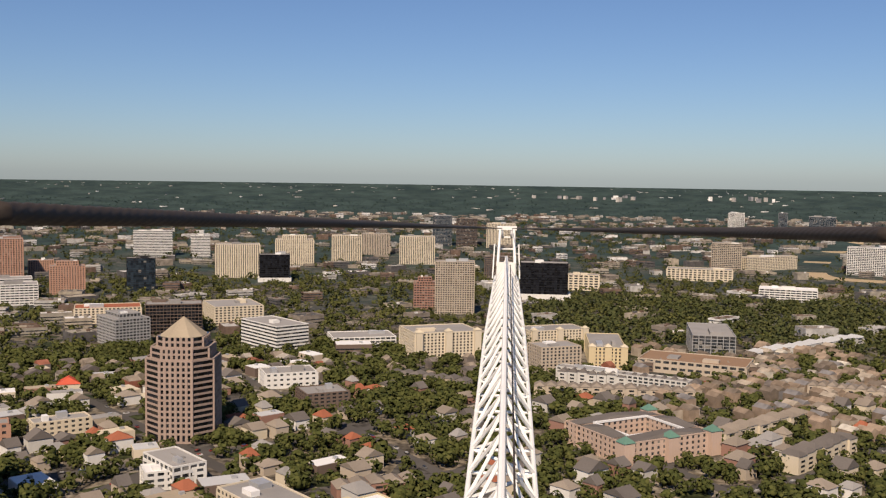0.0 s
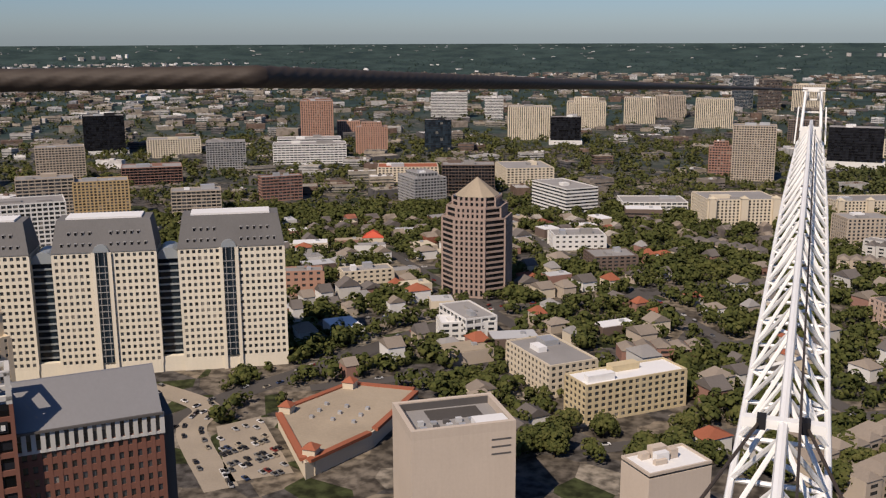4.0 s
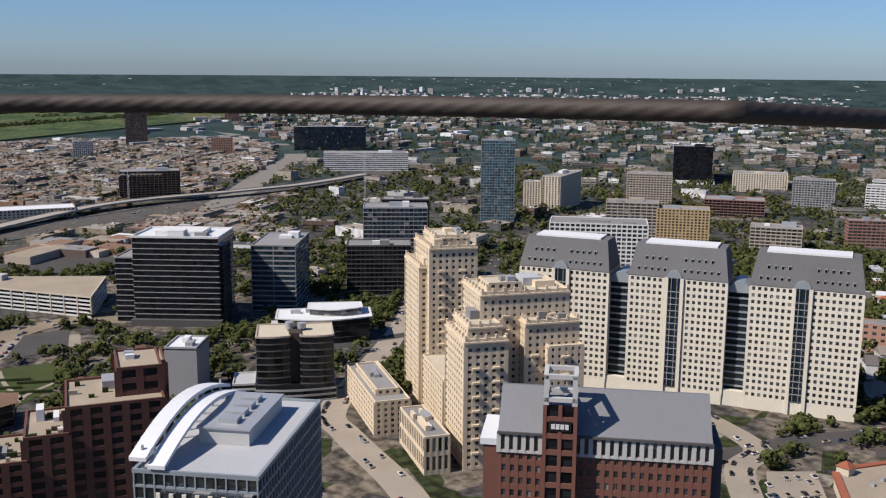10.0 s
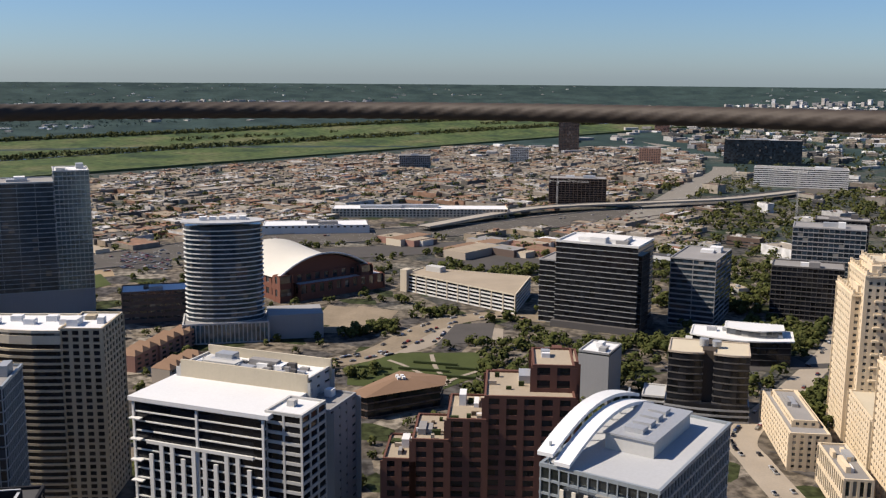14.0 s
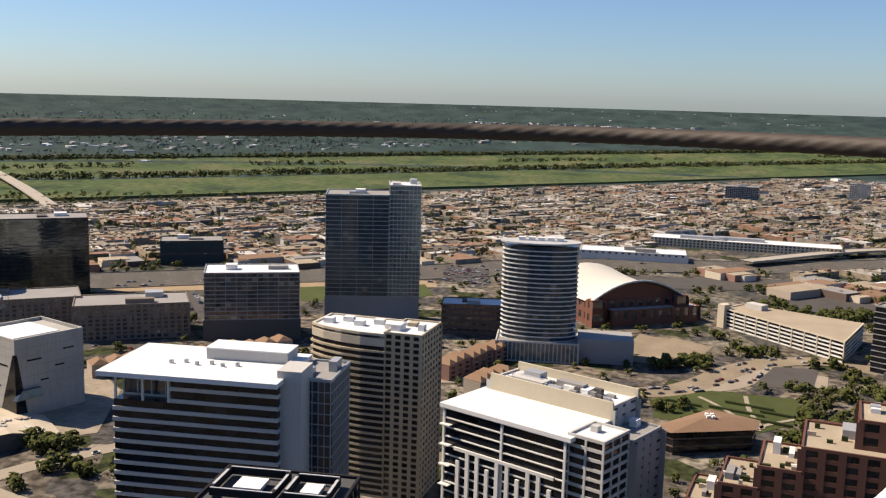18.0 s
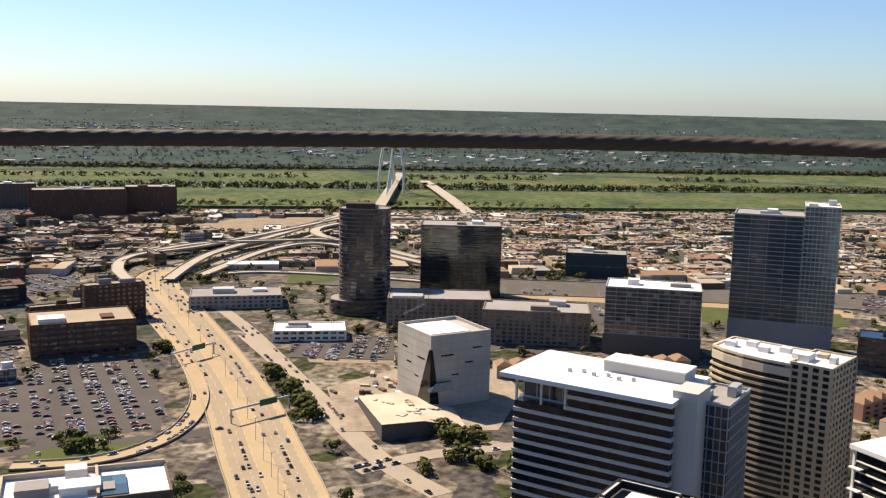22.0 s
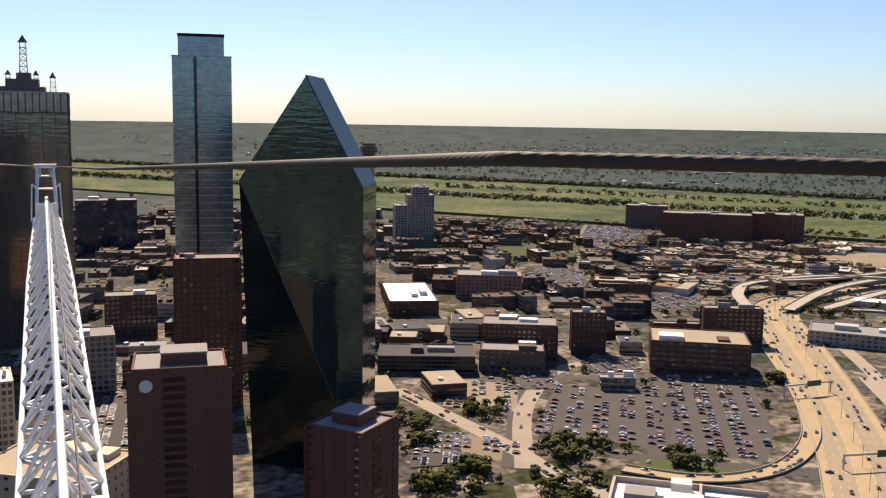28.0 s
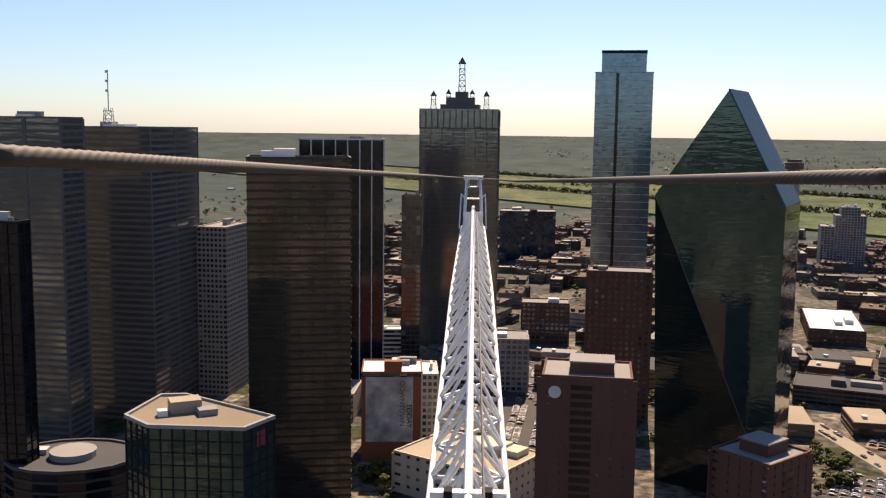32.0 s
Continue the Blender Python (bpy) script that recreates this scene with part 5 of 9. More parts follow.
def round_hotel():
    root = thing("round_front_hotel", "tall glass hotel with pale balcony bands and a flat roof canopy", "hotel", pose(-716.9, 31.9, 0, 0, 0, 86.8))
    pts = [(22 * math.cos(a) * 1.25, 12 * math.sin(a) * 1.15 - 0) for a in [math.pi * 2 * i / 20 for i in range(20)]]
    poly_stage(root, pts, 14, 84, 3.3, 0.75, "white", "blue", 0.8)
    poly_stage(root, [(-30, -18), (30, -18), (30, 16), (-30, 16)], 0, 14, 14, 1.0, "pale", "teal", 0.6, 0.8, 3.0)
    poly_roof(root, [(-30, -18), (30, -18), (30, 16), (-30, 16)], 14, "pale", "roof_grey")
    bm = bmesh.new()
    prism(bm, grown(pts, 2.5), 86, 87)
    part("roof_canopy", bm, "roof_pale", root)
    for i in range(5):
        block("roof_unit", "roof_white", root, -14 + 7 * i, 2, 87, 5, 6, 2.5)
    block("annex", "grey", root, 50, 2, 0, 40, 30, 18)


round_hotel()


def arena():
    root = thing("arena", "brick sports arena under a white saddle-shaped vaulted roof", "arena", pose(-883.5, 103.5, 0, 0, 0, 24.8))
    for x0, x1, y0, y1, h in ((-42, 42, -46, 46, 20), (-36, 54, -30, 58, 13), (42, 50, -48, -36, 22), (42, 50, 36, 48, 22)):
        wing(root, x0, x1, y0, y1, 0, h, "brick", "dark", fl=10, span=4.5, bay=9, pier=4.5, roof="roof_pale", units=0)
    bm = bmesh.new()
    n, m = 20, 24
    grid = []
    for i in range(n + 1):
        u = -1 + 2 * i / n
        row = []
        for j in range(m + 1):
            v = -1 + 2 * j / m
            row.append(bm.verts.new((u * 48, v * 48, 20.5 + 17 * (1 - v * v) * (0.62 + 0.38 * u * u))))
        grid.append(row)
    for i in range(n):
        for j in range(m):
            bm.faces.new((grid[i][j], grid[i + 1][j], grid[i + 1][j + 1], grid[i][j + 1])).smooth = True
    part("vaulted_roof", bm, "arena_roof", root, "cream saddle-shaped roof")
    for u in (-41.5, 41.5):
        bm = bmesh.new()
        vs = [bm.verts.new((u, -46 + 92 * j / m, 20 + 16.0 * (1 - (-1 + 2 * j / m) ** 2) * 0.93)) for j in range(m + 1)]
        ws = [bm.verts.new((u, p.co.y, 19)) for p in vs]
        for j in range(m):
            bm.faces.new((vs[j], vs[j + 1], ws[j + 1], ws[j]))
        part("end_gable", bm, "brick", root)
    bm = bmesh.new()
    for a, b in zip(range(m), range(1, m + 1)):
        q = [Vector((48.2, -48 + 96 * k / m, 20.5 + 17 * (1 - (-1 + 2 * k / m) ** 2))) for k in (a, b)]
        strut(bm, q[0], q[1], 0.8, 6)
    part("roof_rim", bm, "white", root)


arena()


def museum():
    root = thing("concrete_museum", "grey concrete cube museum with torn glazed corner on sloped plinth", "museum", pose(-556.0, -278.0, 0, 0, 0, 147))
    bm = bmesh.new()
    a = 22
    pts = [(-a, -a), (-a + 30, -a), (a, -a + 0), (a, a), (-a, a)]
    prism(bm, pts, 0, 45)
    part("body", bm, "precast", root, "grey ribbed concrete cube")
    for z in (12, 18, 24, 30, 36, 41):
        for k, s in enumerate((-1, 1)):
            block("panel_joint", "grey", root, 0, s * (a + 0.03), z, 2 * a, 0.1, 0.25)
            block("panel_joint", "grey", root, s * (a + 0.03), 0, z, 0.1, 2 * a, 0.25)
    for x, z, w in ((-10, 33, 9), (6, 27, 6), (12, 36, 7), (-4, 20, 5)):
        block("slot_window", "glass_black", root, x, -a - 0.05, z, w, 0.2, 0.9)
        block("slot_window", "glass_black", root, -a - 0.05, x, z - 3, 0.2, w, 0.9)
    bm = bmesh.new()
    prism(bm, [(-a - 0.3, -a - 0.3), (-a + 7, -a - 0.3), (-a - 0.3, -a + 17)], 0, 38, [(-a - 0.3, -a - 0.3), (-a + 1.2, -a - 0.3), (-a - 0.3, -a + 1.6)])
    part("torn_corner", bm, "glass_black", root, "dark torn glazed corner")
    bm = bmesh.new()
    prism(bm, [(-a - 2, -a - 4), (-a + 14, -a - 4), (-a + 14, -a), (-a - 2, -a)], 12, 17, [(-a + 2, -a - 3), (-a + 14, -a - 3), (-a + 14, -a), (-a + 2, -a)])
    part("escalator_tube", bm, "glass_dark", root)
    block("roof_deck", "roof_white", root, -3, 3, 44.6, 2 * a - 14, 2 * a - 12, 0.9)
    block("parapet", "precast", root, 0, -a + 0.5, 45, 2 * a, 1, 2)
    block("parapet", "precast", root, 0, a - 0.5, 45, 2 * a, 1, 2)
    block("parapet", "precast", root, -a + 0.5, 0, 45, 1, 2 * a - 2, 2)
    block("parapet", "precast", root, a - 0.5, 0, 45, 1, 2 * a - 2, 2)


plain("precast", (0.44, 0.43, 0.40), 0.85, vary=0.28, streak=0.35)
museum()


def museum_plinth():
    """The landscaped roof that slopes up from the street beside the cube."""
    pts = [((-460.6, -268.2), 9.5), ((-480.1, -251.4), 9.0), ((-504.2, -235.9), 1.0), ((-531.1, -257.6), 1.5), ((-534.7, -297.4), 5.0), ((-512.2, -315.8), 5.0)]
    root = thing("museum_plinth", "sloping pale landscaped roof on a tall grey retaining wall", "plinth", Matrix())
    bm = bmesh.new()
    lo, hi = [bm.verts.new((x, y, 0)) for (x, y), z in pts], [bm.verts.new((x, y, z)) for (x, y), z in pts]
    for i in range(6):
        bm.faces.new((lo[i], lo[(i + 1) % 6], hi[(i + 1) % 6], hi[i]))
    part("retaining_wall", bm, "slate", root)
    bm = bmesh.new()
    c = bm.verts.new((sum(p[0][0] for p in pts) / 6, sum(p[0][1] for p in pts) / 6, 6.2))
    hi = [bm.verts.new((x, y, z + 0.1)) for (x, y), z in pts]
    for i in range(6):
        bm.faces.new((c, hi[i], hi[(i + 1) % 6]))
    part("sloping_roof", bm, "rubble", root)
    r = random.Random(3)
    for i in range(26):
        f, g, h = r.random(), r.random(), r.random()
        (x0, y0), z0 = pts[r.randrange(6)]
        block("stone_slab", ("pale", "tan", "rubble")[i % 3], root, x0 + (c0(pts)[0] - x0) * (0.3 + 0.6 * f), y0 + (c0(pts)[1] - y0) * (0.3 + 0.6 * f), z0 + (6.2 - z0) * (0.3 + 0.6 * f), 1.5 + 4 * g, 1 + 2 * h, 0.7, 180 * f)


def c0(pts):
    return sum(p[0][0] for p in pts) / len(pts), sum(p[0][1] for p in pts) / len(pts)


plain("rubble", (0.48, 0.42, 0.33), 0.95, vary=0.6, grain=0.4)
museum_plinth()


def dark_banded_office():
    root = thing("banded_office_tower", "dark glass office tower with thin grey bands and white roof", "office tower", pose(-686.0, 317.0, 0, 0, 0, 138))
    facade(root, 44, 64, 0, 66, 4.1, 0.55, 80, 0, "grey", "black", proud=0.35, cx=2)
    flat_roof(root, 44, 64, 66, "white", "roof_white", 4, 2, 0, 2, 1.6)
    block("roof_screen", "white", root, 2, 0, 66.3, 24, 36, 3.2)
    facade(root, 34, 16, 0, 49, 4.1, 0.6, 80, 0, "grey", "black", proud=0.35, cx=5, cy=40.4)
    flat_roof(root, 34, 16, 49, "grey", "roof_grey", 9, 5, 40.4, 1)
    facade(root, 20, 30, 0, 60, 4.1, 0.3, 3.0, 0.2, "slate", "black", cx=-8, cy=-20)
    block("entrance_base", "slate", root, 0, 0, 0, 48, 68, 5)


dark_banded_office()


def sunken_roof_block():
    """A blank walled block whose roof deck lies below a tall parapet, with a white plant room in one corner."""
    root = thing("blank_concrete_block", "blank tan concrete block with a sunken roof deck", "concrete block", pose(-103.5, 352.5, 0, 0, 0, 32.5))
    block("body", "plaster", root, 0, 0, 0, 42, 32, 40.5)
    block("roof_deck", "roof_grey", root, 0, 0, 40.5, 41, 31, 0.3)
    for x, y, a, b in ((0, -15, 42, 2), (0, 15, 42, 2), (-20, 0, 2, 28), (20, 0, 2, 28)):
        block("parapet_wall", "plaster", root, x, y, 40.5, a, b, 3.7)
    for x, y, a, b in ((0, 13.6, 38, 0.8), (-18.6, 0, 0.8, 26.4)):
        block("inner_lining", "slate", root, x, y, 40.8, a, b, 2.9)
    block("plant_room", "roof_white", root, 12, -10.4, 40.8, 13, 7, 3.3)
    block("deck_bay", "asphalt", root, 2, 6, 40.8, 22, 11, 0.15)
    for i in range(10):
        block("roof_unit", ("unit_metal", "slate", "roof_pale")[i % 3], root, -14 + (i % 5) * 5.2, -8 + (i // 5) * 5, 40.8, 2.4, 1.8, 1.2 + 0.3 * (i % 3))
    for z in (31, 34, 37):
        block("wall_louvre", "slate", root, 15, -16.05, z, 8, 0.2, 0.6)


sunken_roof_block()


# ---- downtown ----
def glass_prism():
    """A faceted tower: a house-shaped prism whose lower front leans back under a long diagonal."""
    root = thing("glass_prism_skyscraper", "dark green mirror-glass skyscraper with steep pointed roof and diagonal facet", "skyscraper", pose(-142.6, -499.6, 0, 0, 0, 147.6))
    W, D, sh, top = 65.0, 44.0, 153.6, 210.4
    a0 = W * 0.545
    bm = bmesh.new()
    fr = {k: bm.verts.new(p) for k, p in dict(lb=(2, 12, 0), rb=(W, 0, 0), dr=(W - 6, 0, 20), rs=(W, 0, sh), ap=(a0, 0, top), ls=(0, 0, sh + 3)).items()}
    bk = {k: bm.verts.new(p) for k, p in dict(lb=(0, D, 0), rb=(W, D, 0), rs=(W, D, sh), ap=(a0, D, top), ls=(0, D, sh + 3)).items()}
    for f in ((fr["ls"], fr["dr"], fr["rb"], fr["rs"], fr["ap"]),
              (fr["rb"], bk["rb"], bk["rs"], fr["rs"]), (bk["ls"], bk["lb"], fr["lb"], fr["ls"]), (bk["rb"], bk["lb"], bk["ls"], bk["ap"], bk["rs"]), (fr["lb"], bk["lb"], bk["rb"], fr["rb"]),
              (fr["ap"], bk["ap"], bk["ls"], fr["ls"])):
        bm.faces.new(f)
    bmesh.ops.recalc_face_normals(bm, faces=bm.faces[:])
    part("body", bm, "glass_green", root)
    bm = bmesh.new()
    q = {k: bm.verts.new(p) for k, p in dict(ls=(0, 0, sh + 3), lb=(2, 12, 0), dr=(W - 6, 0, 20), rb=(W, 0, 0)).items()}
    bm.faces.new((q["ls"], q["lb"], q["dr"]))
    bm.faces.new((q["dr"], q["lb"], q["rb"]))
    part("leaning_facet", bm, "glass_facet_dim", root, "lower glass facet, its dark reflection painted nearly black")
    bm = bmesh.new()
    v = [bm.verts.new(p) for p in ((a0, -0.1, top + 0.2), (W + 0.1, -0.1, sh), (W + 0.1, D + 0.1, sh), (a0, D + 0.1, top + 0.2))]
    u = [bm.verts.new(x.co - Vector((0.5, 0, 0.5))) for x in v]
    for f in ((0, 1, 2, 3), (7, 6, 5, 4), (0, 4, 5, 1), (1, 5, 6, 2), (2, 6, 7, 3), (3, 7, 4, 0)):
        bm.faces.new([(v + u)[i] for i in f])
    part("sloped_roof", bm, "glass_slope_skytint", root, "sloped glass roof, its sky reflection painted slate-blue")
    bm = bmesh.new()
    for i in range(2):
        strut(bm, (0, -0.1 - i * 0.02, sh + 3), (W - 6, -0.1, 20), 0.3, 4)
    part("diagonal_edge", bm, "slate", root)


glass_prism()


def skyscraper_notched():
    root = thing("notched_glass_skyscraper", "tall silver-blue glass skyscraper with notched corners and dark crown rim", "skyscraper", pose(-253.2, -1018.6, 0, 0, 0, 166.1))
    h, hc = (246.7, 269.9)
    for (x0, x1, y0, y1) in ((-29, -8, -22, 22), (-5, 29, -24, 22)):
        wing(root, x0, x1, y0, y1, 0, h, "steel", "sky", fl=7.8, span=0.5, bay=40, pier=0, units=0, proud=0.12)
    block("notch_strip", "glass_black", root, -6.5, -10, 0, 3.2, 24, h)
    wing(root, -23, 22, -16, 18, h, hc - 3, "steel", "sky", fl=7.8, span=0.5, bay=40, pier=0, units=1, proud=0.12)
    block("crown_rim", "blk", root, -0.5, 1, hc - 3, 46, 35, 3)


skyscraper_notched()


def lattice_spire(root, x, y, z, h, w):
    spire = part("spire", bmesh_frame(w, h), "white", root)
    spire.location = (x, y, z)
    bm = bmesh.new()
    prism(bm, [(-w * 0.7, -w * 0.7), (w * 0.7, -w * 0.7), (w * 0.7, w * 0.7), (-w * 0.7, w * 0.7)], 0, w * 1.2, [(-0.1, -0.1), (0.1, -0.1), (0.1, 0.1), (-0.1, 0.1)])
    part("spire_cap", bm, "dusk_brown", spire).location = (0, 0, h)


def bmesh_frame(w, h):
    bm = bmesh.new()
    a = w / 2
    for x, y in ((-a, -a), (a, -a), (a, a), (-a, a)):
        strut(bm, (x * 1.2, y * 1.2, 0), (x * 0.8, y * 0.8, h), w * 0.06, 4)
    for i in range(int(h / w) + 1):
        z = min(h, i * w)
        for (ax, ay), (bx, by) in (((-a, -a), (a, -a)), ((a, -a), (a, a)), ((a, a), (-a, a)), ((-a, a), (-a, -a))):
            strut(bm, (ax, ay, z), (bx, by, z), w * 0.05, 4)
            if z + w <= h:
                strut(bm, (ax, ay, z), (bx, by, z + w), w * 0.04, 4)
    return bm


def spired_tower():
    root = thing("spired_skyscraper", "bronze glass skyscraper crowned by lattice spires", "skyscraper", pose(-71.2, -866.7, 0, 0, 0, 171.3))
    W, D, h = 67.3, 46.0, 204.5
    facade(root, W, D, 0, h - 16, 3.9, 0.3, 9.0, 0.5, "slate", "smoke", proud=0.2)
    facade(root, W, D, h - 16, h, 16, 1.2, 5.2, 0.9, "slate", "smoke", proud=0.4)
    flat_roof(root, W, D, h, "steel", "roof_grey", 3, units=0)
    block("roof_stage", "dusk_brown", root, 0, -4, h, W * 0.5, D * 0.5, 5)
    block("roof_stage", "dusk_brown", root, 0, -4, h + 5, W * 0.36, D * 0.4, 6)
    block("roof_stage", "dusk_brown", root, 1, -4, h + 11, W * 0.16, D * 0.22, 5)
    for sx in (-0.34, 0.34):
        lattice_spire(root, sx * W, -D * 0.3, h + 1, 11, 4.0)
        lattice_spire(root, sx * W * 0.45, -D * 0.2, h + 5, 9, 3.4)
    lattice_spire(root, 1, -4, h + 16, 24, 5.0)


spired_tower()


def brick_tower(x, y, rot, w, d, h, label, clock=False):
    root = thing("brick_tower", label, "tower", pose(x, y, 0, 0, 0, rot))
    wing(root, -w / 2, w / 2, -d / 2, d / 2, 0, h, "terrace_brick", fl=3.6, span=2.4, bay=5.5, pier=4.6, roof="roof_grey", units=0)
    n = int(h / 3.6)
    for i in range(1, n):
        block("window_bay", "glass_black", root, -w * 0.06, -d / 2 - 0.4, i * 3.6, w * 0.24, 0.5, 2.0)
        block("window_bay", "glass_black", root, w / 2 + 0.4, 0, i * 3.6, 0.5, d * 0.22, 2.0)
        block("balcony_fin", "pale", root, -w / 2 - 0.8, -d / 2 + 1, i * 3.6, 1.6, 2.2, 0.5)
    block("penthouse", "terrace_brick", root, w * 0.05, 0, h + 0.4, w * 0.5, d * 0.5, 4.5)
    block("penthouse_roof", "roof_grey", root, w * 0.05, 0, h + 4.9, w * 0.52, d * 0.52, 0.6)
    if clock:
        bm = bmesh.new()
        strut(bm, (-w * 0.36, -d / 2 - 0.9, h - 6), (-w * 0.36, -d / 2 - 0.35, h - 6), 2.6, 24)
        part("wall_disc", bm, "white", root, "round white sign disc")
    return root


brick_tower(-89.2, -404.9, 167.3, 36.6, 30.0, 87.6, "plain red-brown brick tower with a round sign disc", True)
brick_tower(-151.8, -367.9, -145.0, 27.0, 26.0, 63.6, "red-brown brick tower with white balcony ends and a boxed roof terrace")


def corner_glass_office():
    pts = [(81.2, -312.3), (71.5, -301.2), (41.5, -297.5), (33.6, -309.9), (66.6, -336.9), (75.1, -336.4)]
    cx, cy = sum(p[0] for p in pts) / 6, sum(p[1] for p in pts) / 6
    pts = [(x - cx, y - cy) for x, y in pts]
    root = thing("corner_glass_office", "dark green glass office tower with shade-toned tan gravel roof and white parapet", "office tower", pose(cx, cy, 0))
    poly_stage(root, pts, 0, 96, 4.0, 0.3, "blk", "green", 0.25, 0.5, 3.6)
    poly_roof(root, pts, 96, "grey", "roof_gravel_shaded")
    block("roof_unit", "roof_dust", root, 2, -3, 96.4, 10, 7, 4, 20)
    block("roof_unit", "roof_grey", root, -6, 1, 96.4, 6, 5, 2, 20)
    block("roof_unit", "roof_white", root, 8, 3, 96.4, 3, 3, 2, 20)
    bx, by = pts[3]
    bm = bmesh.new()
    box(bm, -2.0, 2.0, -0.2, 0.2, 0, 5)
    ob = part("sign_plate", bm, "sign_red", root, "dark red sign plate with a white letter shape")
    ob.location, ob.rotation_euler = (pts[2][0] * 0.45 + bx * 0.55, pts[2][1] * 0.45 + by * 0.55, 89), (0, 0, math.atan2(by - pts[2][1], bx - pts[2][0]))
    return root


plain("sign_red", (0.25, 0.03, 0.05), 0.5)
corner_glass_office()


def letters(parent, text, size, mat, m):
    cu = bpy.data.curves.new("lettering", "FONT")
    cu.body, cu.size, cu.extrude, cu.align_x = text, size, 0.05, "CENTER"
    tmp = new("lettering", cu)
    me = bpy.data.meshes.new_from_object(tmp.evaluated_get(bpy.context.evaluated_depsgraph_get()))
    bpy.data.objects.remove(tmp)
    me.materials.clear()
    me.materials.append(MATS[mat])
    ob = part("lettering", me, mat, parent)
    ob.matrix_basis = m
    return ob


def banner_block():
    root = thing("banner_building", "old orange-brick block with a tall printed banner on its side", "office block", pose(-12.5, -559.5, 0, 0, 0, 178.8))
    w, d, h = 43.0, 30.0, 50.9
    wing(root, -w / 2, w / 2 - 9, -d / 2, d / 2, 0, h, "rustwall", fl=h, span=h - 2, bay=40, pier=0, roof="roof_white", units=3)
    wing(root, w / 2 - 9, w / 2, -d / 2 - 0.5, d / 2, 0, h - 1, "cream", fl=3.8, span=1.5, bay=3, pier=1.0, roof="roof_white", units=1)
    bm = bmesh.new()
    box(bm, -w / 2 + 2, w / 2 - 14, -d / 2 - 1.0, -d / 2 - 0.5, h * 0.22, h * 0.96)
    ban = part("banner", bm, "banner_print", root, "grey and white printed banner")
    letters(ban, "DOWNTOWN", 4.0, "slate", Matrix.Translation((w / 2 - 21.5, -d / 2 - 1.1, h * 0.66)) @ Euler((radians(90), radians(90), 0)).to_matrix().to_4x4())
    letters(ban, "TODAY", 4.2, "blk", Matrix.Translation((w / 2 - 17.5, -d / 2 - 1.1, h * 0.52)) @ Euler((radians(90), radians(90), 0)).to_matrix().to_4x4())
    block("roof_sign", "rustwall", root, -4, -d / 2 + 2, h + 1, 10, 5, 6)
    block("entrance_wing", "rustwall", root, w / 2 + 6, -6, 0, 14, 16, 9)


plain("rustwall", (0.30, 0.12, 0.06), 0.85)
bn, bnt, bnb, bnp = surface("banner_print", 0.6)
nz = node(bnt, "ShaderNodeTexNoise", Scale=0.12, Detail=5)
bnt.links.new(bnp, nz.inputs[0])
bnt.links.new(ramp(bnt, nz.outputs[0], [(0.35, (0.20, 0.21, 0.21)), (0.55, (0.40, 0.41, 0.41)), (0.7, (0.62, 0.62, 0.62))]), bnb.inputs["Base Color"])
banner_block()


def antenna():
    x, y, z = (172.7, -644.9, 188.5)
    root = thing("roof_antenna", "tall slim white lattice antenna on a dark tower roof", "antenna", pose(x, y, 187.6))
    part("lattice_base", bmesh_frame(5.0, 12), "pale", root)
    bm = bmesh.new()
    strut(bm, (0, 0, 10), (0, 0, 36), 0.35, 6)
    part("mast", bm, "pale", root)
    for q in (22, 28, 34):
        block("dish", "white", root, 0.8, 0, q, 1.5, 1.0, 1.6)


antenna()


def observation_tower():
    x, y, z = (-593.9, -1377.0, 143.1)
    root = thing("observation_tower", "concrete shaft tower with a dark ringed ball top", "tower", pose(x, y, 0))
    bm = bmesh.new()
    for a in (0, 2.09, 4.19):
        strut(bm, (7 * math.cos(a), 7 * math.sin(a), 0), (7 * math.cos(a), 7 * math.sin(a), z - 10), 3.2, 10)
    part("shaft", bm, "grey", root)
    for i, (r, dz) in enumerate(((10, -10), (13, -5), (13, 0), (10, 5))):
        bm = bmesh.new()
        prism(bm, [(r * math.cos(k * 0.3142), r * math.sin(k * 0.3142)) for k in range(20)], z + dz - 2, z + dz + 2.2)
        part("ring_deck", bm, "brown", root)


observation_tower()


def water_tower():
    p = spot(21.3, 4400)
    k = p[3]
    root = thing("water_tower", "white ball water tower on a slim stem", "water tower", pose(p[0], p[1], p[2]))
    bm = bmesh.new()
    strut(bm, (0, 0, 0), (0, 0, 32 * k), 4 * k, 10)
    part("stem", bm, "white", root)
    bm = bmesh.new()
    bmesh.ops.create_uvsphere(bm, u_segments=16, v_segments=10, radius=13 * k)
    part("tank", bm, "white", root).location = (0, 0, 40 * k)


water_tower()


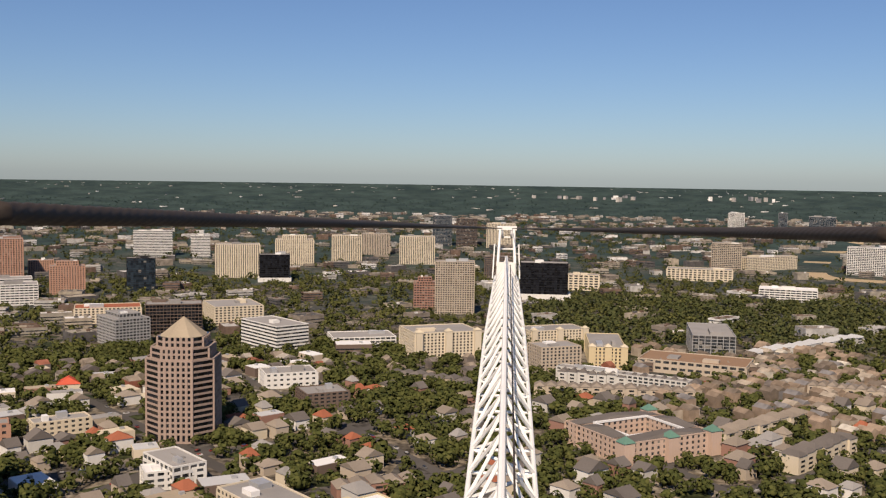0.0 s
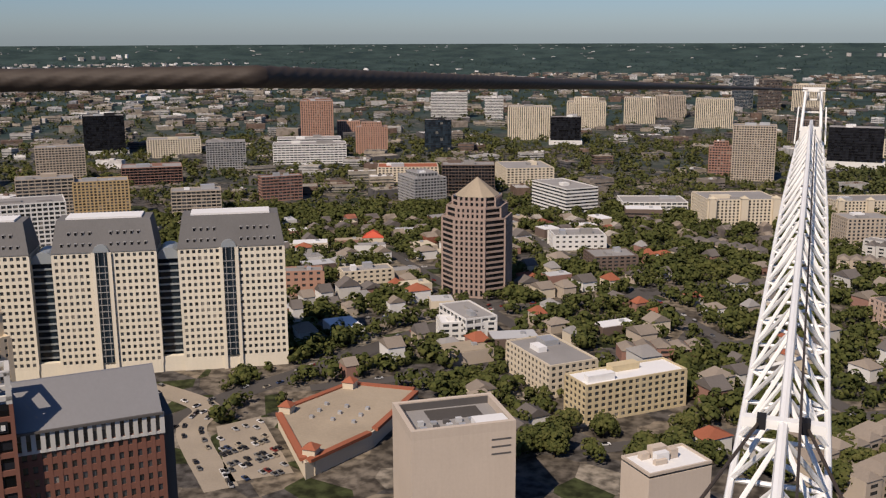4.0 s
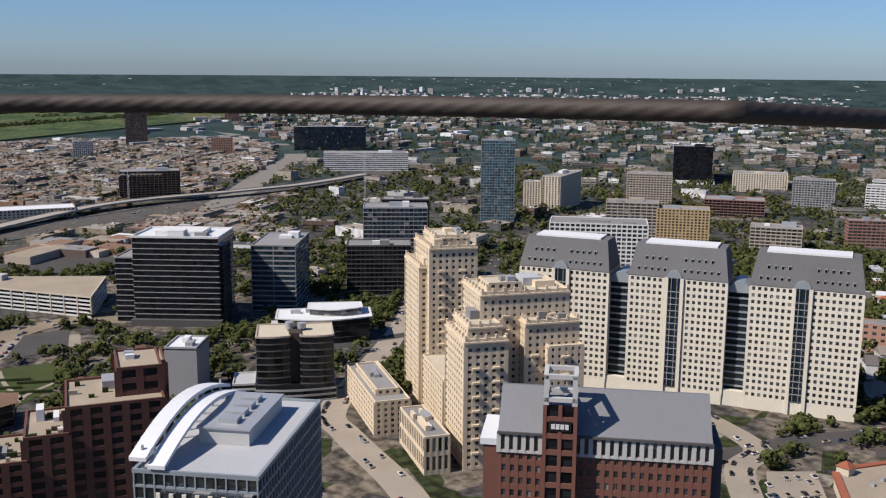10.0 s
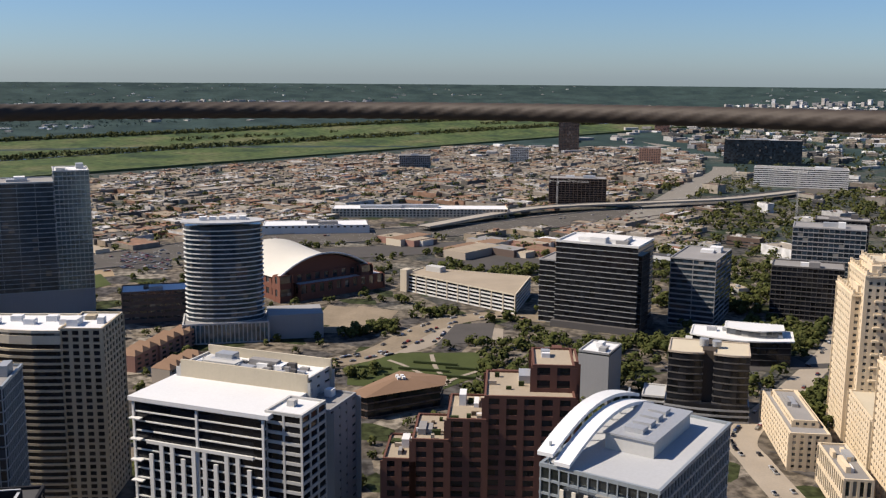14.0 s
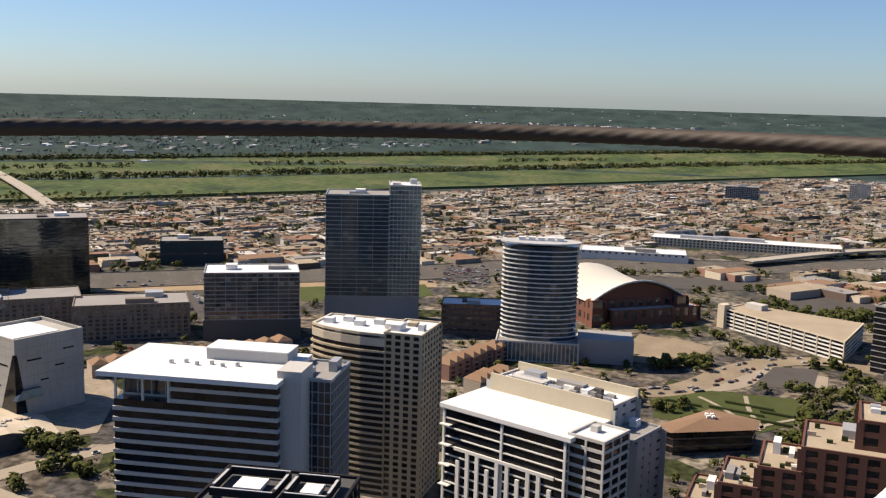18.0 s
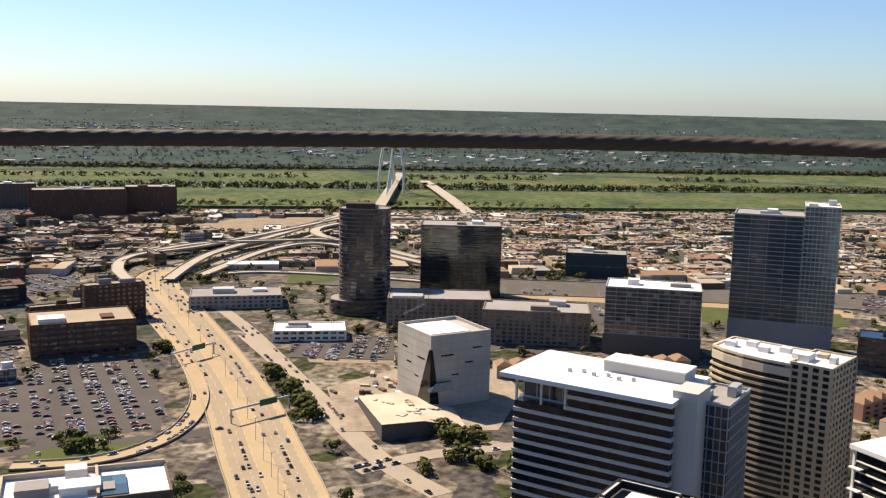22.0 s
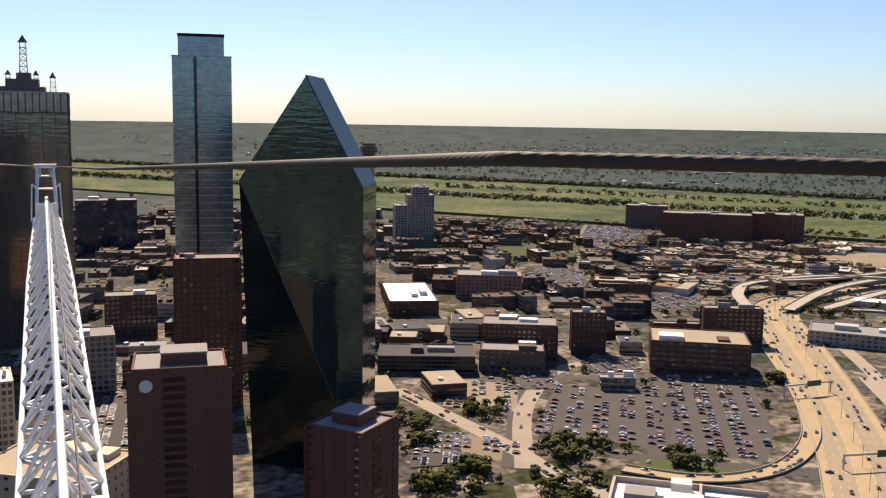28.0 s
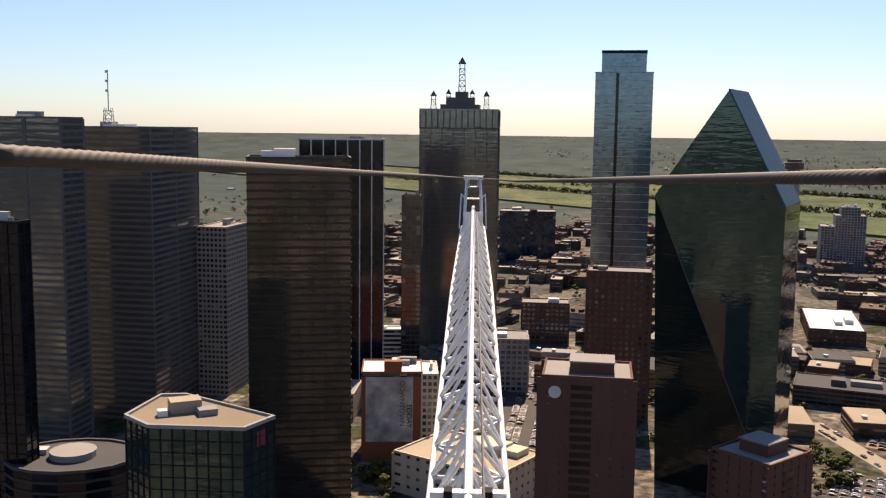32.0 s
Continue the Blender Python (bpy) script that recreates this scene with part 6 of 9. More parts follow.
# ---- townhouses, shops and small landmarks ----
def townhouse_row(label, p, q, n, depth, h, wall, roof, rise=3.0):
    """A terrace of n houses from p to q, each with its own pitched roof."""
    (ax, ay), (bx, by) = p, q
    length, ang = math.hypot(bx - ax, by - ay), math.degrees(math.atan2(by - ay, bx - ax))
    root = thing("townhouse_row", label, "townhouses", pose((ax + bx) / 2, (ay + by) / 2, 0, 0, 0, ang))
    w = length / n
    lo = roof_prism(w, depth, rise, roof)
    for i in range(n):
        x = -length / 2 + w * (i + 0.5)
        step = 0.8 * ((i * 7) % 3)
        block("house_front", wall, root, x, step, 0, w - 0.15, depth, h + step * 0.5)
        ob = part("pitched_roof", lo, roof, root)
        ob.location = (x, step, h + step * 0.5)
        for z in range(1, int(h / 3.2) + 1):
            block("window", "glass_dark", root, x, step, z * 3.2 - 2.0, w * 0.42, depth + 0.16, 1.5)
    return root


def roof_prism(w, d, g, mat):
    bm = bmesh.new()
    a, b = w / 2, d / 2 + 0.5
    lo = [bm.verts.new(v) for v in ((-a, -b, 0), (a, -b, 0), (a, b, 0), (-a, b, 0))]
    r0, r1 = bm.verts.new((0, -b * 0.55, g)), bm.verts.new((0, b * 0.55, g))
    for f in ((lo[0], lo[1], r0), (lo[1], lo[2], r1, r0), (lo[2], lo[3], r1), (lo[3], lo[0], r0, r1), (lo[3], lo[2], lo[1], lo[0])):
        bm.faces.new(f)
    return finish(bm, "pitched_roof", mat)


townhouse_row("rust-roofed brick townhouse row beside the plaza", (-644.0, -35.6), (-706.4, 5.4), 8, 14, 11, "salmon", "roof_rust")
townhouse_row("rust-roofed townhouse row behind the striped office", (-615.9, -267.5), (-700.2, -151.4), 12, 14, 9, "tan", "roof_rust")
townhouse_row("tan townhouse row with rust roofs", (-611.4, -13.6), (-642.8, 9.5), 5, 14, 10, "tan", "roof_rust")
townhouse_row("brown townhouse row with grey roofs", (31.6, 422.8), (91.5, 489.9), 9, 13, 11, "tan", "shingle")
townhouse_row("brown townhouse row with grey roofs", (52.6, 410.1), (94.8, 450.7), 6, 13, 11, "tan", "shingle")
townhouse_row("long brown townhouse row under pitched roofs", (81.2, 850.6), (218.2, 833.3), 14, 14, 10, "tan", "shingle")
townhouse_row("pale townhouse row with grey roofs", (110.7, 912.5), (230.1, 860.4), 14, 14, 11, "pale", "shingle_dark")
townhouse_row("brown townhouse row beside the wood", (191.4, 972.9), (341.0, 947.4), 14, 14, 9, "brown", "shingle")
townhouse_row("cream townhouse row with gables", (227.5, 630.1), (288.2, 683.6), 7, 14, 12, "cream", "shingle_dark")
townhouse_row("white gabled townhouse row", (327.8, 1028.9), (491.8, 1148.6), 10, 15, 10, "pale", "roof_pale")
townhouse_row("tan gabled townhouse row", (327.8, 866.9), (384.4, 837.5), 8, 15, 11, "tan", "shingle")
townhouse_row("tan gabled townhouse row", (198.9, 693.5), (285.2, 763.4), 8, 14, 10, "cream", "shingle")
townhouse_row("red and grey roofed house row under trees", (-63.2, 569.1), (-13.5, 587.3), 5, 15, 7, "salmon", "shingle")
townhouse_row("cream terrace with dark roofs", (-48.7, 909.0), (24.6, 869.8), 7, 14, 8, "tan", "shingle_dark")


def courtyard_block():
    root = thing("courtyard_apartments", "pink stucco apartment block with white roof edge around a courtyard", "apartment block", pose(139.8, 685.9, 0, 0, 0, 28))
    for x0, x1, y0, y1 in ((-38, 38, -34, -20), (-38, 38, 20, 34), (-38, -24, -20, 20), (24, 38, -20, 20)):
        wing(root, x0, x1, y0, y1, 0, 15, "pink", fl=3.6, span=1.6, bay=5, pier=2.8, roof="roof_grey", units=0)
        long, wide, turn = (x1 - x0, y1 - y0, 0) if x1 - x0 > y1 - y0 else (y1 - y0, x1 - x0, 90)
        ob = part("pitched_roof", roof_prism(long, wide, 3.4, "shingle_dark"), "", root)
        ob.location, ob.rotation_euler = ((x0 + x1) / 2, (y0 + y1) / 2, 15.4), (0, 0, radians(turn))
    block("roof_edge", "roof_white", root, 0, -20, 15.4, 48, 1.6, 1.4)
    block("roof_edge", "roof_white", root, 0, 20, 15.4, 48, 1.6, 1.4)
    block("roof_edge", "roof_white", root, -24, 0, 15.4, 1.6, 40, 1.4)
    block("roof_edge", "roof_white", root, 24, 0, 15.4, 1.6, 40, 1.4)
    for x, y in ((-38, -34), (38, -34), (0, -34), (38, 34)):
        block("corner_pavilion", "pink", root, x, y, 0, 9, 9, 17)
        bm = bmesh.new()
        prism(bm, [(-5, -5), (5, -5), (5, 5), (-5, 5)], 0, 4, [(-0.2, -0.2), (0.2, -0.2), (0.2, 0.2), (-0.2, 0.2)])
        part("pavilion_roof", bm, "copper_green", root, "green copper hip roof").location = (x, y, 17)


plain("pink", (0.56, 0.42, 0.34), 0.85)
plain("copper_green", (0.10, 0.22, 0.17), 0.7)
courtyard_block()


def shop_court():
    pts = [(-212.1, 414.3), (-192.6, 462.0), (-154.9, 462.6), (-158.0, 404.1), (-174.0, 363.7)]
    cx, cy = sum(p[0] for p in pts) / 5, sum(p[1] for p in pts) / 5
    pts = [(x - cx, y - cy) for x, y in pts]
    root = thing("shop_court", "low stucco shop court with tan gravel roof and red tile edging", "shops", pose(cx, cy, 0))
    bm = bmesh.new()
    prism(bm, pts, 0, 8)
    part("body", bm, "cream", root)
    bm = bmesh.new()
    prism(bm, grown(pts, -1.2), 8, 8.4)
    part("roof", bm, "roof_dust", root)
    for i in range(5):
        (ax, ay), (bx, by) = pts[i], pts[(i + 1) % 5]
        block("tile_edge", "roof_tile", root, (ax + bx) / 2, (ay + by) / 2, 7.6, math.hypot(bx - ax, by - ay) * 0.9, 3.2, 1.6, math.degrees(math.atan2(by - ay, bx - ax)))
    for i, (x, y) in enumerate(pts):
        if i in (0, 1, 4):
            block("corner_turret", "cream", root, x * 0.86, y * 0.86, 0, 6, 6, 12)
            bm = bmesh.new()
            prism(bm, [(-3.6, -3.6), (3.6, -3.6), (3.6, 3.6), (-3.6, 3.6)], 0, 2.6, [(-0.1, -0.1), (0.1, -0.1), (0.1, 0.1), (-0.1, 0.1)])
            part("turret_roof", bm, "roof_tile", root).location = (x * 0.86, y * 0.86, 12)
    for i in range(9):
        block("roof_unit", "unit_metal", root, -14 + (i % 3) * 11, -10 + (i // 3) * 9, 8.4, 1.8, 1.8, 1.4)


shop_court()


def red_roof_hall():
    x, y = (-325.7, 846.0)
    root = thing("red_roof_hall", "hall with a bright red pitched roof among trees", "hall", pose(x, y, 0, 0, 0, 20))
    block("walls_block", "cream", root, 0, 0, 0, 20, 14, 6)
    part("pitched_roof", roof_prism(21, 14, 6, "red_roof"), "red_roof", root).location = (0, 0, 6)


plain("red_roof", (0.62, 0.08, 0.03), 0.7)
red_roof_hall()


def dark_roof_office():
    root = thing("dark_roof_office", "black office block with square roof frames and white skylight", "office block", pose(-260.5, -59.5, 0, 0, 0, 84))
    wing(root, -20, 20, -14, 14, 0, 78, "blk", "black", fl=4, span=1.0, bay=5, pier=0.4, roof="roof_asph", units=0)
    for x, y, sx, sy in ((-8, 0, 18, 16), (10, 0, 12, 14)):
        for dx, dy, a, b in ((0, -sy / 2, sx, 0.8), (0, sy / 2, sx, 0.8), (-sx / 2, 0, 0.8, sy), (sx / 2, 0, 0.8, sy)):
            block("roof_frame", "blk", root, x + dx, y + dy, 79, a, b, 2.2)
            block("frame_coping", "roof_pale", root, x + dx, y + dy, 81.2, a, b * 0.7, 0.15)
        block("skylight", "roof_white", root, x, y, 79, sx * 0.45, sy * 0.5, 1.2)


dark_roof_office()


def sign_gantry(p, q, z):
    (ax, ay), (bx, by) = p, q
    root = thing("sign_gantry", "steel freeway sign gantry with a green panel", "gantry", pose((ax + bx) / 2, (ay + by) / 2, 0, 0, 0, math.degrees(math.atan2(by - ay, bx - ax))))
    w = math.hypot(bx - ax, by - ay)
    for sx in (-0.5, 0.5):
        block("gantry_post", "unit_metal", root, sx * w, 0, 0, 0.8, 0.8, z)
    block("gantry_beam", "unit_metal", root, 0, 0, z - 1.2, w, 0.8, 1.2)
    block("sign_panel", "sign_green", root, w * 0.12, -0.7, z - 2.5, w * 0.3, 0.3, 4)


plain("sign_green", (0.02, 0.12, 0.06), 0.6)
sign_gantry((-521.5, -477.7), (-562.2, -473.4), 9)
sign_gantry((-441.5, -359.3), (-482.2, -347.1), 9)


def drum_pavilion():
    x, y = (121.0, -385.8)
    root = thing("drum_pavilion", "dark round-cornered office pavilion with grey roof and white drum", "office building", pose(x, y, 0))
    pts = [(26 * math.cos(a), 20 * math.sin(a)) for a in [math.pi * 2 * i / 16 for i in range(16)]]
    poly_stage(root, pts, 0, 58, 4.2, 1.0, "umber", "black", 0.5)
    poly_roof(root, pts, 58, "slate", "roof_asph")
    bm = bmesh.new()
    prism(bm, [(9 * math.cos(i * 0.3927), 9 * math.sin(i * 0.3927)) for i in range(16)], 58, 61)
    part("roof_drum", bm, "roof_grey", root)
    block("roof_unit", "unit_metal", root, 14, -4, 58.4, 6, 5, 2)


drum_pavilion()


def site_crane(base, height, turn, jib):
    """A slim tower crane on a building site: lattice mast, jib, counter-jib and cab."""
    root = thing("site_crane", "slim pale tower crane over a building site", "crane", pose(base[0], base[1], 0, 0, 0, turn))
    bm = bmesh.new()
    for sx, sy in ((-0.9, -0.9), (0.9, -0.9), (0.9, 0.9), (-0.9, 0.9)):
        strut(bm, (sx, sy, 0), (sx, sy, height), 0.16, 4)
    for i in range(int(height / 3)):
        for (ax, ay), (bx, by) in (((-0.9, -0.9), (0.9, -0.9)), ((0.9, -0.9), (0.9, 0.9)), ((0.9, 0.9), (-0.9, 0.9)), ((-0.9, 0.9), (-0.9, -0.9))):
            strut(bm, (ax, ay, i * 3), (bx, by, i * 3 + 3), 0.09, 4)
    part("mast", bm, "pale", root)
    for nm, x0, x1 in (("jib", 1, jib), ("counter_jib", -1, -jib * 0.28)):
        bm = bmesh.new()
        for y, z in ((-0.8, 0), (0.8, 0), (0, 1.5)):
            strut(bm, (x0, y, height + z), (x1, y, height + z), 0.14, 4)
        for i in range(int(abs(x1 - x0) / 3)):
            x = x0 + (x1 - x0) * i / int(abs(x1 - x0) / 3)
            strut(bm, (x, -0.8, height), (x + 1.5, 0, height + 1.5), 0.08, 4)
            strut(bm, (x, 0.8, height), (x + 1.5, 0, height + 1.5), 0.08, 4)
        part(nm, bm, "pale", root)
    block("cab", "white", root, 1.4, -1.4, height - 2.4, 1.6, 1.6, 2.2)
    block("counterweight", "grey", root, -jib * 0.25, 0, height - 2.0, 2.4, 1.6, 2.4)
    bm = bmesh.new()
    strut(bm, (0, 0, height), (0, 0, height + 6), 0.3, 5)
    strut(bm, (0, 0, height + 6), (jib * 0.6, 0, height + 1.4), 0.07, 4)
    strut(bm, (0, 0, height + 6), (-jib * 0.25, 0, height + 0.4), 0.07, 4)
    part("tie_head", bm, "pale", root)


site_crane((-714.5, -372.2), 24, 5, 52)
site_crane((-1318.5, 531.8), 42, 60, 45)
site_crane((-1116.0, 788.8), 70, 200, 50)


def park_pavilion():
    pts = [(-526.9, 89.4), (-517.8, 98.0), (-529.0, 145.5), (-545.3, 151.5), (-562.4, 127.5)]
    cx, cy = sum(p[0] for p in pts) / 5, sum(p[1] for p in pts) / 5
    pts = [(x - cx, y - cy) for x, y in pts]
    root = thing("park_pavilion", "dark glass restaurant pavilion with tan many-sided sloping roof", "restaurant", pose(cx, cy, 0))
    poly_stage(root, grown(pts, -1.5), 0, 13, 4.3, 0.8, "brown", "black", 0.4)
    bm = bmesh.new()
    lo = [bm.verts.new((x, y, 13)) for x, y in grown(pts, 1.0)]
    hi = [bm.verts.new((x * 0.22, y * 0.22, 17)) for x, y in pts]
    for i in range(5):
        bm.faces.new((lo[i], lo[(i + 1) % 5], hi[(i + 1) % 5], hi[i]))
    bm.faces.new(hi)
    bm.faces.new(lo[::-1])
    part("sloping_roof", bm, "roof_rust", root, "tan standing-seam sloping roof")
    for i in range(4):
        block("roof_unit", "roof_white", root, -2 + (i % 2) * 4, -2 + (i // 2) * 3, 17, 2.4, 1.8, 1.3)


park_pavilion()


def deck_garage():
    pts = [(-732.7, 261.7), (-799.9, 299.5), (-860.9, 217.0), (-840.4, 196.4)]
    cx, cy = sum(p[0] for p in pts) / 4, sum(p[1] for p in pts) / 4
    pts = [(x - cx, y - cy) for x, y in pts]
    root = thing("parking_garage", "long cream concrete parking garage with open decks and dusty roof deck", "garage", pose(cx, cy, 0))
    poly_stage(root, pts, 0, 15.5, 3.1, 1.35, "white", "black", 0.5)
    poly_roof(root, pts, 15.5, "cream", "roof_dust")
    for i in range(11):
        f = i / 10
        (ax, ay), (bx, by) = pts[3], pts[0]
        block("column", "cream", root, ax + (bx - ax) * f, ay + (by - ay) * f, 0, 0.9, 1.2, 15.5, math.degrees(math.atan2(by - ay, bx - ax)))
    block("stair_tower", "cream", root, pts[3][0], pts[3][1], 0, 7, 9, 20, 40)
    block("lift_house", "pale", root, pts[2][0] * 0.7, pts[2][1] * 0.7, 15.9, 16, 9, 4.5, 40)


deck_garage()


# ---- roads, lots and open ground ----
def lift(x, y):
    """Ground height at a plan place."""
    r = math.hypot(x, y)
    if r <= NEAR:
        return 0.0
    d = NEAR / (1 - (r - NEAR) / (RIM - NEAR))
    return EYE_Z * (1 - r / d)


def smooth_line(pts, n=8):
    """A smooth curve through the plan points."""
    out = []
    for i in range(len(pts) - 1):
        p0, p1, p2, p3 = (Vector(pts[max(0, min(len(pts) - 1, i + k))]) for k in (-1, 0, 1, 2))
        for j in range(n):
            t = j / n
            out.append(0.5 * ((2 * p1) + (p2 - p0) * t + (2 * p0 - 5 * p1 + 4 * p2 - p3) * t * t + (3 * p1 - p0 - 3 * p2 + p3) * t ** 3))
    out.append(Vector(pts[-1]))
    return out


def road(name, label, pts, width, mat, z=0.12, n=8, deck=0.0, lanes=0, keep=True, parent=None, walls=0.0):
    """A road ribbon along pts (plan points, or with a height); deck: thickness of a raised roadway."""
    line = smooth_line([tuple(p) + ((0.0,) if len(p) == 2 else ()) for p in pts], n)
    if parent is None:
        parent = tagged(new(name), label, name.split("_")[-1], kind="structure")
    bm = bmesh.new()
    rows, sides = [], []
    for i, p in enumerate(line):
        t = (line[min(i + 1, len(line) - 1)] - line[max(i - 1, 0)])
        s = Vector((-t.y, t.x, 0)).normalized()
        sides.append(s)
        base = Vector((p.x, p.y, p.z + lift(p.x, p.y) + z))
        rows.append([bm.verts.new(base + s * width / 2), bm.verts.new(base - s * width / 2), bm.verts.new(base - s * width / 2 - Vector((0, 0, deck))), bm.verts.new(base + s * width / 2 - Vector((0, 0, deck)))])
    for a, b in zip(rows, rows[1:]):
        for i in range(4 if deck else 1):
            j = (i + 1) % 4
            bm.faces.new((a[i], a[j], b[j], b[i]))
    part("roadway", bm, mat, parent)
    if lanes:
        for k in range(1, lanes):
            if k == lanes // 2:
                continue
            off = -width / 2 + width * k / lanes
            bm = bmesh.new()
            for i in range(0, len(line) - 1):
                a, b = line[i], line[i + 1]
                m = a.lerp(b, 0.45)
                q = [(a, sides[i], off - 0.1), (a, sides[i], off + 0.1), (m, sides[i], off + 0.1), (m, sides[i], off - 0.1)]
                bm.faces.new([bm.verts.new((p.x + s.x * o, p.y + s.y * o, p.z + lift(p.x, p.y) + z + 0.05)) for p, s, o in q])
            tagged(part("lane_line", bm, "pale", parent), kind="stuff")
    if walls:
        for sd in (-1, 1):
            bm = bmesh.new()
            prev = None
            for p, s in zip(line, sides):
                base = Vector((p.x, p.y, p.z + lift(p.x, p.y) + z)) + s * sd * width / 2
                cur = [bm.verts.new(base + s * sd * 0.35), bm.verts.new(base + s * sd * 0.35 + Vector((0, 0, walls))), bm.verts.new(base + Vector((0, 0, walls))), bm.verts.new(base)]
                if prev:
                    for i in range(3):
                        bm.faces.new((prev[i], prev[i + 1], cur[i + 1], cur[i]))
                prev = cur
            part("side_barrier", bm, "concrete", parent)
    if keep:
        for a, b in zip(line[::2], line[2::2]):
            CLEAR.append((a.x, a.y, b.x, b.y, width / 2 + 1))
    return parent, line


LAID = []


def patch(name, label, mat, pts, z=0.08, keep=True):
    LAID.append(name)
    z += 0.012 * len(LAID)
    bm = bmesh.new()
    bm.faces.new([bm.verts.new((x, y, lift(x, y) + z)) for x, y in pts])
    me = finish(bm, name, mat)
    if me.polygons[0].normal.z < 0:
        me.flip_normals()
    ob = tagged(new(name, me), label, name.split("_")[-1], kind="structure")
    if keep:
        PATCHES.append(pts)
    return ob


PATCHES = []
BELT = (-math.sin(radians(125)), math.cos(radians(125)))
plain("levee", (0.10, 0.125, 0.055), 0.95, vary=0.3)
plain("river", (0.05, 0.06, 0.05), 0.2)
plain("freeway_grey", (0.115, 0.105, 0.092), 0.92, vary=0.35, streak=0.0)
plain("road_concrete", (0.43, 0.335, 0.21), 0.9, vary=0.2, streak=0.0)
plain("dust_lot", (0.26, 0.212, 0.152), 0.95, vary=0.5, grain=0.12)
plain("site_ground", (0.26, 0.22, 0.17), 0.95, vary=0.9, grain=0.06)
plain("lane_grey", (0.33, 0.27, 0.19), 0.9, vary=0.25, streak=0.0)


def inside(x, y, pts):
    n, hit = len(pts), False
    for i in range(n):
        (ax, ay), (bx, by) = pts[i], pts[(i + 1) % n]
        if (ay > y) != (by > y) and x < (bx - ax) * (y - ay) / (by - ay) + ax:
            hit = not hit
    return hit


# sunken crosstown freeway, its bend and the ramp beside it
FREEWAY = [(-308.1, -219.2), (-364.5, -267.7), (-409.7, -313.5), (-484.0, -388.4), (-574.1, -492.6), (-663.7, -602.1), (-735.1, -691.7), (-802.7, -743.2), (-878.4, -750.3), (-1024.3, -777.7), (-1214.4, -816.1)]
freeway_line = road("crosstown_freeway", "wide sunlit concrete freeway with light traffic", FREEWAY, 46, "road_concrete", 0.2, 8, lanes=10, walls=1.2)[1]
for off in (-12.0, 12.0):
    side_line = []
    for i in range(0, len(freeway_line), 4):
        d = freeway_line[min(i + 1, len(freeway_line) - 1)] - freeway_line[max(i - 1, 0)]
        s = Vector((-d.y, d.x, 0)).normalized() * off
        side_line.append((freeway_line[i].x + s.x, freeway_line[i].y + s.y))
    road("worn_lanes", "grey worn wheel lanes of the freeway", side_line, 13.5, "lane_grey", 0.23, 4, keep=False)
road("freeway_ramp", "curved concrete ramp off the freeway", [(-625.2, -592.5), (-544.8, -487.6), (-488.7, -424.8), (-450.1, -393.6), (-413.2, -376.5), (-380.5, -374.0), (-353.4, -385.2), (-330.4, -412.0)], 11, "road_concrete", 0.5, 6, walls=1.0)
road("frontage_road", "pale frontage road beside the freeway", [(-478.0, -310.4), (-521.8, -359.6), (-579.9, -428.6), (-647.0, -511.6), (-720.8, -615.7)], 12, "paving", 0.15)
road("elevated_freeway", "raised concrete freeway ramp on columns", [(*(-797.6, -808.1), 8), (*(-867.5, -821.6), 9), (*(-949.3, -811.0), 10), (*(-1018.0, -754.5), 10), (*(-1071.9, -692.9), 9), (*(-1019.7, -546.6), 6)], 14, "concrete", 0.1, 6, deck=1.6, walls=1.0)
RING = [(*(-729.7, -723.2), 5), (*(-771.6, -780.1), 7), (*(-833.0, -816.1), 9), (*(-934.9, -798.7), 10), (*(-1115.0, -806.7), 10), (*(-1290.0, -824.3), 9)]
ramp_root, ramp_line = road("flyover_ramp", "curving concrete flyover on round columns", RING, 12, "concrete", 0.1, 6, deck=1.6, walls=1.0)
for p in ramp_line[2::3]:
    bm = bmesh.new()
    strut(bm, (p.x, p.y, lift(p.x, p.y)), (p.x, p.y, lift(p.x, p.y) + p.z - 1.2), 1.2, 8)
    part("column", bm, "concrete", ramp_root)
# north-south freeway on the far side of the arena
NS = [(-860, -620), (-911.8, -470.9), (-932, -401), (-982, -279), (-1052.5, -73.5), (-1126, 59), (-1146, 180), (-1162, 300), (-1184, 412), (-1266, 615), (-1372, 867), (-1492, 1179)]
road("valley_freeway", "wide grey freeway crossing below the warehouses", NS, 84, "freeway_grey", 0.15, 5, lanes=14, walls=1.0)
road("valley_freeway_north", "raised freeway stretch curving north", [(*(-1172.7, 295.6), 6), (*(-1293.5, 490.6), 8), (*(-1317.9, 692.5), 8), (*(-1335.2, 824.4), 8), (*(-1408.3, 996.6), 7)], 22, "concrete", 0.1, 6, deck=1.6, walls=1.0)
plain("road_grey", (0.26, 0.24, 0.205), 0.9, vary=0.2, streak=0.0)
road("northern_freeway", "pale grey freeway curving away to the north", [(-1192.9, 591.3), (-1371.4, 736.2), (-1634.4, 945.2), (-1852.5, 1126.1), (-2175.4, 1270.0), (-2552.0, 1325.7), (-2855.2, 1374.0), (-3583.9, 1808.4)], 48, "road_grey", 0.25, 6, lanes=6)
road("far_freeway", "pale freeway towards the north-east", [(853.6, 1884.7), (761.0, 1979.1), (850.6, 2248.8), (1066.2, 2660.4), (1405.3, 3148.5)], 60, "road_concrete", 0.2, 6, lanes=6)
road("railway_corridor", "brown rail corridor beside the freeway", [(-871.0, -554.5), (-904.7, -356.7), (-963.7, -174.7), (-984.7, -61.6)], 34, "dirt", 0.1, 4)

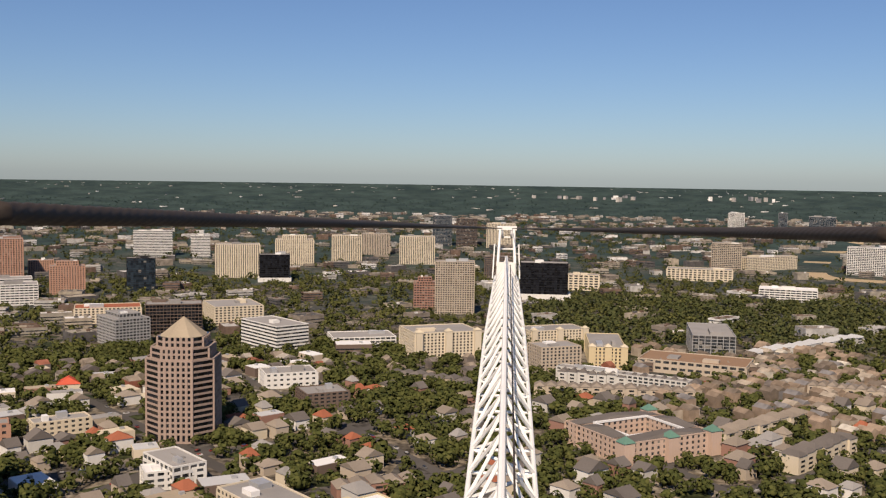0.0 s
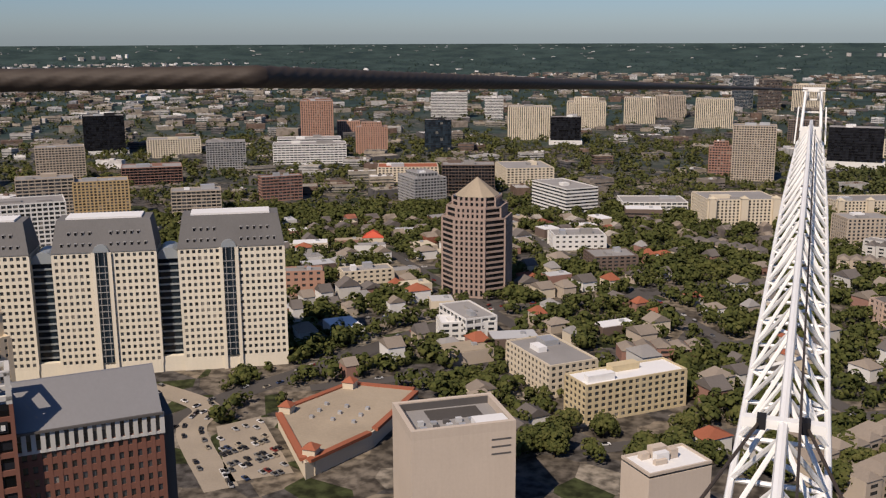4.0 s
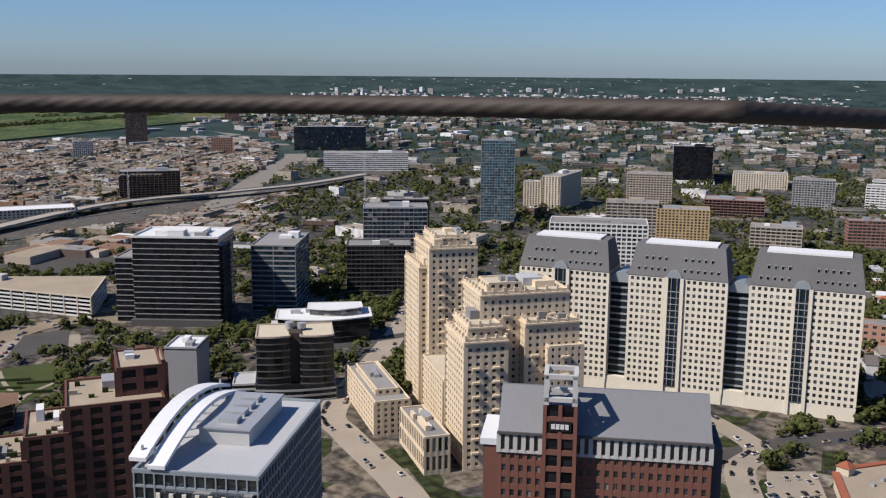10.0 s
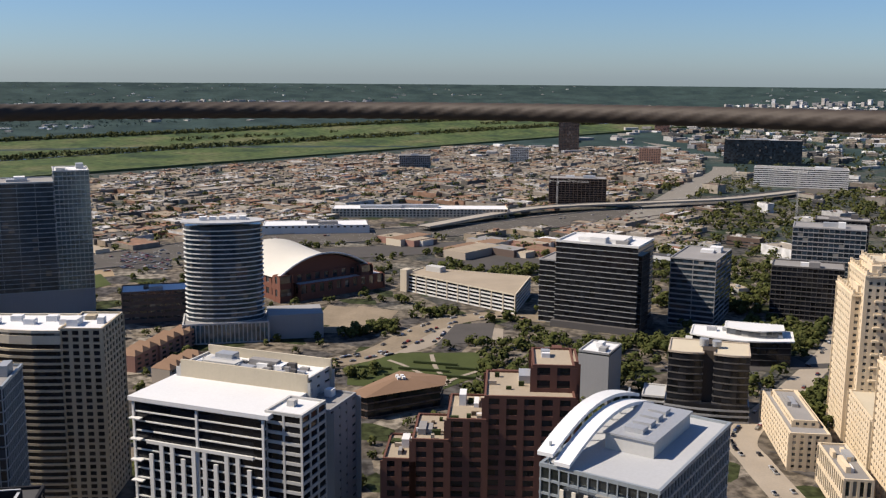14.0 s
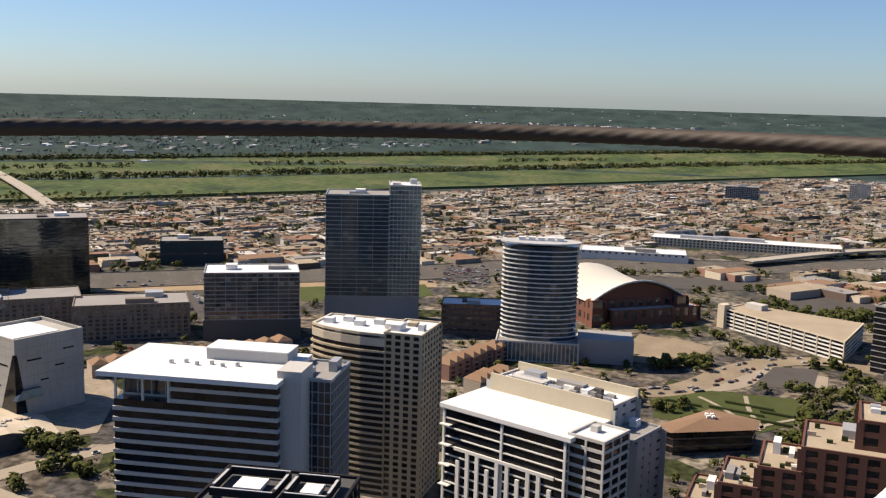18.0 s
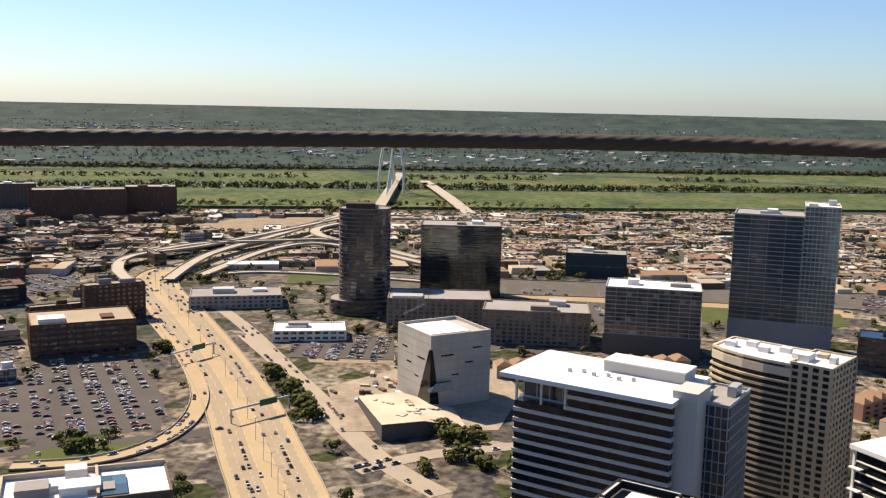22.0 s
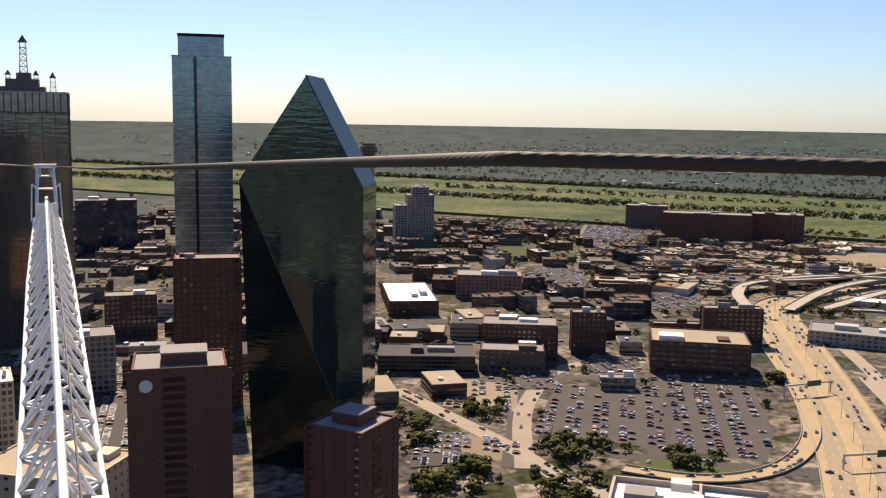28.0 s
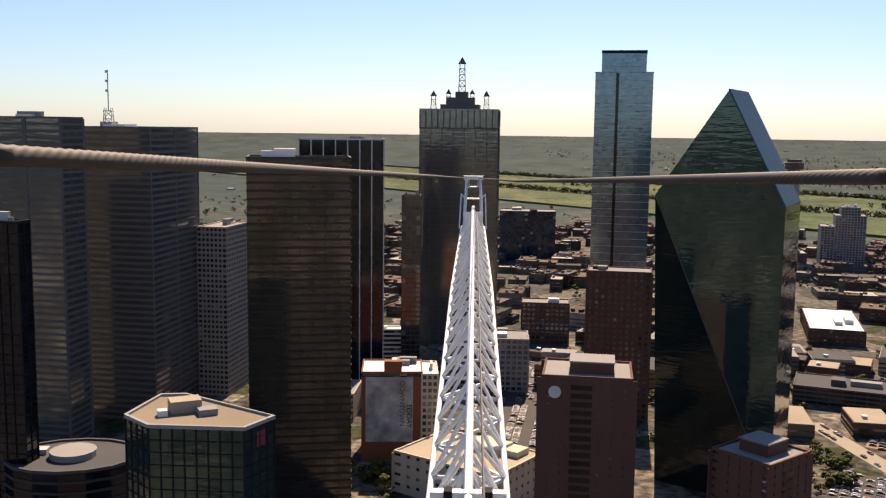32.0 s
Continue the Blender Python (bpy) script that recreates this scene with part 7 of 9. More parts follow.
# streets
road("avenue", "broad grey avenue between shops and trees", [(-268.0, 378.5), (-257.7, 439.8), (-226.7, 510.4), (-190.7, 595.6), (-158.0, 668.7)], 16, "asphalt", 0.126)
road("avenue", "city avenue beside the limestone row", [(-204.8, 345.0), (-250.5, 396.8), (-261.0, 428.3), (-306.3, 446.9)], 15, "paving", 0.152)
road("avenue", "pale avenue past the stepped towers", [(-265.8, 227.1), (-330.1, 255.9), (-406.7, 275.6), (-444.8, 290.8), (-502.4, 359.4), (-578.4, 445.9), (-664.4, 525.3)], 17, "paving", 0.158)
road("avenue", "pale street past the museum", [(-408.8, -203.8), (-441.6, -262.7), (-527.4, -365.9), (-622.1, -490.1)], 14, "paving", 0.164)
road("avenue", "street below the museum plinth", [(-414.7, -256.4), (-450.4, -237.6), (-484.3, -206.8), (-501.3, -186.5)], 12, "paving", 0.190)
road("avenue", "plaza street before the round hotel", [(-643.5, -37.5), (-646.3, 22.6), (-631.8, 86.5), (-657.6, 161.1), (-706.0, 194.3)], 15, "paving", 0.186)
road("avenue", "street between parking lots and old warehouses", [(-282.3, -436.1), (-345.3, -535.6), (-430.0, -612.2), (-498.4, -601.1)], 12, "paving", 0.192)
road("avenue", "curving tree-lined street near the lots", [(-283.8, -608.7), (-287.1, -562.3), (-293.4, -472.1), (-292.2, -412.6), (-303.9, -379.4)], 13, "paving", 0.198)
for i, (a, b) in enumerate((((-420, 640), (60, 1000)), ((-300, 560), (200, 930)), ((-220, 470), (330, 860)), ((-60, 430), (420, 760)), ((-340, 860), (-60, 520)), ((-200, 930), (90, 470)), ((-40, 1000), (230, 480)), ((120, 960), (380, 560)))):
    road("side_street", "narrow grey street under the trees", [a, ((a[0] + b[0]) / 2 + 8, (a[1] + b[1]) / 2 - 6), b], 10, "asphalt", 0.112 + len(scene.objects) % 19 * 0.004, 6)

for az0, d0, az1, d1 in ((45, 560, 62, 900), (52, 480, 47, 980), (62, 640, 45, 760), (40, 900, 66, 1010), (96, 560, 112, 760), (104, 900, 118, 700), (128, 560, 150, 560), (134, 760, 150, 700), (140, 470, 137, 900), (148, 520, 146, 950), (152, 820, 130, 900), (155, 900, 128, 1030)):
    p, q = spot(az0, d0)[:2], spot(az1, d1)[:2]
    road("side_street", "narrow grey city street with kerbside trees", [p, ((p[0] + q[0]) / 2 + 5, (p[1] + q[1]) / 2 - 5), q], 11, "asphalt", 0.112 + len(scene.objects) % 19 * 0.004, 6)
# open ground
patch("parking_lot", "large asphalt car park filled with cars", "asphalt", [(-319.9, -488.4), (-412.0, -386.5), (-456.7, -424.4), (-529.0, -516.2), (-478.5, -572.9), (-440.9, -528.4), (-396.0, -573.1)])
patch("parking_lot", "sandy car park with rows of cars", "dust_lot", [(-579.4, -399.0), (-608.6, -342.7), (-674.8, -384.6), (-642.7, -457.1)])
patch("parking_lot", "downtown asphalt car park full of cars", "asphalt", [(-41.7, -589.6), (-95.8, -559.0), (-134.0, -764.0), (-96.1, -752.9)])
patch("parking_lot", "sunlit car park beside brick buildings", "dust_lot", [(-240.9, -482.9), (-282.8, -447.4), (-303.3, -473.5), (-263.5, -520.3)])
patch("parking_lot", "small car park near the apartments", "asphalt", [(-798.6, -319.8), (-820.5, -252.9), (-901.4, -284.0), (-885.0, -345.7)])
patch("parking_lot", "car park beside the tan shops", "paving", [(-205.7, 351.4), (-182.1, 368.8), (-227.1, 424.9), (-242.0, 406.1)])
patch("parking_lot", "pale car park at the warehouse row", "dust_lot", [(-295.4, -559.5), (-333.8, -527.7), (-370.5, -585.4), (-333.9, -615.2)])
patch("parking_lot", "car park before the brown blocks", "dust_lot", [(-907.9, -1298.3), (-1039.5, -1232.5), (-1151.9, -1357.7), (-1053.7, -1458.0)])
patch("lawn", "clipped green park lawn with pale paths", "lawn", [(-582.7, 98.1), (-556.5, 150.0), (-582.5, 185.5), (-632.8, 200.3), (-644.8, 145.8), (-622.2, 106.4)])
patch("dirt_lot", "bare sandy lot", "dust_lot", [(-735.6, 93.5), (-728.5, 155.2), (-771.9, 162.7), (-799.4, 119.7)])
patch("dirt_lot", "bare grey concrete lot", "paving", [(-672.6, 152.4), (-660.4, 227.2), (-691.1, 237.9), (-713.9, 192.1)])
patch("dirt_lot", "wide sandy lot beside the freeway bend", "dust_lot", [(-1034.0, -967.9), (-1254.2, -822.0), (-1380.7, -882.6), (-1232.8, -993.7)])
patch("dirt_lot", "bare sandy lot with weedy edges", "dust_lot", [(-711.6, 98.4), (-699.6, 139.6), (-765.5, 172.3), (-792.4, 145.0)])
patch("parking_lot", "empty grey concrete lot by the park", "asphalt", [(-658.5, 175.9), (-658.1, 217.3), (-710.4, 237.4), (-713.0, 205.6)])
road("avenue", "wide tan street between hotel and park", [(-669.6, 22.4), (-636.2, 70.4), (-644.1, 123.9), (-709.7, 184.4), (-734.3, 240.7), (-709.7, 281.5)], 22, "dust_lot", 0.224)
patch("parking_lot", "empty dark asphalt lot behind the arena", "asphalt", [(-1000, 70), (-1070, 75), (-1085, 330), (-1020, 330)])
patch("parking_lot", "dark asphalt lot beside the garage", "asphalt", [(-900, 300), (-985, 250), (-1000, 330), (-930, 400)])
patch("lawn", "green verge inside the ramp loop", "lawn", [(-338.5, -412.7), (-372.2, -374.5), (-402.7, -369.1), (-376.5, -396.4), (-354.0, -421.9)])
patch("lawn", "small green park under trees", "lawn", [(-145.2, 645.6), (-126.1, 651.6), (-113.0, 678.4), (-133.3, 685.0)])
patch("lawn", "green field behind the glass tower", "lawn", [(-876.0, -179.7), (-883.8, -154.5), (-950.9, -166.6), (-942.2, -193.6)])
patch("lawn", "green field behind the glass tower", "lawn", [(-907.0, -80.1), (-926.8, -60.2), (-981.1, -72.9), (-970.7, -86.2)])
patch("construction_ground", "churned sandy building ground round the museum", "site_ground", [(-462.2, -296.0), (-510.6, -218.1), (-589.1, -235.5), (-635.5, -271.7), (-595.6, -335.4), (-532.3, -352.6)], 0.06)
for p in ([(-628.6, 134.6), (-610.5, 143.1), (-564.7, 157.6)], [(-634.6, 166.2), (-601.6, 160.9), (-569.3, 160.7)], [(-589.4, 185.1), (-576.2, 164.5), (-557.3, 148.5)]):
    road("park_path", "pale path across the lawn", p, 3.0, "paving", 0.52, 4)


def park_hedge(x, y, turn, length):
    ob = block("hedge", "planting", None, 0, 0, 0, 1, 1, 1)
    tagged(ob, "low clipped dark green hedge on the park lawn", "hedge", "park hedges")
    ob.matrix_world = pose(x, y, 0.5, 0, 0, turn) @ Matrix.Diagonal((length, 2.0, 1.3, 1))


for i, (x, y, length) in enumerate(((-575, 128, 30), (-588, 140, 34), (-600, 152, 34), (-612, 163, 30), (-596, 178, 24), (-580, 168, 26), (-612, 122, 22))):
    park_hedge(x, y, 62, length)


def floodplain():
    """The grassy river plain between its levees, laid as a long strip."""
    bm = bmesh.new()
    n = Vector((*BELT, 0))
    t = Vector((-BELT[1], BELT[0], 0))
    rows = []
    for u in range(1740, 2760, 60):
        row = []
        for s in range(-4600, 4601, 100):
            q = n * u + t * s
            d = q.length
            k = squeeze(d) / d
            row.append(bm.verts.new((q.x * k, q.y * k, EYE_Z * (1 - k) + 0.8)))
        rows.append(row)
    for a, b in zip(rows, rows[1:]):
        for i in range(len(a) - 1):
            bm.faces.new((a[i], a[i + 1], b[i + 1], b[i])).smooth = True
    me = finish(bm, "meadow", "meadow")
    if me.polygons[0].normal.z < 0:
        me.flip_normals()
    tagged(new("meadow", me), "broad green river floodplain between levees", "meadow", kind="structure")
    for u, w, mat in ((1735, 14, "levee"), (2745, 14, "levee"), (2150, 26, "river")):
        line = []
        for s in range(-4400, 4401, 200):
            q = n * (u + 40 * math.sin(s / 500.0) * (mat == "river")) + t * s
            k = squeeze(q.length) / q.length
            line.append((q.x * k, q.y * k, 1.2 if mat == "river" else 5))
        road("levee" if mat == "levee" else "river", "long grass levee bank" if mat == "levee" else "narrow dull green river", line, w, mat, 0.0, 2, deck=6 if mat == "levee" else 0, keep=False)


floodplain()


def at_real(t_az, d, z=0.0):
    x, y, g, k = spot(t_az, d)
    return x, y, g + z * k, k


def arch_bridge():
    az0, d0 = 119.82, 2050.0
    x, y, g, k = at_real(az0, d0)
    root = thing("arch_bridge", "white steel arch bridge with fanned cables over green plain", "bridge", pose(x, y, g, 0, 0, az0 - 3))
    bm = bmesh.new()
    pts = [(math.sin(i * math.pi / 24 - math.pi / 2) * 26, 0, 122 * math.cos(i * math.pi / 24 - math.pi / 2) ** 0.8) for i in range(25)]
    for a, b in zip(pts, pts[1:]):
        strut(bm, a, b, 2.6, 8)
    part("arch", bm, "white", root)
    for sd in (-1, 1):
        for i in range(14):
            bm = bmesh.new()
            strut(bm, (0, 0, 120 - i * 3.0), (0, sd * (20 + i * 13), 14), 0.5, 4)
            part("cable", bm, "white", root)
    bm = bmesh.new()
    box(bm, -10, 10, -420, 420, 11, 13)
    part("deck", bm, "concrete", root)
    for yy in range(-400, 401, 80):
        block("bridge_pier", "concrete", root, 0, yy, 0, 20, 3, 11)


arch_bridge()
road("plain_bridge", "long pale road bridge across the floodplain", [(*(-1445.0, -672.2), 6), (*(-1694.2, -842.4), 9), (*(-2025.4, -1072.9), 9)], 22, "concrete", 0.0, 6, deck=2.0, keep=False)

EXTRA_LOTS = [
    ([(-613.2, -941.4), (-665.2, -907.5), (-738.1, -1014.3), (-696.2, -1062.0)], 60), ([(-625.1, -763.3), (-691.0, -744.5), (-759.2, -828.5), (-702.4, -852.2)], 75),
    ([(-894.8, -1246.8), (-1032.6, -1209.9), (-1143.8, -1364.5), (-1043.1, -1429.4)], 40), ([(-435.0, -589.5), (-475.0, -577.0), (-506.3, -618.0), (-470.1, -634.1)], 76),
    ([(-356.5, -575.6), (-389.5, -560.6), (-424.0, -614.9), (-387.3, -622.0)], 76), ([(-582.2, -418.7), (-615.6, -348.9), (-676.2, -383.2), (-640.0, -457.2)], 25),
    ([(-1004.0, -55.0), (-987.8, -7.6), (-1081.8, -10.0), (-1098.3, -59.0)], 35), ([(-444.5, 536.4), (-417.1, 553.8), (-438.2, 578.5), (-463.2, 562.5)], 41),
    ([(-104.6, -723.9), (-110.0, -631.1), (-138.2, -792.3), (-123.0, -817.0)], 76), ([(-224.9, -463.5), (-254.7, -456.3), (-278.6, -507.7), (-252.3, -514.1)], 60)]
for pts in ([(-813.7, -590.2), (-873.5, -560.2), (-920.0, -598.8), (-878.5, -629.7)], [(-682.8, -1144.7), (-751.4, -1135.4), (-805.6, -1230.5), (-753.3, -1250.4)], [(-726.6, -882.1), (-774.9, -874.6), (-816.1, -929.1), (-781.3, -938.6)], [(-997.3, -638.3), (-1045.3, -583.7), (-1113.3, -626.6), (-1063.5, -673.2)]):
    patch("lawn", "rough green verge between the freeway ramps", "lawn", pts)
for pts, turn in EXTRA_LOTS:
    patch("parking_lot", "worn grey car park between brick buildings", "asphalt", pts, 0.1)
patch("dirt_lot", "terraced bare tan earth beside the interchange", "dust_lot", [(-1029.5, -962.6), (-1148.1, -850.2), (-1298.6, -855.7), (-1348.9, -888.8), (-1278.2, -946.0), (-1122.1, -1017.2)], 0.3)
for lab, pts in (("curving concrete flyover on columns", [(*(-760.5, -698.5), 4), (*(-852.6, -743.9), 6), (*(-929.5, -766.5), 8), (*(-1095.2, -793.1), 9), (*(-1313.2, -845.7), 9)]),
                 ("raised concrete ramp crossing the interchange", [(*(-800.0, -689.8), 3), (*(-954.7, -720.6), 8), (*(-1028.7, -696.5), 10), (*(-1016.9, -607.1), 8), (*(-986.1, -519.1), 6)]),
                 ("low concrete connector road", [(*(-807.6, -696.3), 1), (*(-860.8, -660.4), 1), (*(-893.7, -576.2), 1), (*(-910.6, -479.3), 1)]),
                 ("looping concrete ramp", [(*(-1070.3, -680.4), 9), (*(-1088.2, -730.5), 10), (*(-1143.3, -776.5), 10), (*(-1226.6, -790.1), 9)])):
    ramp_root, ramp_line = road("flyover_ramp", lab, pts, 13, "concrete", 0.1, 6, deck=1.5, walls=1.0)
    for p in ramp_line[2::4]:
        if p.z > 2:
            bm = bmesh.new()
            strut(bm, (p.x, p.y, lift(p.x, p.y)), (p.x, p.y, lift(p.x, p.y) + p.z - 1.2), 1.1, 8)
            part("column", bm, "concrete", ramp_root)


def lamp_post(x, y, turn):
    root = thing("street_lamp", "tall grey freeway lamp post with twin arms", "lamp", pose(x, y, 0.2, 0, 0, turn), group="freeway lamps")
    bm = bmesh.new()
    strut(bm, (0, 0, 0), (0, 0, 13), 0.16, 6)
    part("pole", bm, "unit_metal", root)
    bm = bmesh.new()
    strut(bm, (0, -2.2, 13.3), (0, 0, 12.8), 0.08, 5)
    strut(bm, (0, 2.2, 13.3), (0, 0, 12.8), 0.08, 5)
    part("arm", bm, "unit_metal", root)


for i in range(3, len(freeway_line) - 12, 3):
    d = freeway_line[i + 1] - freeway_line[i - 1]
    lamp_post(freeway_line[i].x, freeway_line[i].y, math.degrees(math.atan2(d.y, d.x)))


srng = random.Random(21)
SITE = (-543.4, -322.5)
CLUTTER = [block("building_material_pile", ("brown", "pale", "tan", "slate", "white", "roof_rust")[i % 6], None, 0, 0, 0, 1, 1, 1) for i in range(22)]
for ob in CLUTTER:
    tagged(ob, "low stack of building material on sandy ground", "stack", "building site stacks")
    ob.matrix_world = pose(SITE[0] + srng.uniform(-36, 30), SITE[1] + srng.uniform(-22, 26), 0.4, 0, 0, srng.choice((25, 60, 115))) @ Matrix.Diagonal((srng.uniform(3, 9), srng.uniform(2.2, 3.5), srng.uniform(1.0, 2.8), 1))


# cars
def car_mesh():
    bm = bmesh.new()
    prism(bm, [(-2.3, -0.9), (2.3, -0.9), (2.3, 0.9), (-2.3, 0.9)], 0.3, 0.95, [(-2.25, -0.85), (2.2, -0.85), (2.2, 0.85), (-2.25, 0.85)])
    return bm


def cabin_mesh():
    bm = bmesh.new()
    prism(bm, [(-1.7, -0.8), (1.0, -0.8), (1.0, 0.8), (-1.7, 0.8)], 0.95, 1.5, [(-1.2, -0.65), (0.4, -0.65), (0.4, 0.65), (-1.2, 0.65)])
    return bm


car_cols = dict(white=(0.72, 0.72, 0.72), silver=(0.42, 0.43, 0.44), black=(0.03, 0.03, 0.035), dark_red=(0.22, 0.03, 0.025), grey=(0.16, 0.165, 0.17), blue=(0.03, 0.06, 0.15), beige=(0.42, 0.37, 0.29))
CAR = []
for nm, col in car_cols.items():
    plain("paint_" + nm, col, 0.35, 0.0, vary=0.05)
    CAR.append((nm, finish(car_mesh(), "car", "paint_" + nm)))
CABIN = finish(cabin_mesh(), "cabin", "glass_black")


def wheel_mesh():
    bm = bmesh.new()
    for x in (-1.4, 1.4):
        for y in (-0.8, 0.8):
            strut(bm, (x, y - 0.1, 0.33), (x, y + 0.1, 0.33), 0.33, 8)
    return finish(bm, "wheels", "blk")


WHEELS = wheel_mesh()
car_spots = []
crng = random.Random(11)


def fill_lot(pts, turn, gap=2.9, aisle=17.0, fill=0.7, margin=2.0):
    c, s = math.cos(radians(turn)), math.sin(radians(turn))
    us, vs = [x * c + y * s for x, y in pts], [-x * s + y * c for x, y in pts]
    v, side = min(vs) + 4, 0
    while v < max(vs) - 3:
        u = min(us) + 2
        while u < max(us) - 2:
            x, y = u * c - v * s, u * s + v * c
            if crng.random() < fill * (1.0 + 1.5 * noise.noise((x / 26.0, y / 26.0, 5.0))) and inside(x, y, pts):
                car_spots.append((x, y, turn + 90 + crng.uniform(-2, 2), 0.1))
            u += gap
        side = 1 - side
        v += 5.4 if side else aisle - 5.4


for i, pts in enumerate(PATCHES[:8]):
    fill_lot(pts, (52, 25, 77, 60, 25, 60, 60, 50)[i], fill=(0.4, 0.5, 0.65, 0.5, 0.6, 0.5, 0.6, 0.6)[i])
for pts, turn in EXTRA_LOTS:
    fill_lot(pts, turn, fill=0.55)
for i in range(0, len(freeway_line) - 1):
    a, b = freeway_line[i], freeway_line[i + 1]
    d = (b - a)
    nrm = Vector((-d.y, d.x, 0)).normalized()
    for lane in (-17, -13, -9, -5, 5, 9, 13, 17):
        for f in (0.0, 0.5):
            if crng.random() < 0.09:
                p = a.lerp(b, f + crng.uniform(-0.2, 0.2)) + nrm * lane
                car_spots.append((p.x, p.y, math.degrees(math.atan2(d.y, d.x)) + (180 if lane > 0 else 0), 0.25))
for i in range(900):
    x0, y0, x1, y1, hw = CLEAR[crng.randrange(len(CLEAR))]
    f, sd = crng.random(), crng.choice((-1, 1))
    d = Vector((x1 - x0, y1 - y0, 0))
    nrm = Vector((-d.y, d.x, 0)).normalized()
    p = Vector((x0, y0, 0)).lerp(Vector((x1, y1, 0)), f) + nrm * sd * min(hw * 0.5, 14)
    if p.length < 1500 and hw > 4:
        car_spots.append((p.x, p.y, math.degrees(math.atan2(d.y, d.x)), 0.2))
car_spots.sort(key=lambda q: math.hypot(q[0], q[1]))
for i, (x, y, a, z) in enumerate(car_spots[:200]):
    nm, me = CAR[crng.choices(range(7), (4, 4, 6, 1, 4, 1, 2))[0]]
    ob = tagged(new("car", me), nm.replace("_", " ") + " car with dark windows on sunlit paving", "car", "cars in lots and on roads")
    ob.matrix_world = pose(x, y, z, 0, 0, a)
    part("cabin", CABIN, "", ob)
    tagged(part("wheel_set", WHEELS, "", ob), kind="stuff")
rest = []
for x, y, a, z in car_spots[200:]:
    rest.append((x, y, z + lift(x, y) + 0.2, radians(a), 4.5, 1.8, 0.75, 0))
    rest.append((x - 0.3 * math.cos(radians(a)), y - 0.3 * math.sin(radians(a)), z + lift(x, y) + 0.95, radians(a), 2.3, 1.5, 0.5, 0))
FAR_CARS = rest


# ---- fill: houses, sheds, trees ----
rng = np.random.default_rng(7)


def belt(x, y):
    return x * BELT[0] + y * BELT[1]


FOOT = []
for ob in list(scene.objects):
    if ob.parent is None and ob.get("category") and ob.name.split(".")[0] != "ground" and ob.name != "tower_crane":
        r = 0.0
        for c in ob.children:
            if c.data and c.name.startswith(("glass_core", "roof", "body")):
                r = max(r, max(abs(v[0]) for v in c.bound_box) * 1.05, max(abs(v[1]) for v in c.bound_box) * 1.05)
        FOOT.append((ob.location.x, ob.location.y, r * 0.9 + 6))
FOOT_A = np.array(FOOT)


CA = np.array(CLEAR)
CD = CA[:, 2:4] - CA[:, 0:2]


def free(x, y, extra=0.0):
    if (np.hypot(FOOT_A[:, 0] - x, FOOT_A[:, 1] - y) < FOOT_A[:, 2] + extra).any():
        return False
    f = np.clip(((x - CA[:, 0]) * CD[:, 0] + (y - CA[:, 1]) * CD[:, 1]) / (CD ** 2).sum(1), 0, 1)
    if (np.hypot(x - CA[:, 0] - f * CD[:, 0], y - CA[:, 1] - f * CD[:, 1]) < CA[:, 4] + extra).any():
        return False
    return not any(inside(x, y, p) for p in PATCHES)


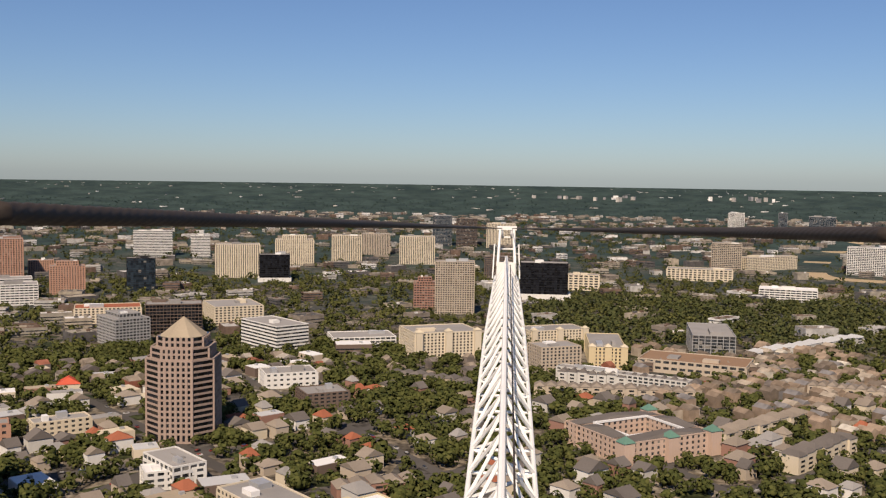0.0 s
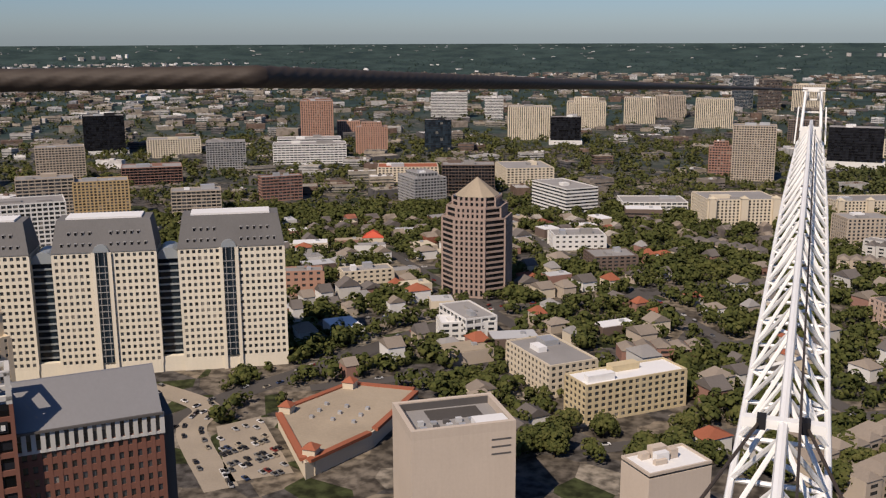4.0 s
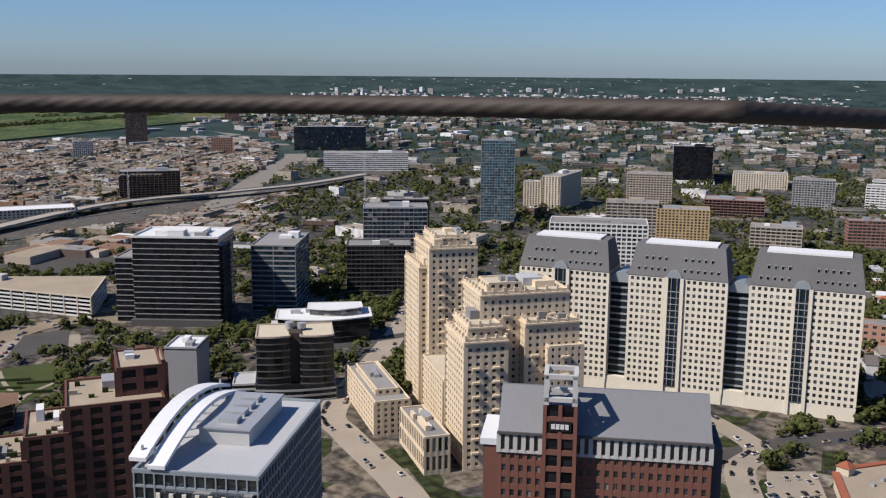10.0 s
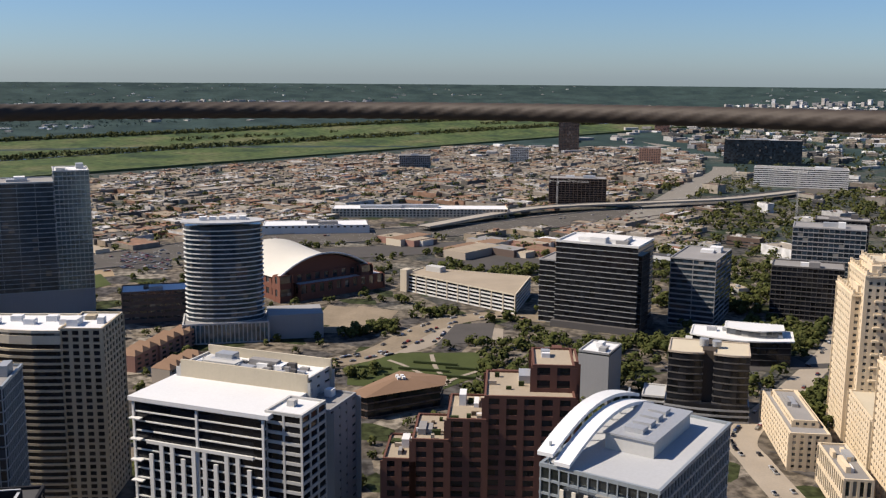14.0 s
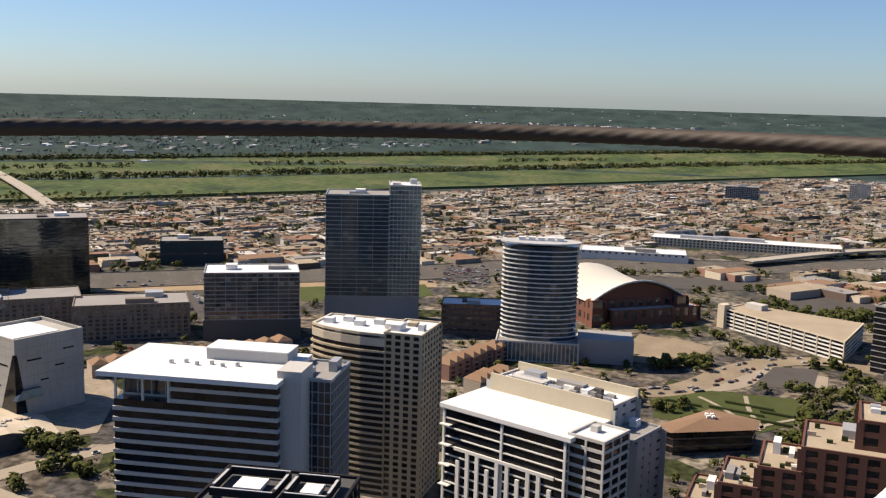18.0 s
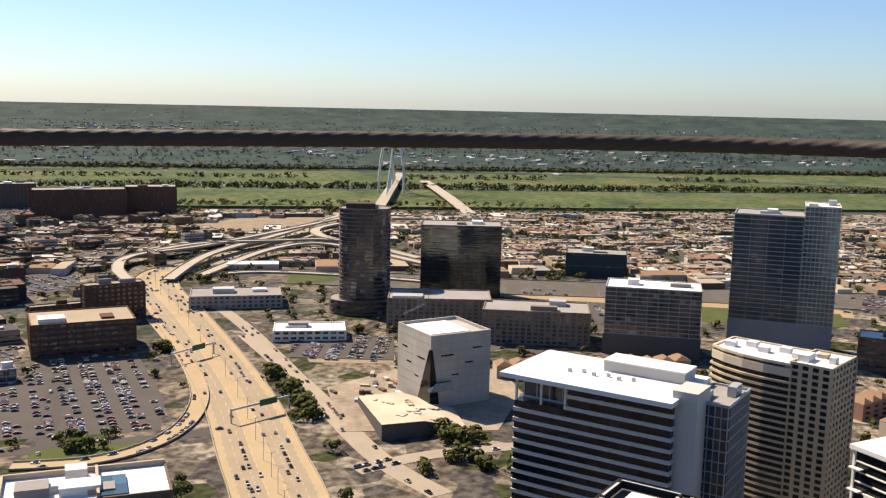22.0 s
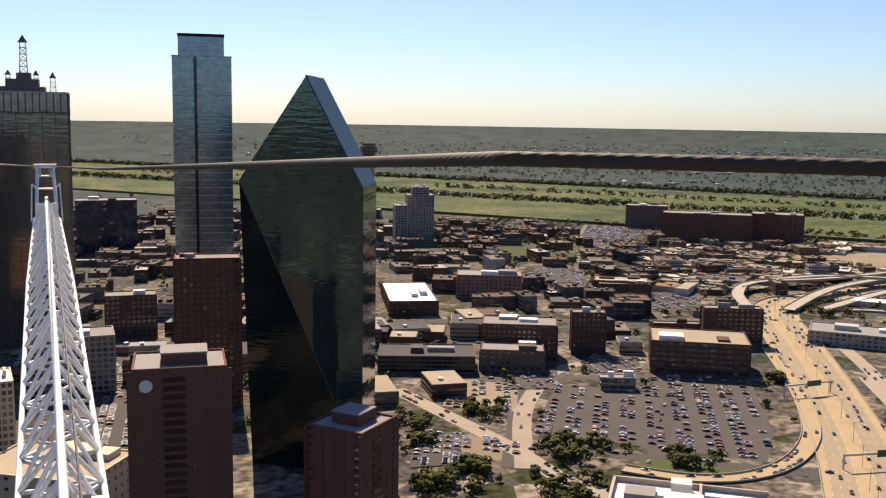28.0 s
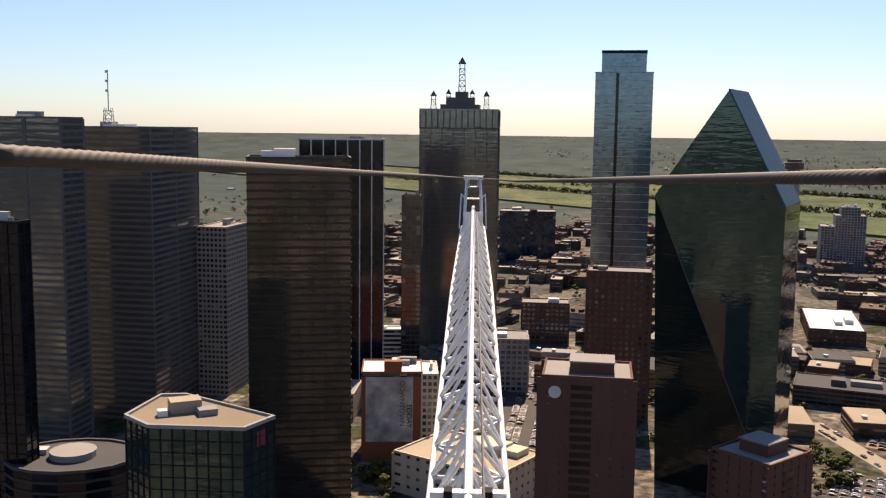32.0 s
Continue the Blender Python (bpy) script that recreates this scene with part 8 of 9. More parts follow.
def many_boxes(name, label, category, mat, rows, detail=False, strips=True):
    """rows: x, y, z, turn, w, d, h, gable; one joined mesh of buildings. With detail, flat ones get
    a sunk roof behind a parapet, roof units and window strips, and gabled ones a roof of its own."""
    verts, faces, slots = [], [], []
    for i, (x, y, z, a, w, d, h, g) in enumerate(rows):
        c, s = math.cos(a), math.sin(a)

        def rect(u0, u1, v0, v1, zz):
            b = len(verts)
            verts.extend([(x + u * c - v * s, y + u * s + v * c, zz) for u, v in ((u0, v0), (u1, v0), (u1, v1), (u0, v1))])
            return b

        def sides(b, t, slot=0):
            faces.extend([(b + k, b + (k + 1) % 4, t + (k + 1) % 4, t + k) for k in range(4)])
            slots.extend([slot] * 4)

        def lid(b, slot=0):
            faces.append((b, b + 1, b + 2, b + 3))
            slots.append(slot)

        lo, hi = rect(-w / 2, w / 2, -d / 2, d / 2, z), rect(-w / 2, w / 2, -d / 2, d / 2, z + h)
        sides(lo, hi)
        if g:
            b = rect(-w / 2, w / 2, -d / 2, d / 2, z + h) if detail else hi
            r = len(verts)
            verts += [(x - w / 2 * c, y - w / 2 * s, z + h + g), (x + w / 2 * c, y + w / 2 * s, z + h + g)]
            faces += [(b, b + 1, r + 1, r), (b + 2, b + 3, r, r + 1), (b, r, b + 3), (b + 1, b + 2, r + 1)]
            slots += [0] * 4
        elif not detail:
            lid(hi)
        else:
            p = min(0.5, w * 0.04)
            inner, low = rect(p - w / 2, w / 2 - p, p - d / 2, d / 2 - p, z + h), rect(p - w / 2, w / 2 - p, p - d / 2, d / 2 - p, z + h - 0.7)
            sides(hi, inner)
            sides(inner, low)
            lid(rect(p - w / 2, w / 2 - p, p - d / 2, d / 2 - p, z + h - 0.69))
            for k in range(1 + i % 3):
                f, q = ((i * 37 + k * 53) % 100) / 100.0, ((i * 61 + k * 29) % 100) / 100.0
                u, v, e = (f - 0.5) * w * 0.7, (q - 0.5) * d * 0.7, 0.03 * w + 0.6 + 0.05 * w * q
                m0, m1 = rect(u - e, u + e, v - e * 0.7, v + e * 0.7, z + h - 0.69), rect(u - e, u + e, v - e * 0.7, v + e * 0.7, z + h + 0.5 + f * 1.6)
                sides(m0, m1)
                lid(m1)
            if strips and i % 4 != 3:
                for k in range(max(1, int(h / 4.0))):
                    z1 = z + 1.1 + k * 3.8
                    if z1 + 1.5 < z + h - 0.4:
                        m0, m1 = rect(-w / 2 - 0.06, w / 2 + 0.06, -d / 2 - 0.06, d / 2 + 0.06, z1), rect(-w / 2 - 0.06, w / 2 + 0.06, -d / 2 - 0.06, d / 2 + 0.06, z1 + 1.4)
                        sides(m0, m1, 1)
    me = bpy.data.meshes.new(name)
    me.from_pydata(verts, [], faces)
    me.materials.append(MATS[mat])
    if detail:
        me.materials.append(MATS["glass_dark"])
        me.polygons.foreach_set("material_index", slots)
    return tagged(new(name, me), label, category, kind="stuff")


def scatter(n, az0, az1, d0, d1, keep=None):
    out = []
    for az, u in zip(rng.uniform(az0, az1, n), rng.uniform(0, 1, n)):
        d = math.sqrt(d0 * d0 + u * (d1 * d1 - d0 * d0))
        x, y, z, k = spot(az, d)
        if keep is None or keep(x, y, d, az):
            out.append((x, y, z, k, d, az))
    return out


many_boxes("parked_cars", "distant parked and passing cars of many colours", "cars", "car_paint", FAR_CARS)


def house_shape(seed, w, d, h, g):
    bm = bmesh.new()
    box(bm, -w / 2, w / 2, -d / 2, d / 2, 0, h)
    return finish(bm, "walls", seed)


def roof_shape(mat, w, d, g, hip):
    bm = bmesh.new()
    a, b = w / 2 + 0.6, d / 2 + 0.6
    lo = [bm.verts.new(p) for p in ((-a, -b, 0), (a, -b, 0), (a, b, 0), (-a, b, 0))]
    r0, r1 = bm.verts.new((-a + hip, 0, g)), bm.verts.new((a - hip, 0, g))
    for f in ((lo[0], lo[1], r1, r0), (lo[2], lo[3], r0, r1), (lo[3], lo[0], r0), (lo[1], lo[2], r1), (lo[3], lo[2], lo[1], lo[0])):
        bm.faces.new(f)
    return finish(bm, "pitched_roof", mat)


WALLS = [house_shape(m, 11, 16, 6, 0) for m in ("cream", "pale", "salmon", "tan", "white")]
ROOFS = [roof_shape(m, 11, 16, g, h) for m, g, h in (("shingle", 3.2, 5), ("shingle_dark", 3.6, 0), ("shingle", 3, 4), ("shingle_dark", 4, 0), ("roof_grey", 3, 4), ("shingle", 3, 0), ("roof_tile", 3, 4))]
yards = []
for i in range(620):
    az, d = rng.uniform(-27, 27), math.sqrt(rng.uniform(430 ** 2, 1010 ** 2))
    x, y, z, k = spot(az, d)
    if free(x, y, 7) and all(math.hypot(x - q[0], y - q[1]) > 16 for q in yards):
        yards.append((x, y, d, radians(41 + rng.integers(0, 2) * 90 + rng.uniform(-4, 4)), rng.uniform(0.62, 1.15)))
yards.sort(key=lambda q: q[2])
for i, (x, y, d, a, s) in enumerate(yards[:170]):
    root = tagged(new("house", WALLS[i % 5]), ("cream", "pale", "red brick", "tan", "white")[i % 5] + " walled house with pitched roof among trees", "house", "houses under the trees")
    root.matrix_world = pose(x, y, 0, 0, 0, math.degrees(a)) @ Matrix.Diagonal((s, s, 1.0 + 0.25 * (i % 3), 1))
    part("pitched_roof", ROOFS[(i * 5) % 7], "", root).location = (0, 0, 6)
rest_h = [(x, y, 0, a, 11 * s, 16 * s, 6.5, 3.4) for x, y, d, a, s in yards[170:]]
many_boxes("more_houses", "grey and tan pitched-roof houses under trees", "houses", "house_roof", rest_h, True)
FOOT_A = np.concatenate([FOOT_A, np.array([(x, y, 7.0 * s) for x, y, d, a, s in yards])])

# dense townhouse terraces on the right of the crane, and small shops under the trees
mixed_roofs("terrace_mix", [(0.0, (0.34, 0.26, 0.195)), (0.3, (0.24, 0.185, 0.14)), (0.55, (0.42, 0.36, 0.29)), (0.68, (0.19, 0.155, 0.125)), (0.86, (0.22, 0.21, 0.21)), (0.95, (0.60, 0.56, 0.48))])
TERRACES = [(150, 850), (185, 1060), (440, 1090), (430, 830), (330, 690), (185, 760)]
terraces = []
for i in range(-24, 25):
    for j in range(-9, 10):
        c, sn = math.cos(radians(28)), math.sin(radians(28))
        u, v = i * 10.5, j * 27.0 + (7 if i % 7 == 3 else 0)
        x, y = 290 + u * c - v * sn, 820 + u * sn + v * c
        if i % 9 and inside(x, y, TERRACES) and free(x, y, 1.5) and rng.uniform() < 0.78:
            terraces.append((x, y, 0, radians(118 + rng.uniform(-1.5, 1.5)), 13.0, 10.2, rng.uniform(7.5, 11), 3.0))
many_boxes("townhouse_terraces", "dense tan and brown townhouse terraces with pitched roofs", "townhouses", "terrace_mix", terraces, True)
FOOT_A = np.concatenate([FOOT_A, np.array([(q[0], q[1], 6.5) for q in terraces])])
shops = []
for x, y, z, k, d, az in scatter(420, 6, 33, 560, 1020, lambda x, y, d, az: free(x, y, 9)):
    if len(shops) < 44 and all(math.hypot(x - q[0], y - q[1]) > 30 for q in shops):
        shops.append((x, y))
for i, (x, y) in enumerate(shops):
    w, d, h = rng.uniform(16, 34), rng.uniform(11, 20), rng.uniform(4.5, 9)
    wall = ("cream", "salmon", "pale", "tan", "white", "brown")[i % 6]
    root = thing("low_shop", {"cream": "cream stucco", "salmon": "red brick", "pale": "pale grey", "tan": "tan brick", "white": "white painted", "brown": "brown brick"}[wall] + " flat-roofed shop building among trees", "shop", pose(x, y, 0, 0, 0, float(rng.choice([41, 25, 131]))), group="low shops")
    block("body", wall, root, 0, 0, 0, w, d, h)
    block("roof", ("roof_white", "roof_pale", "roof_dust", "roof_cream", "roof_grey")[i % 5], root, 0, 0, h, w - 0.8, d - 0.8, 0.35)
    block("roof_unit", "unit_metal", root, w * 0.2, 0, h + 0.35, 3, 2.4, 1.5)
FOOT_A = np.concatenate([FOOT_A, np.array([(x, y, 13.0) for x, y in shops])])

sheds = []
for x, y, z, k, d, az in scatter(5200, 60, 140, 1040, 2700, lambda x, y, d, az: belt(x, y) < 1650 and free(x, y, 12)):
    sheds.append((x, y, z, radians(35 + rng.integers(0, 2) * 90), rng.uniform(16, 64) * k, rng.uniform(11, 34) * k, rng.uniform(4, 8) * k, 0))
sheds.sort(key=lambda q: math.hypot(q[0], q[1]))
for i, (x, y, z, a, w, d, h, g) in enumerate(sheds[:60]):
    wall = ("tan", "salmon", "pale", "brown", "cream")[i % 5]
    root = thing("warehouse", {"tan": "tan brick", "salmon": "rusty red", "pale": "pale grey", "brown": "brown brick", "cream": "cream painted"}[wall] + " low warehouse with flat dusty roof", "warehouse", pose(x, y, z, 0, 0, math.degrees(a)), group="low warehouses")
    block("body", wall, root, 0, 0, 0, w, d, h)
    block("roof", ("roof_dust", "roof_rust", "roof_white", "roof_grey", "roof_dust", "roof_rust")[i % 6], root, 0, 0, h, w - 0.8, d - 0.8, 0.3)
sheds = sheds[60:]
many_boxes("warehouse_district", "low flat-roofed warehouses in tan, rust and white", "warehouses", "shed_mix", sheds, True, False)
blocks = []
for x, y, z, k, d, az in scatter(2400, -30, 62, 900, 5000, lambda x, y, d, az: free(x, y, 12)):
    blocks.append((x, y, z, radians(rng.choice([41, 25, 10])), rng.uniform(14, 46) * k, rng.uniform(12, 34) * k, rng.uniform(5, 15) * k, 0))
downtown = []
for x, y, z, k, d, az in scatter(1500, 125, 205, 620, 1900, lambda x, y, d, az: belt(x, y) < 1600 and free(x, y, 14)):
    downtown.append((x, y, z, radians(rng.choice([60, 76])), rng.uniform(14, 44), rng.uniform(12, 34), rng.uniform(5, 17), 0))
for x, y, z, k, d, az in scatter(900, 205, 330, 250, 3000, None):
    blocks.append((x, y, z, radians(41), rng.uniform(14, 46) * k, rng.uniform(12, 34) * k, rng.uniform(5, 25) * k, 0))
blocks += sorted(downtown, key=lambda q: math.hypot(q[0], q[1]))[:90]
many_boxes("downtown_blocks", "low brown brick blocks with dark flat roofs", "city blocks", "brown_mix", sorted(downtown, key=lambda q: math.hypot(q[0], q[1]))[90:], True)
blocks.sort(key=lambda q: math.hypot(q[0], q[1]))
flat_mats = ("cream", "tan", "salmon", "grey", "white", "brown", "pale")
made_low = 0
left_over = []
for q in blocks:
    x, y, z, a, w, d, h, g = q
    az = math.degrees(math.atan2(-x, y)) % 360
    if made_low < 100 and z == 0 and (az < 205 or az > 330):
        wall = flat_mats[made_low % 7] if az < 120 or az > 330 else ("darkbrick", "salmon", "brown", "darkbrick", "grey", "tan")[made_low % 6]
        root = thing("low_building", {"cream": "cream stucco", "tan": "tan brick", "salmon": "red brick", "grey": "grey concrete", "white": "white painted", "brown": "brown brick", "pale": "pale concrete", "darkbrick": "dark red brick"}[wall] + " low flat-roofed commercial building", "building", pose(x, y, z, 0, 0, math.degrees(a)), group="low city buildings")
        block("body", wall, root, 0, 0, 0, w, d, h)
        block("roof", (("roof_white", "roof_grey", "roof_dust", "roof_asph") if az < 120 or az > 330 else ("roof_grey", "roof_asph", "roof_dust", "roof_asph"))[made_low % 4], root, 0, 0, h, w - 1, d - 1, 0.4)
        block("roof_unit", "unit_metal", root, w * 0.2, -d * 0.15, h + 0.4, 3.5, 3, 1.8)
        for k in range(max(1, int(h / 3.6))):
            block("window_strip", "glass_dark", root, 0, 0, 1.2 + k * 3.6, w + 0.12, d + 0.12, 1.5)
        made_low += 1
    else:
        left_over.append(q)
blocks = left_over
many_boxes("low_city_blocks", "low flat-roofed city buildings in mixed pale and brown tones", "city blocks", "city_mix", blocks, True)
far = []
for x, y, z, k, d, az in scatter(900, -30, 205, 2600, 20000, lambda x, y, d, az: not 1650 < belt(x, y) < 2350):
    far.append((x, y, z, rng.uniform(0, 3), rng.uniform(15, 60) * k, rng.uniform(8, 22) * k, rng.uniform(3, 7) * k, 0))
for x, y, z, k, d, az in scatter(1500, 28, 92, 2300, 7500, lambda x, y, d, az: not 1600 < belt(x, y) < 2800):
    far.append((x, y, z, rng.uniform(0, 3), rng.uniform(15, 60) * k, rng.uniform(10, 26) * k, rng.uniform(4, 12) * k, 0))
for x, y, z, k, d, az in scatter(320, 27, 41, 3600, 5200):
    far.append((x, y, z, radians(30), rng.uniform(30, 110) * k, rng.uniform(20, 50) * k, rng.uniform(6, 12) * k, 0))
for x, y, z, k, d, az in scatter(2800, 78, 168, 2850, 6800, lambda x, y, d, az: belt(x, y) > 2800 and noise.noise((x / 420.0, y / 420.0, 3.0)) > (0.02 if az < 128 else 0.2)):
    far.append((x, y, z, rng.uniform(0, 3), rng.uniform(10, 40) * k, rng.uniform(8, 18) * k, rng.uniform(3, 6.5) * k, 0))
for az0, d0, n, hh in ((53, 7600, 16, 75), (57, 6200, 10, 60), (45, 8200, 12, 60), (36, 9000, 10, 55), (-9, 9500, 12, 60), (-17, 9800, 8, 60), (66, 5200, 10, 40)):
    for _ in range(n):
        x, y, z, k = spot(az0 + rng.normal(0, 1.4), d0 + rng.normal(0, 300))
        far.append((x, y, z, rng.uniform(0, 3), rng.uniform(25, 50) * k, rng.uniform(20, 40) * k, hh * rng.uniform(0.25, 0.7) * k, 0))
many_boxes("distant_buildings", "pale specks of distant low buildings", "distant buildings", "far_mix", far)


# trees
def crown_mesh(name, seed, clumps, mat, size=1.0):
    """A crown of many small leaf clumps set unevenly in a lobed volume, about 1 m in radius."""
    r = random.Random(seed)
    lobes = [(Vector((r.uniform(-0.5, 0.5), r.uniform(-0.5, 0.5), r.uniform(0.5, 1.15))), r.uniform(0.38, 0.62)) for _ in range(6)]
    verts, faces = [], []
    for _ in range(clumps):
        c, rad = r.choice(lobes)
        n = Vector((r.gauss(0, 1), r.gauss(0, 1), r.gauss(0.35, 0.9))).normalized()
        p = c + n * rad * r.uniform(0.75, 1.05)
        t = n.orthogonal().normalized()
        t = (t + n.cross(t) * r.uniform(-2, 2)).normalized()
        b = n.cross(t)
        s = r.uniform(0.16, 0.34) * size
        i = len(verts)
        lift = n * s * 0.45
        verts += [p + t * s, p + b * s * 0.8 - lift * 0.3, p - t * s * 0.9, p - b * s - lift * 0.3, p + lift]
        faces += [(i, i + 1, i + 4), (i + 1, i + 2, i + 4), (i + 2, i + 3, i + 4), (i + 3, i, i + 4)]
    me = bpy.data.meshes.new(name)
    me.from_pydata([tuple(v) for v in verts], [], faces)
    me.materials.append(MATS[mat])
    return me


CROWNS = [crown_mesh("crown", s, 300, "leaves", 0.62) for s in range(6)]


def trunk_mesh():
    bm = bmesh.new()
    pts = [(math.cos(i * 1.0472), math.sin(i * 1.0472)) for i in range(6)]
    prism(bm, [(x * 0.055, y * 0.055) for x, y in pts], 0, 0.75, [(x * 0.03, y * 0.03) for x, y in pts])
    for a in range(4):
        c, s = math.cos(a * 1.57 + 0.4), math.sin(a * 1.57 + 0.4)
        strut(bm, (0, 0, 0.4), (c * 0.42, s * 0.42, 0.85), 0.02, 4)
    return finish(bm, "trunk", "bark")


TRUNK = trunk_mesh()


def tree(x, y, s, i):
    root = thing("street_tree", "broad green shade tree with a rounded uneven crown", "tree", pose(x, y, 0, 0, 0, (i * 67) % 360), group="city trees")
    for nm, me in (("trunk", TRUNK), ("crown", CROWNS[i % 6])):
        ob = part(nm, me, "leaves", root)
        ob.scale = (s, s, s * 0.95)


def many_trees(name, label, mat, rows, clumps, seed, size=1.0):
    shapes = []
    for q in range(5):
        me = crown_mesh("tmp", seed + q, clumps, mat, size)
        shapes.append((np.array([v.co for v in me.vertices]), np.array([p.vertices[:] for p in me.polygons])))
        bpy.data.meshes.remove(me)
    vs, fs, n = [], [], 0
    for i, (x, y, z, s) in enumerate(rows):
        v, f = shapes[i % 5]
        a = (i * 2.399) % 6.283
        c, sn = math.cos(a), math.sin(a)
        w = np.stack([(v[:, 0] * c - v[:, 1] * sn) * s + x, (v[:, 0] * sn + v[:, 1] * c) * s + y, v[:, 2] * s * 0.9 + z - s * 0.12], 1)
        vs.append(w)
        fs.append(f + n)
        n += len(v)
    v, f = np.concatenate(vs), np.concatenate(fs)
    me = bpy.data.meshes.new(name)
    me.vertices.add(len(v))
    me.vertices.foreach_set("co", v.astype(np.float32).ravel())
    me.loops.add(f.size)
    me.loops.foreach_set("vertex_index", f.astype(np.int32).ravel())
    me.polygons.add(len(f))
    me.polygons.foreach_set("loop_start", np.arange(0, f.size, 3, dtype=np.int32))
    me.update(calc_edges=True)
    me.materials.append(MATS[mat])
    return tagged(new(name, me), label, "trees", kind="stuff")


near_rows, mid_rows, far_rows, green_rows = [], [], [], []
for x, y, z, k, d, az in scatter(6000, -30, 34, 420, 1100, lambda x, y, d, az: free(x, y, 2)):
    near_rows.append((x, y, z, rng.uniform(4.5, 9.5), d))
for x, y, z, k, d, az in scatter(2600, 34, 75, 420, 1050, lambda x, y, d, az: free(x, y, 3)):
    near_rows.append((x, y, z, rng.uniform(4, 7.5), d))
for x, y, z, k, d, az in scatter(1100, 75, 165, 350, 1100, lambda x, y, d, az: free(x, y, 3)):
    near_rows.append((x, y, z, rng.uniform(3, 6), d))
for x, y, z, k, d, az in scatter(4300, -30, 62, 1050, 1900, lambda x, y, d, az: free(x, y, 1)):
    green_rows.append((x, y, z, rng.uniform(5, 9)))
for x, y, z, k, d, az in scatter(3200, 62, 150, 1040, 1850, lambda x, y, d, az: free(x, y, 1)):
    green_rows.append((x, y, z, rng.uniform(4, 7)))
for x, y, z, k, d, az in scatter(7000, -30, 60, 1050, 4200, lambda x, y, d, az: free(x, y, 3)):
    mid_rows.append((x, y, z, rng.uniform(6, 12) * k))
for x, y, z, k, d, az in scatter(1500, -26, -5, 1150, 1600, lambda x, y, d, az: free(x, y, 3)):
    mid_rows.append((x, y, z, rng.uniform(7, 11) * k))
for x, y, z, k, d, az in scatter(5200, 60, 205, 1000, 4000, lambda x, y, d, az: free(x, y, 3) and not 1690 < belt(x, y) and d < 2600):
    mid_rows.append((x, y, z, rng.uniform(5, 10) * k))
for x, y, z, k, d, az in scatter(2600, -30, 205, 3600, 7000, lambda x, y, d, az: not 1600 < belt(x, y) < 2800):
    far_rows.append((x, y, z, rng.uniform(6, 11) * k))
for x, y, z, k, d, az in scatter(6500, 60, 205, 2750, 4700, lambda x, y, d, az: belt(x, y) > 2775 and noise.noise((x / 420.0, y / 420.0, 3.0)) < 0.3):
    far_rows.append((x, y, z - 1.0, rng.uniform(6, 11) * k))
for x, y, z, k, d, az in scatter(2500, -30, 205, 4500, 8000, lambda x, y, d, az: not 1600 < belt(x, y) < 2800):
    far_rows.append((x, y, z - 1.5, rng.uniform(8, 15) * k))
for s in range(-3600, 3601, 9):
    for u0, gap in ((2130, 0.1), (2148, 0.1), (2166, 0.25), (2420, 0.6), (2700, 0.25), (2730, 0.15), (2760, 0.1)):
        if noise.noise((s / 260.0, u0 / 50.0, 0)) > gap - 0.55:
            q = Vector((*BELT, 0)) * (u0 + rng.normal(0, 14)) + Vector((-BELT[1], BELT[0], 0)) * (s + rng.normal(0, 8))
            k = squeeze(q.length) / q.length
            mid_rows.append((q.x * k, q.y * k, EYE_Z * (1 - k) - 2.0, rng.uniform(8, 14) * k))
GROVES = [(-263, 453, 26, 16), (-272, 432, 22, 14), (-252, 472, 16, 12), (-377, 454, 6, 6), (-262, 447, 14, 14), (-273, 562, 20, 18), (-275, 602, 14, 14), (-210, 658, 12, 12), (-167, 677, 10, 12), (-88, 636, 30, 26), (-96, 497, 10, 8), (-133, 513, 14, 10)]
GROVES += [(-458, 345, 16, 12), (-561, 426, 20, 16), (-610, 441, 16, 16), (-613, 323, 10, 10), (-644, 50, 6, 8), (-784, 366, 16, 20), (-936, 520, 20, 24), (-539, -393, 24, 5), (-516, -367, 24, 5), (-495, -343, 24, 5), (-477, -324, 8, 5), (-328, -446, 16, 8)]
GROVES += [(-304, -457, 10, 8), (-286, -440, 8, 6), (-369, -411, 10, 5), (-387, -394, 8, 5), (-550, -509, 8, 6), (-289, -403, 10, 6), (-315, -445, 10, 6), (-336, -446, 8, 6), (-225, -433, 16, 7), (-308, -533, 8, 8), (-365, -409, 8, 4), (-383, -395, 6, 4)]
GROVES += [(-283, -436, 8, 4), (-278, -387, 10, 5), (-323, -537, 6, 8), (-374, -583, 8, 8), (-261, -534, 12, 8), (-324, -447, 14, 6), (-288, -448, 10, 5), (-374, -408, 12, 5), (-557, -518, 8, 5), (-245, -494, 10, 6), (-318, -682, 8, 8), (-288, -406, 10, 6)]
GROVES += [(-476, -230, 5, 4), (-451, -199, 5, 4), (-427, -222, 6, 4), (-620, -190, 4, 4), (6, -513, 14, 8), (-6, -521, 8, 6), (-704, 133, 8, 8), (-694, 151, 8, 8), (-627, 44, 6, 6), (-630, 430, 20, 16), (-587, 437, 16, 14), (-585, 490, 10, 10)]
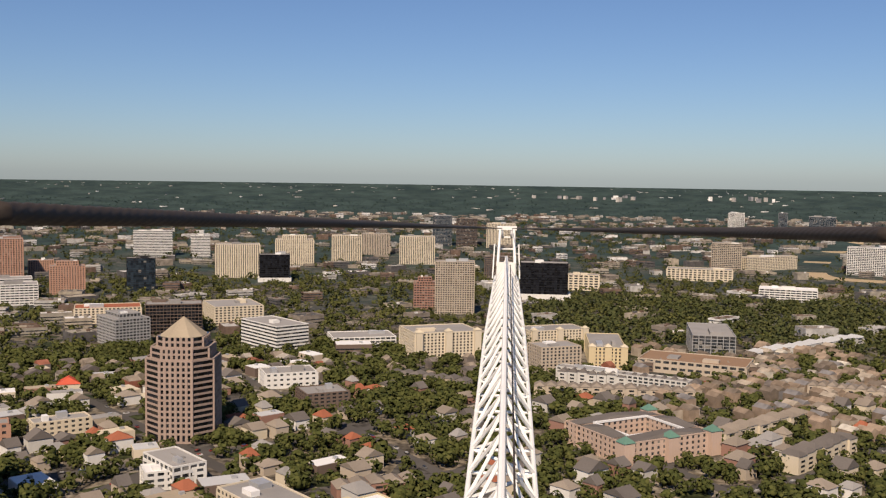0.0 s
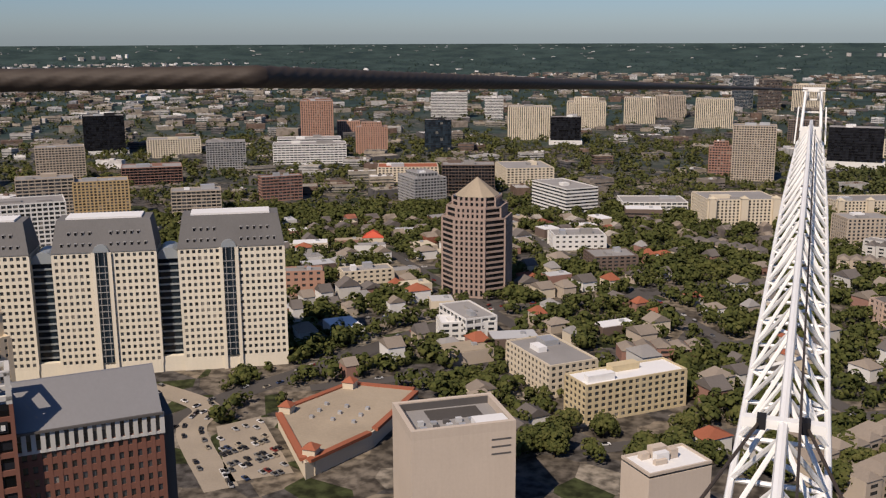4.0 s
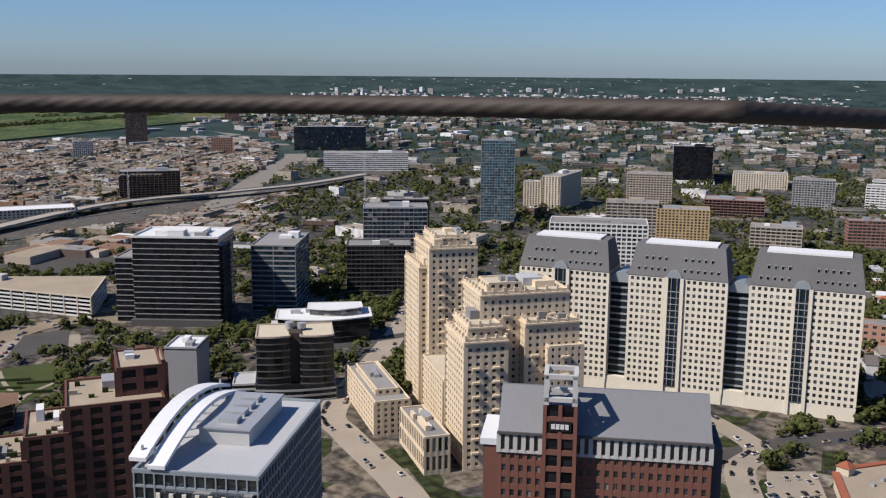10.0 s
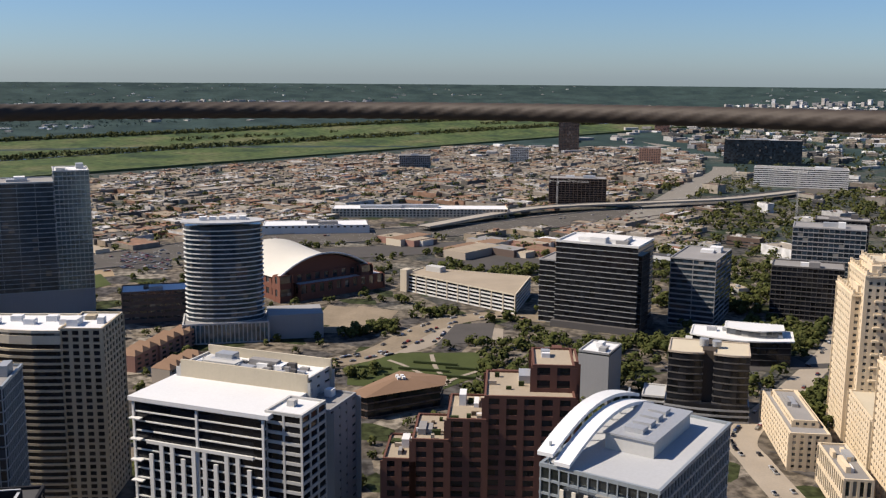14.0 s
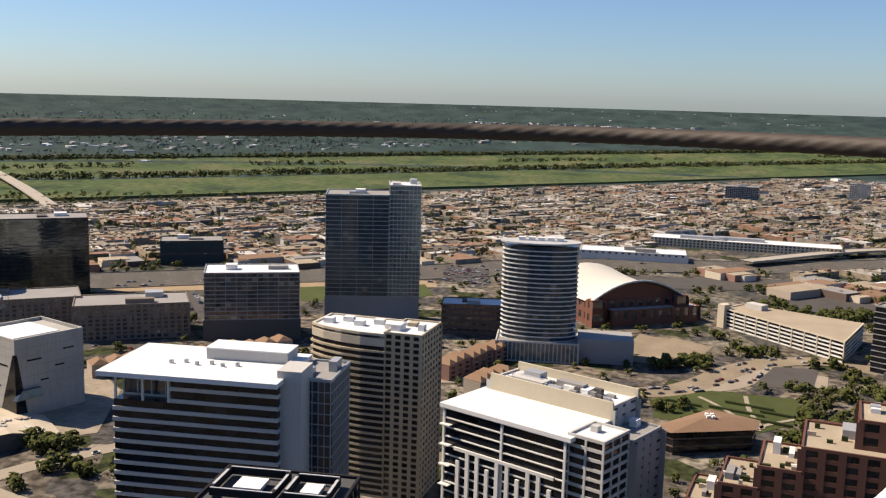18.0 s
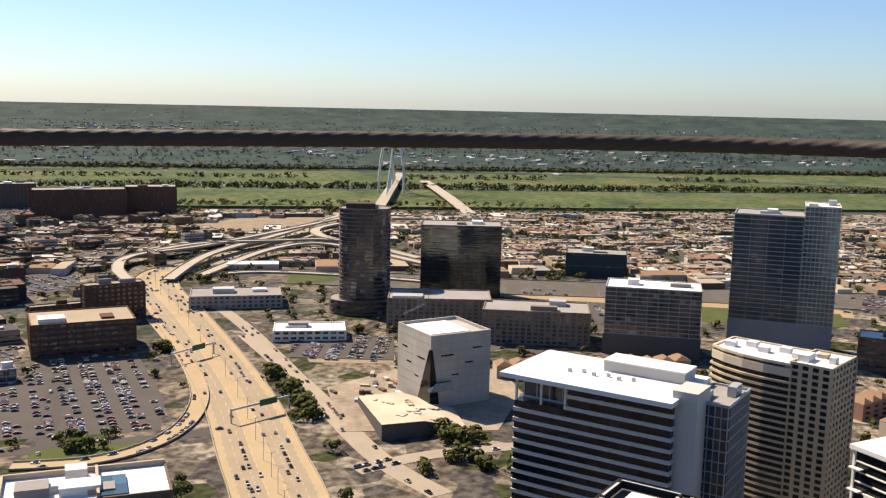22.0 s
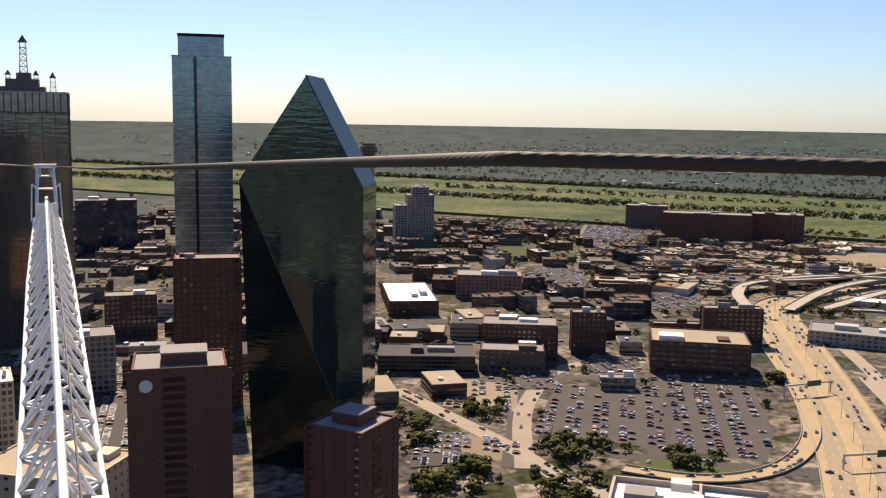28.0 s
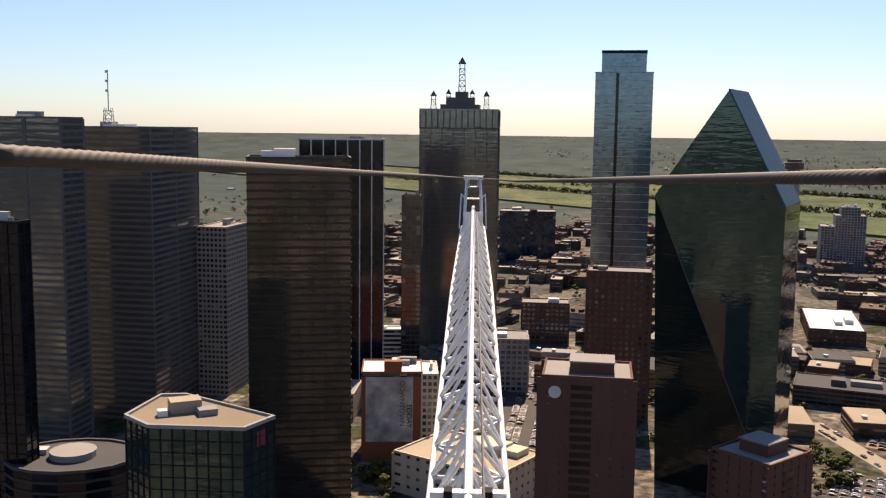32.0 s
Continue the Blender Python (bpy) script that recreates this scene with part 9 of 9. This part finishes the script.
GROVES += [(-360, 290, 8, 6), (-473, 355, 8, 8), (-747, 198, 12, 8), (-782, 237, 10, 8), (-712, 150, 9, 6), (-700, 123, 9, 6), (-617, 69, 8, 6), (-608, 86, 10, 5), (-603, 110, 6, 5), (-720, 253, 8, 5), (-795, 182, 8, 8), (-253, -450, 16, 6)]
GROVES += [(-278, -451, 10, 5), (-487, -243, 10, 6), (-458, -217, 8, 6), (-480, -224, 12, 6)]
GROVES += [(-295, 456, 10, 8), (-257, 539, 12, 8), (-138, 489, 12, 8), (-122, 474, 10, 8), (-171, 540, 8, 8), (-497, 366, 10, 8), (-374, 448, 8, 8), (-275, 449, 18, 8), (-270, 475, 14, 8), (-546, 402, 10, 8), (-609, 427, 10, 8), (-619, 334, 8, 8)]
GROVES += [(-501, 124, 8, 8), (-637, 37, 8, 8), (-660, 6, 8, 8), (-605, 437, 10, 8), (63, 691, 20, 12), (9, 739, 20, 12), (-124, 740, 14, 10), (-148, 683, 12, 9), (63, 870, 14, 10), (163, 778, 12, 9)]
for gx, gy, cnt, spread in GROVES:
    for _ in range(cnt):
        x, y = gx + rng.normal(0, spread), gy + rng.normal(0, spread)
        f = np.clip(((x - CA[:, 0]) * CD[:, 0] + (y - CA[:, 1]) * CD[:, 1]) / (CD ** 2).sum(1), 0, 1)
        on_road = (np.hypot(x - CA[:, 0] - f * CD[:, 0], y - CA[:, 1] - f * CD[:, 1]) < CA[:, 4]).any()
        if not on_road and not (np.hypot(FOOT_A[:, 0] - x, FOOT_A[:, 1] - y) < FOOT_A[:, 2] * 0.75).any():
            near_rows.append((x, y, 0.0, rng.uniform(3.5, 6.5), math.hypot(x, y)))
near_rows.sort(key=lambda q: q[4])
for i, (x, y, z, s, d) in enumerate(near_rows[:240]):
    tree(x, y, s, i)
many_trees("neighbourhood_trees", "dense green shade trees over the streets", "leaves", [q[:4] for q in near_rows[240:]], 64, 20, 0.82)
many_trees("city_woods", "olive green trees between mid-distance streets", "leaves", green_rows, 30, 30, 0.92)
many_trees("woodland", "dark green woods between the far streets", "wood_leaves", mid_rows, 11, 40)
many_trees("distant_woods", "woods towards the horizon with haze blue put into their leaf colour", "hazed_leaves", far_rows, 7, 60)
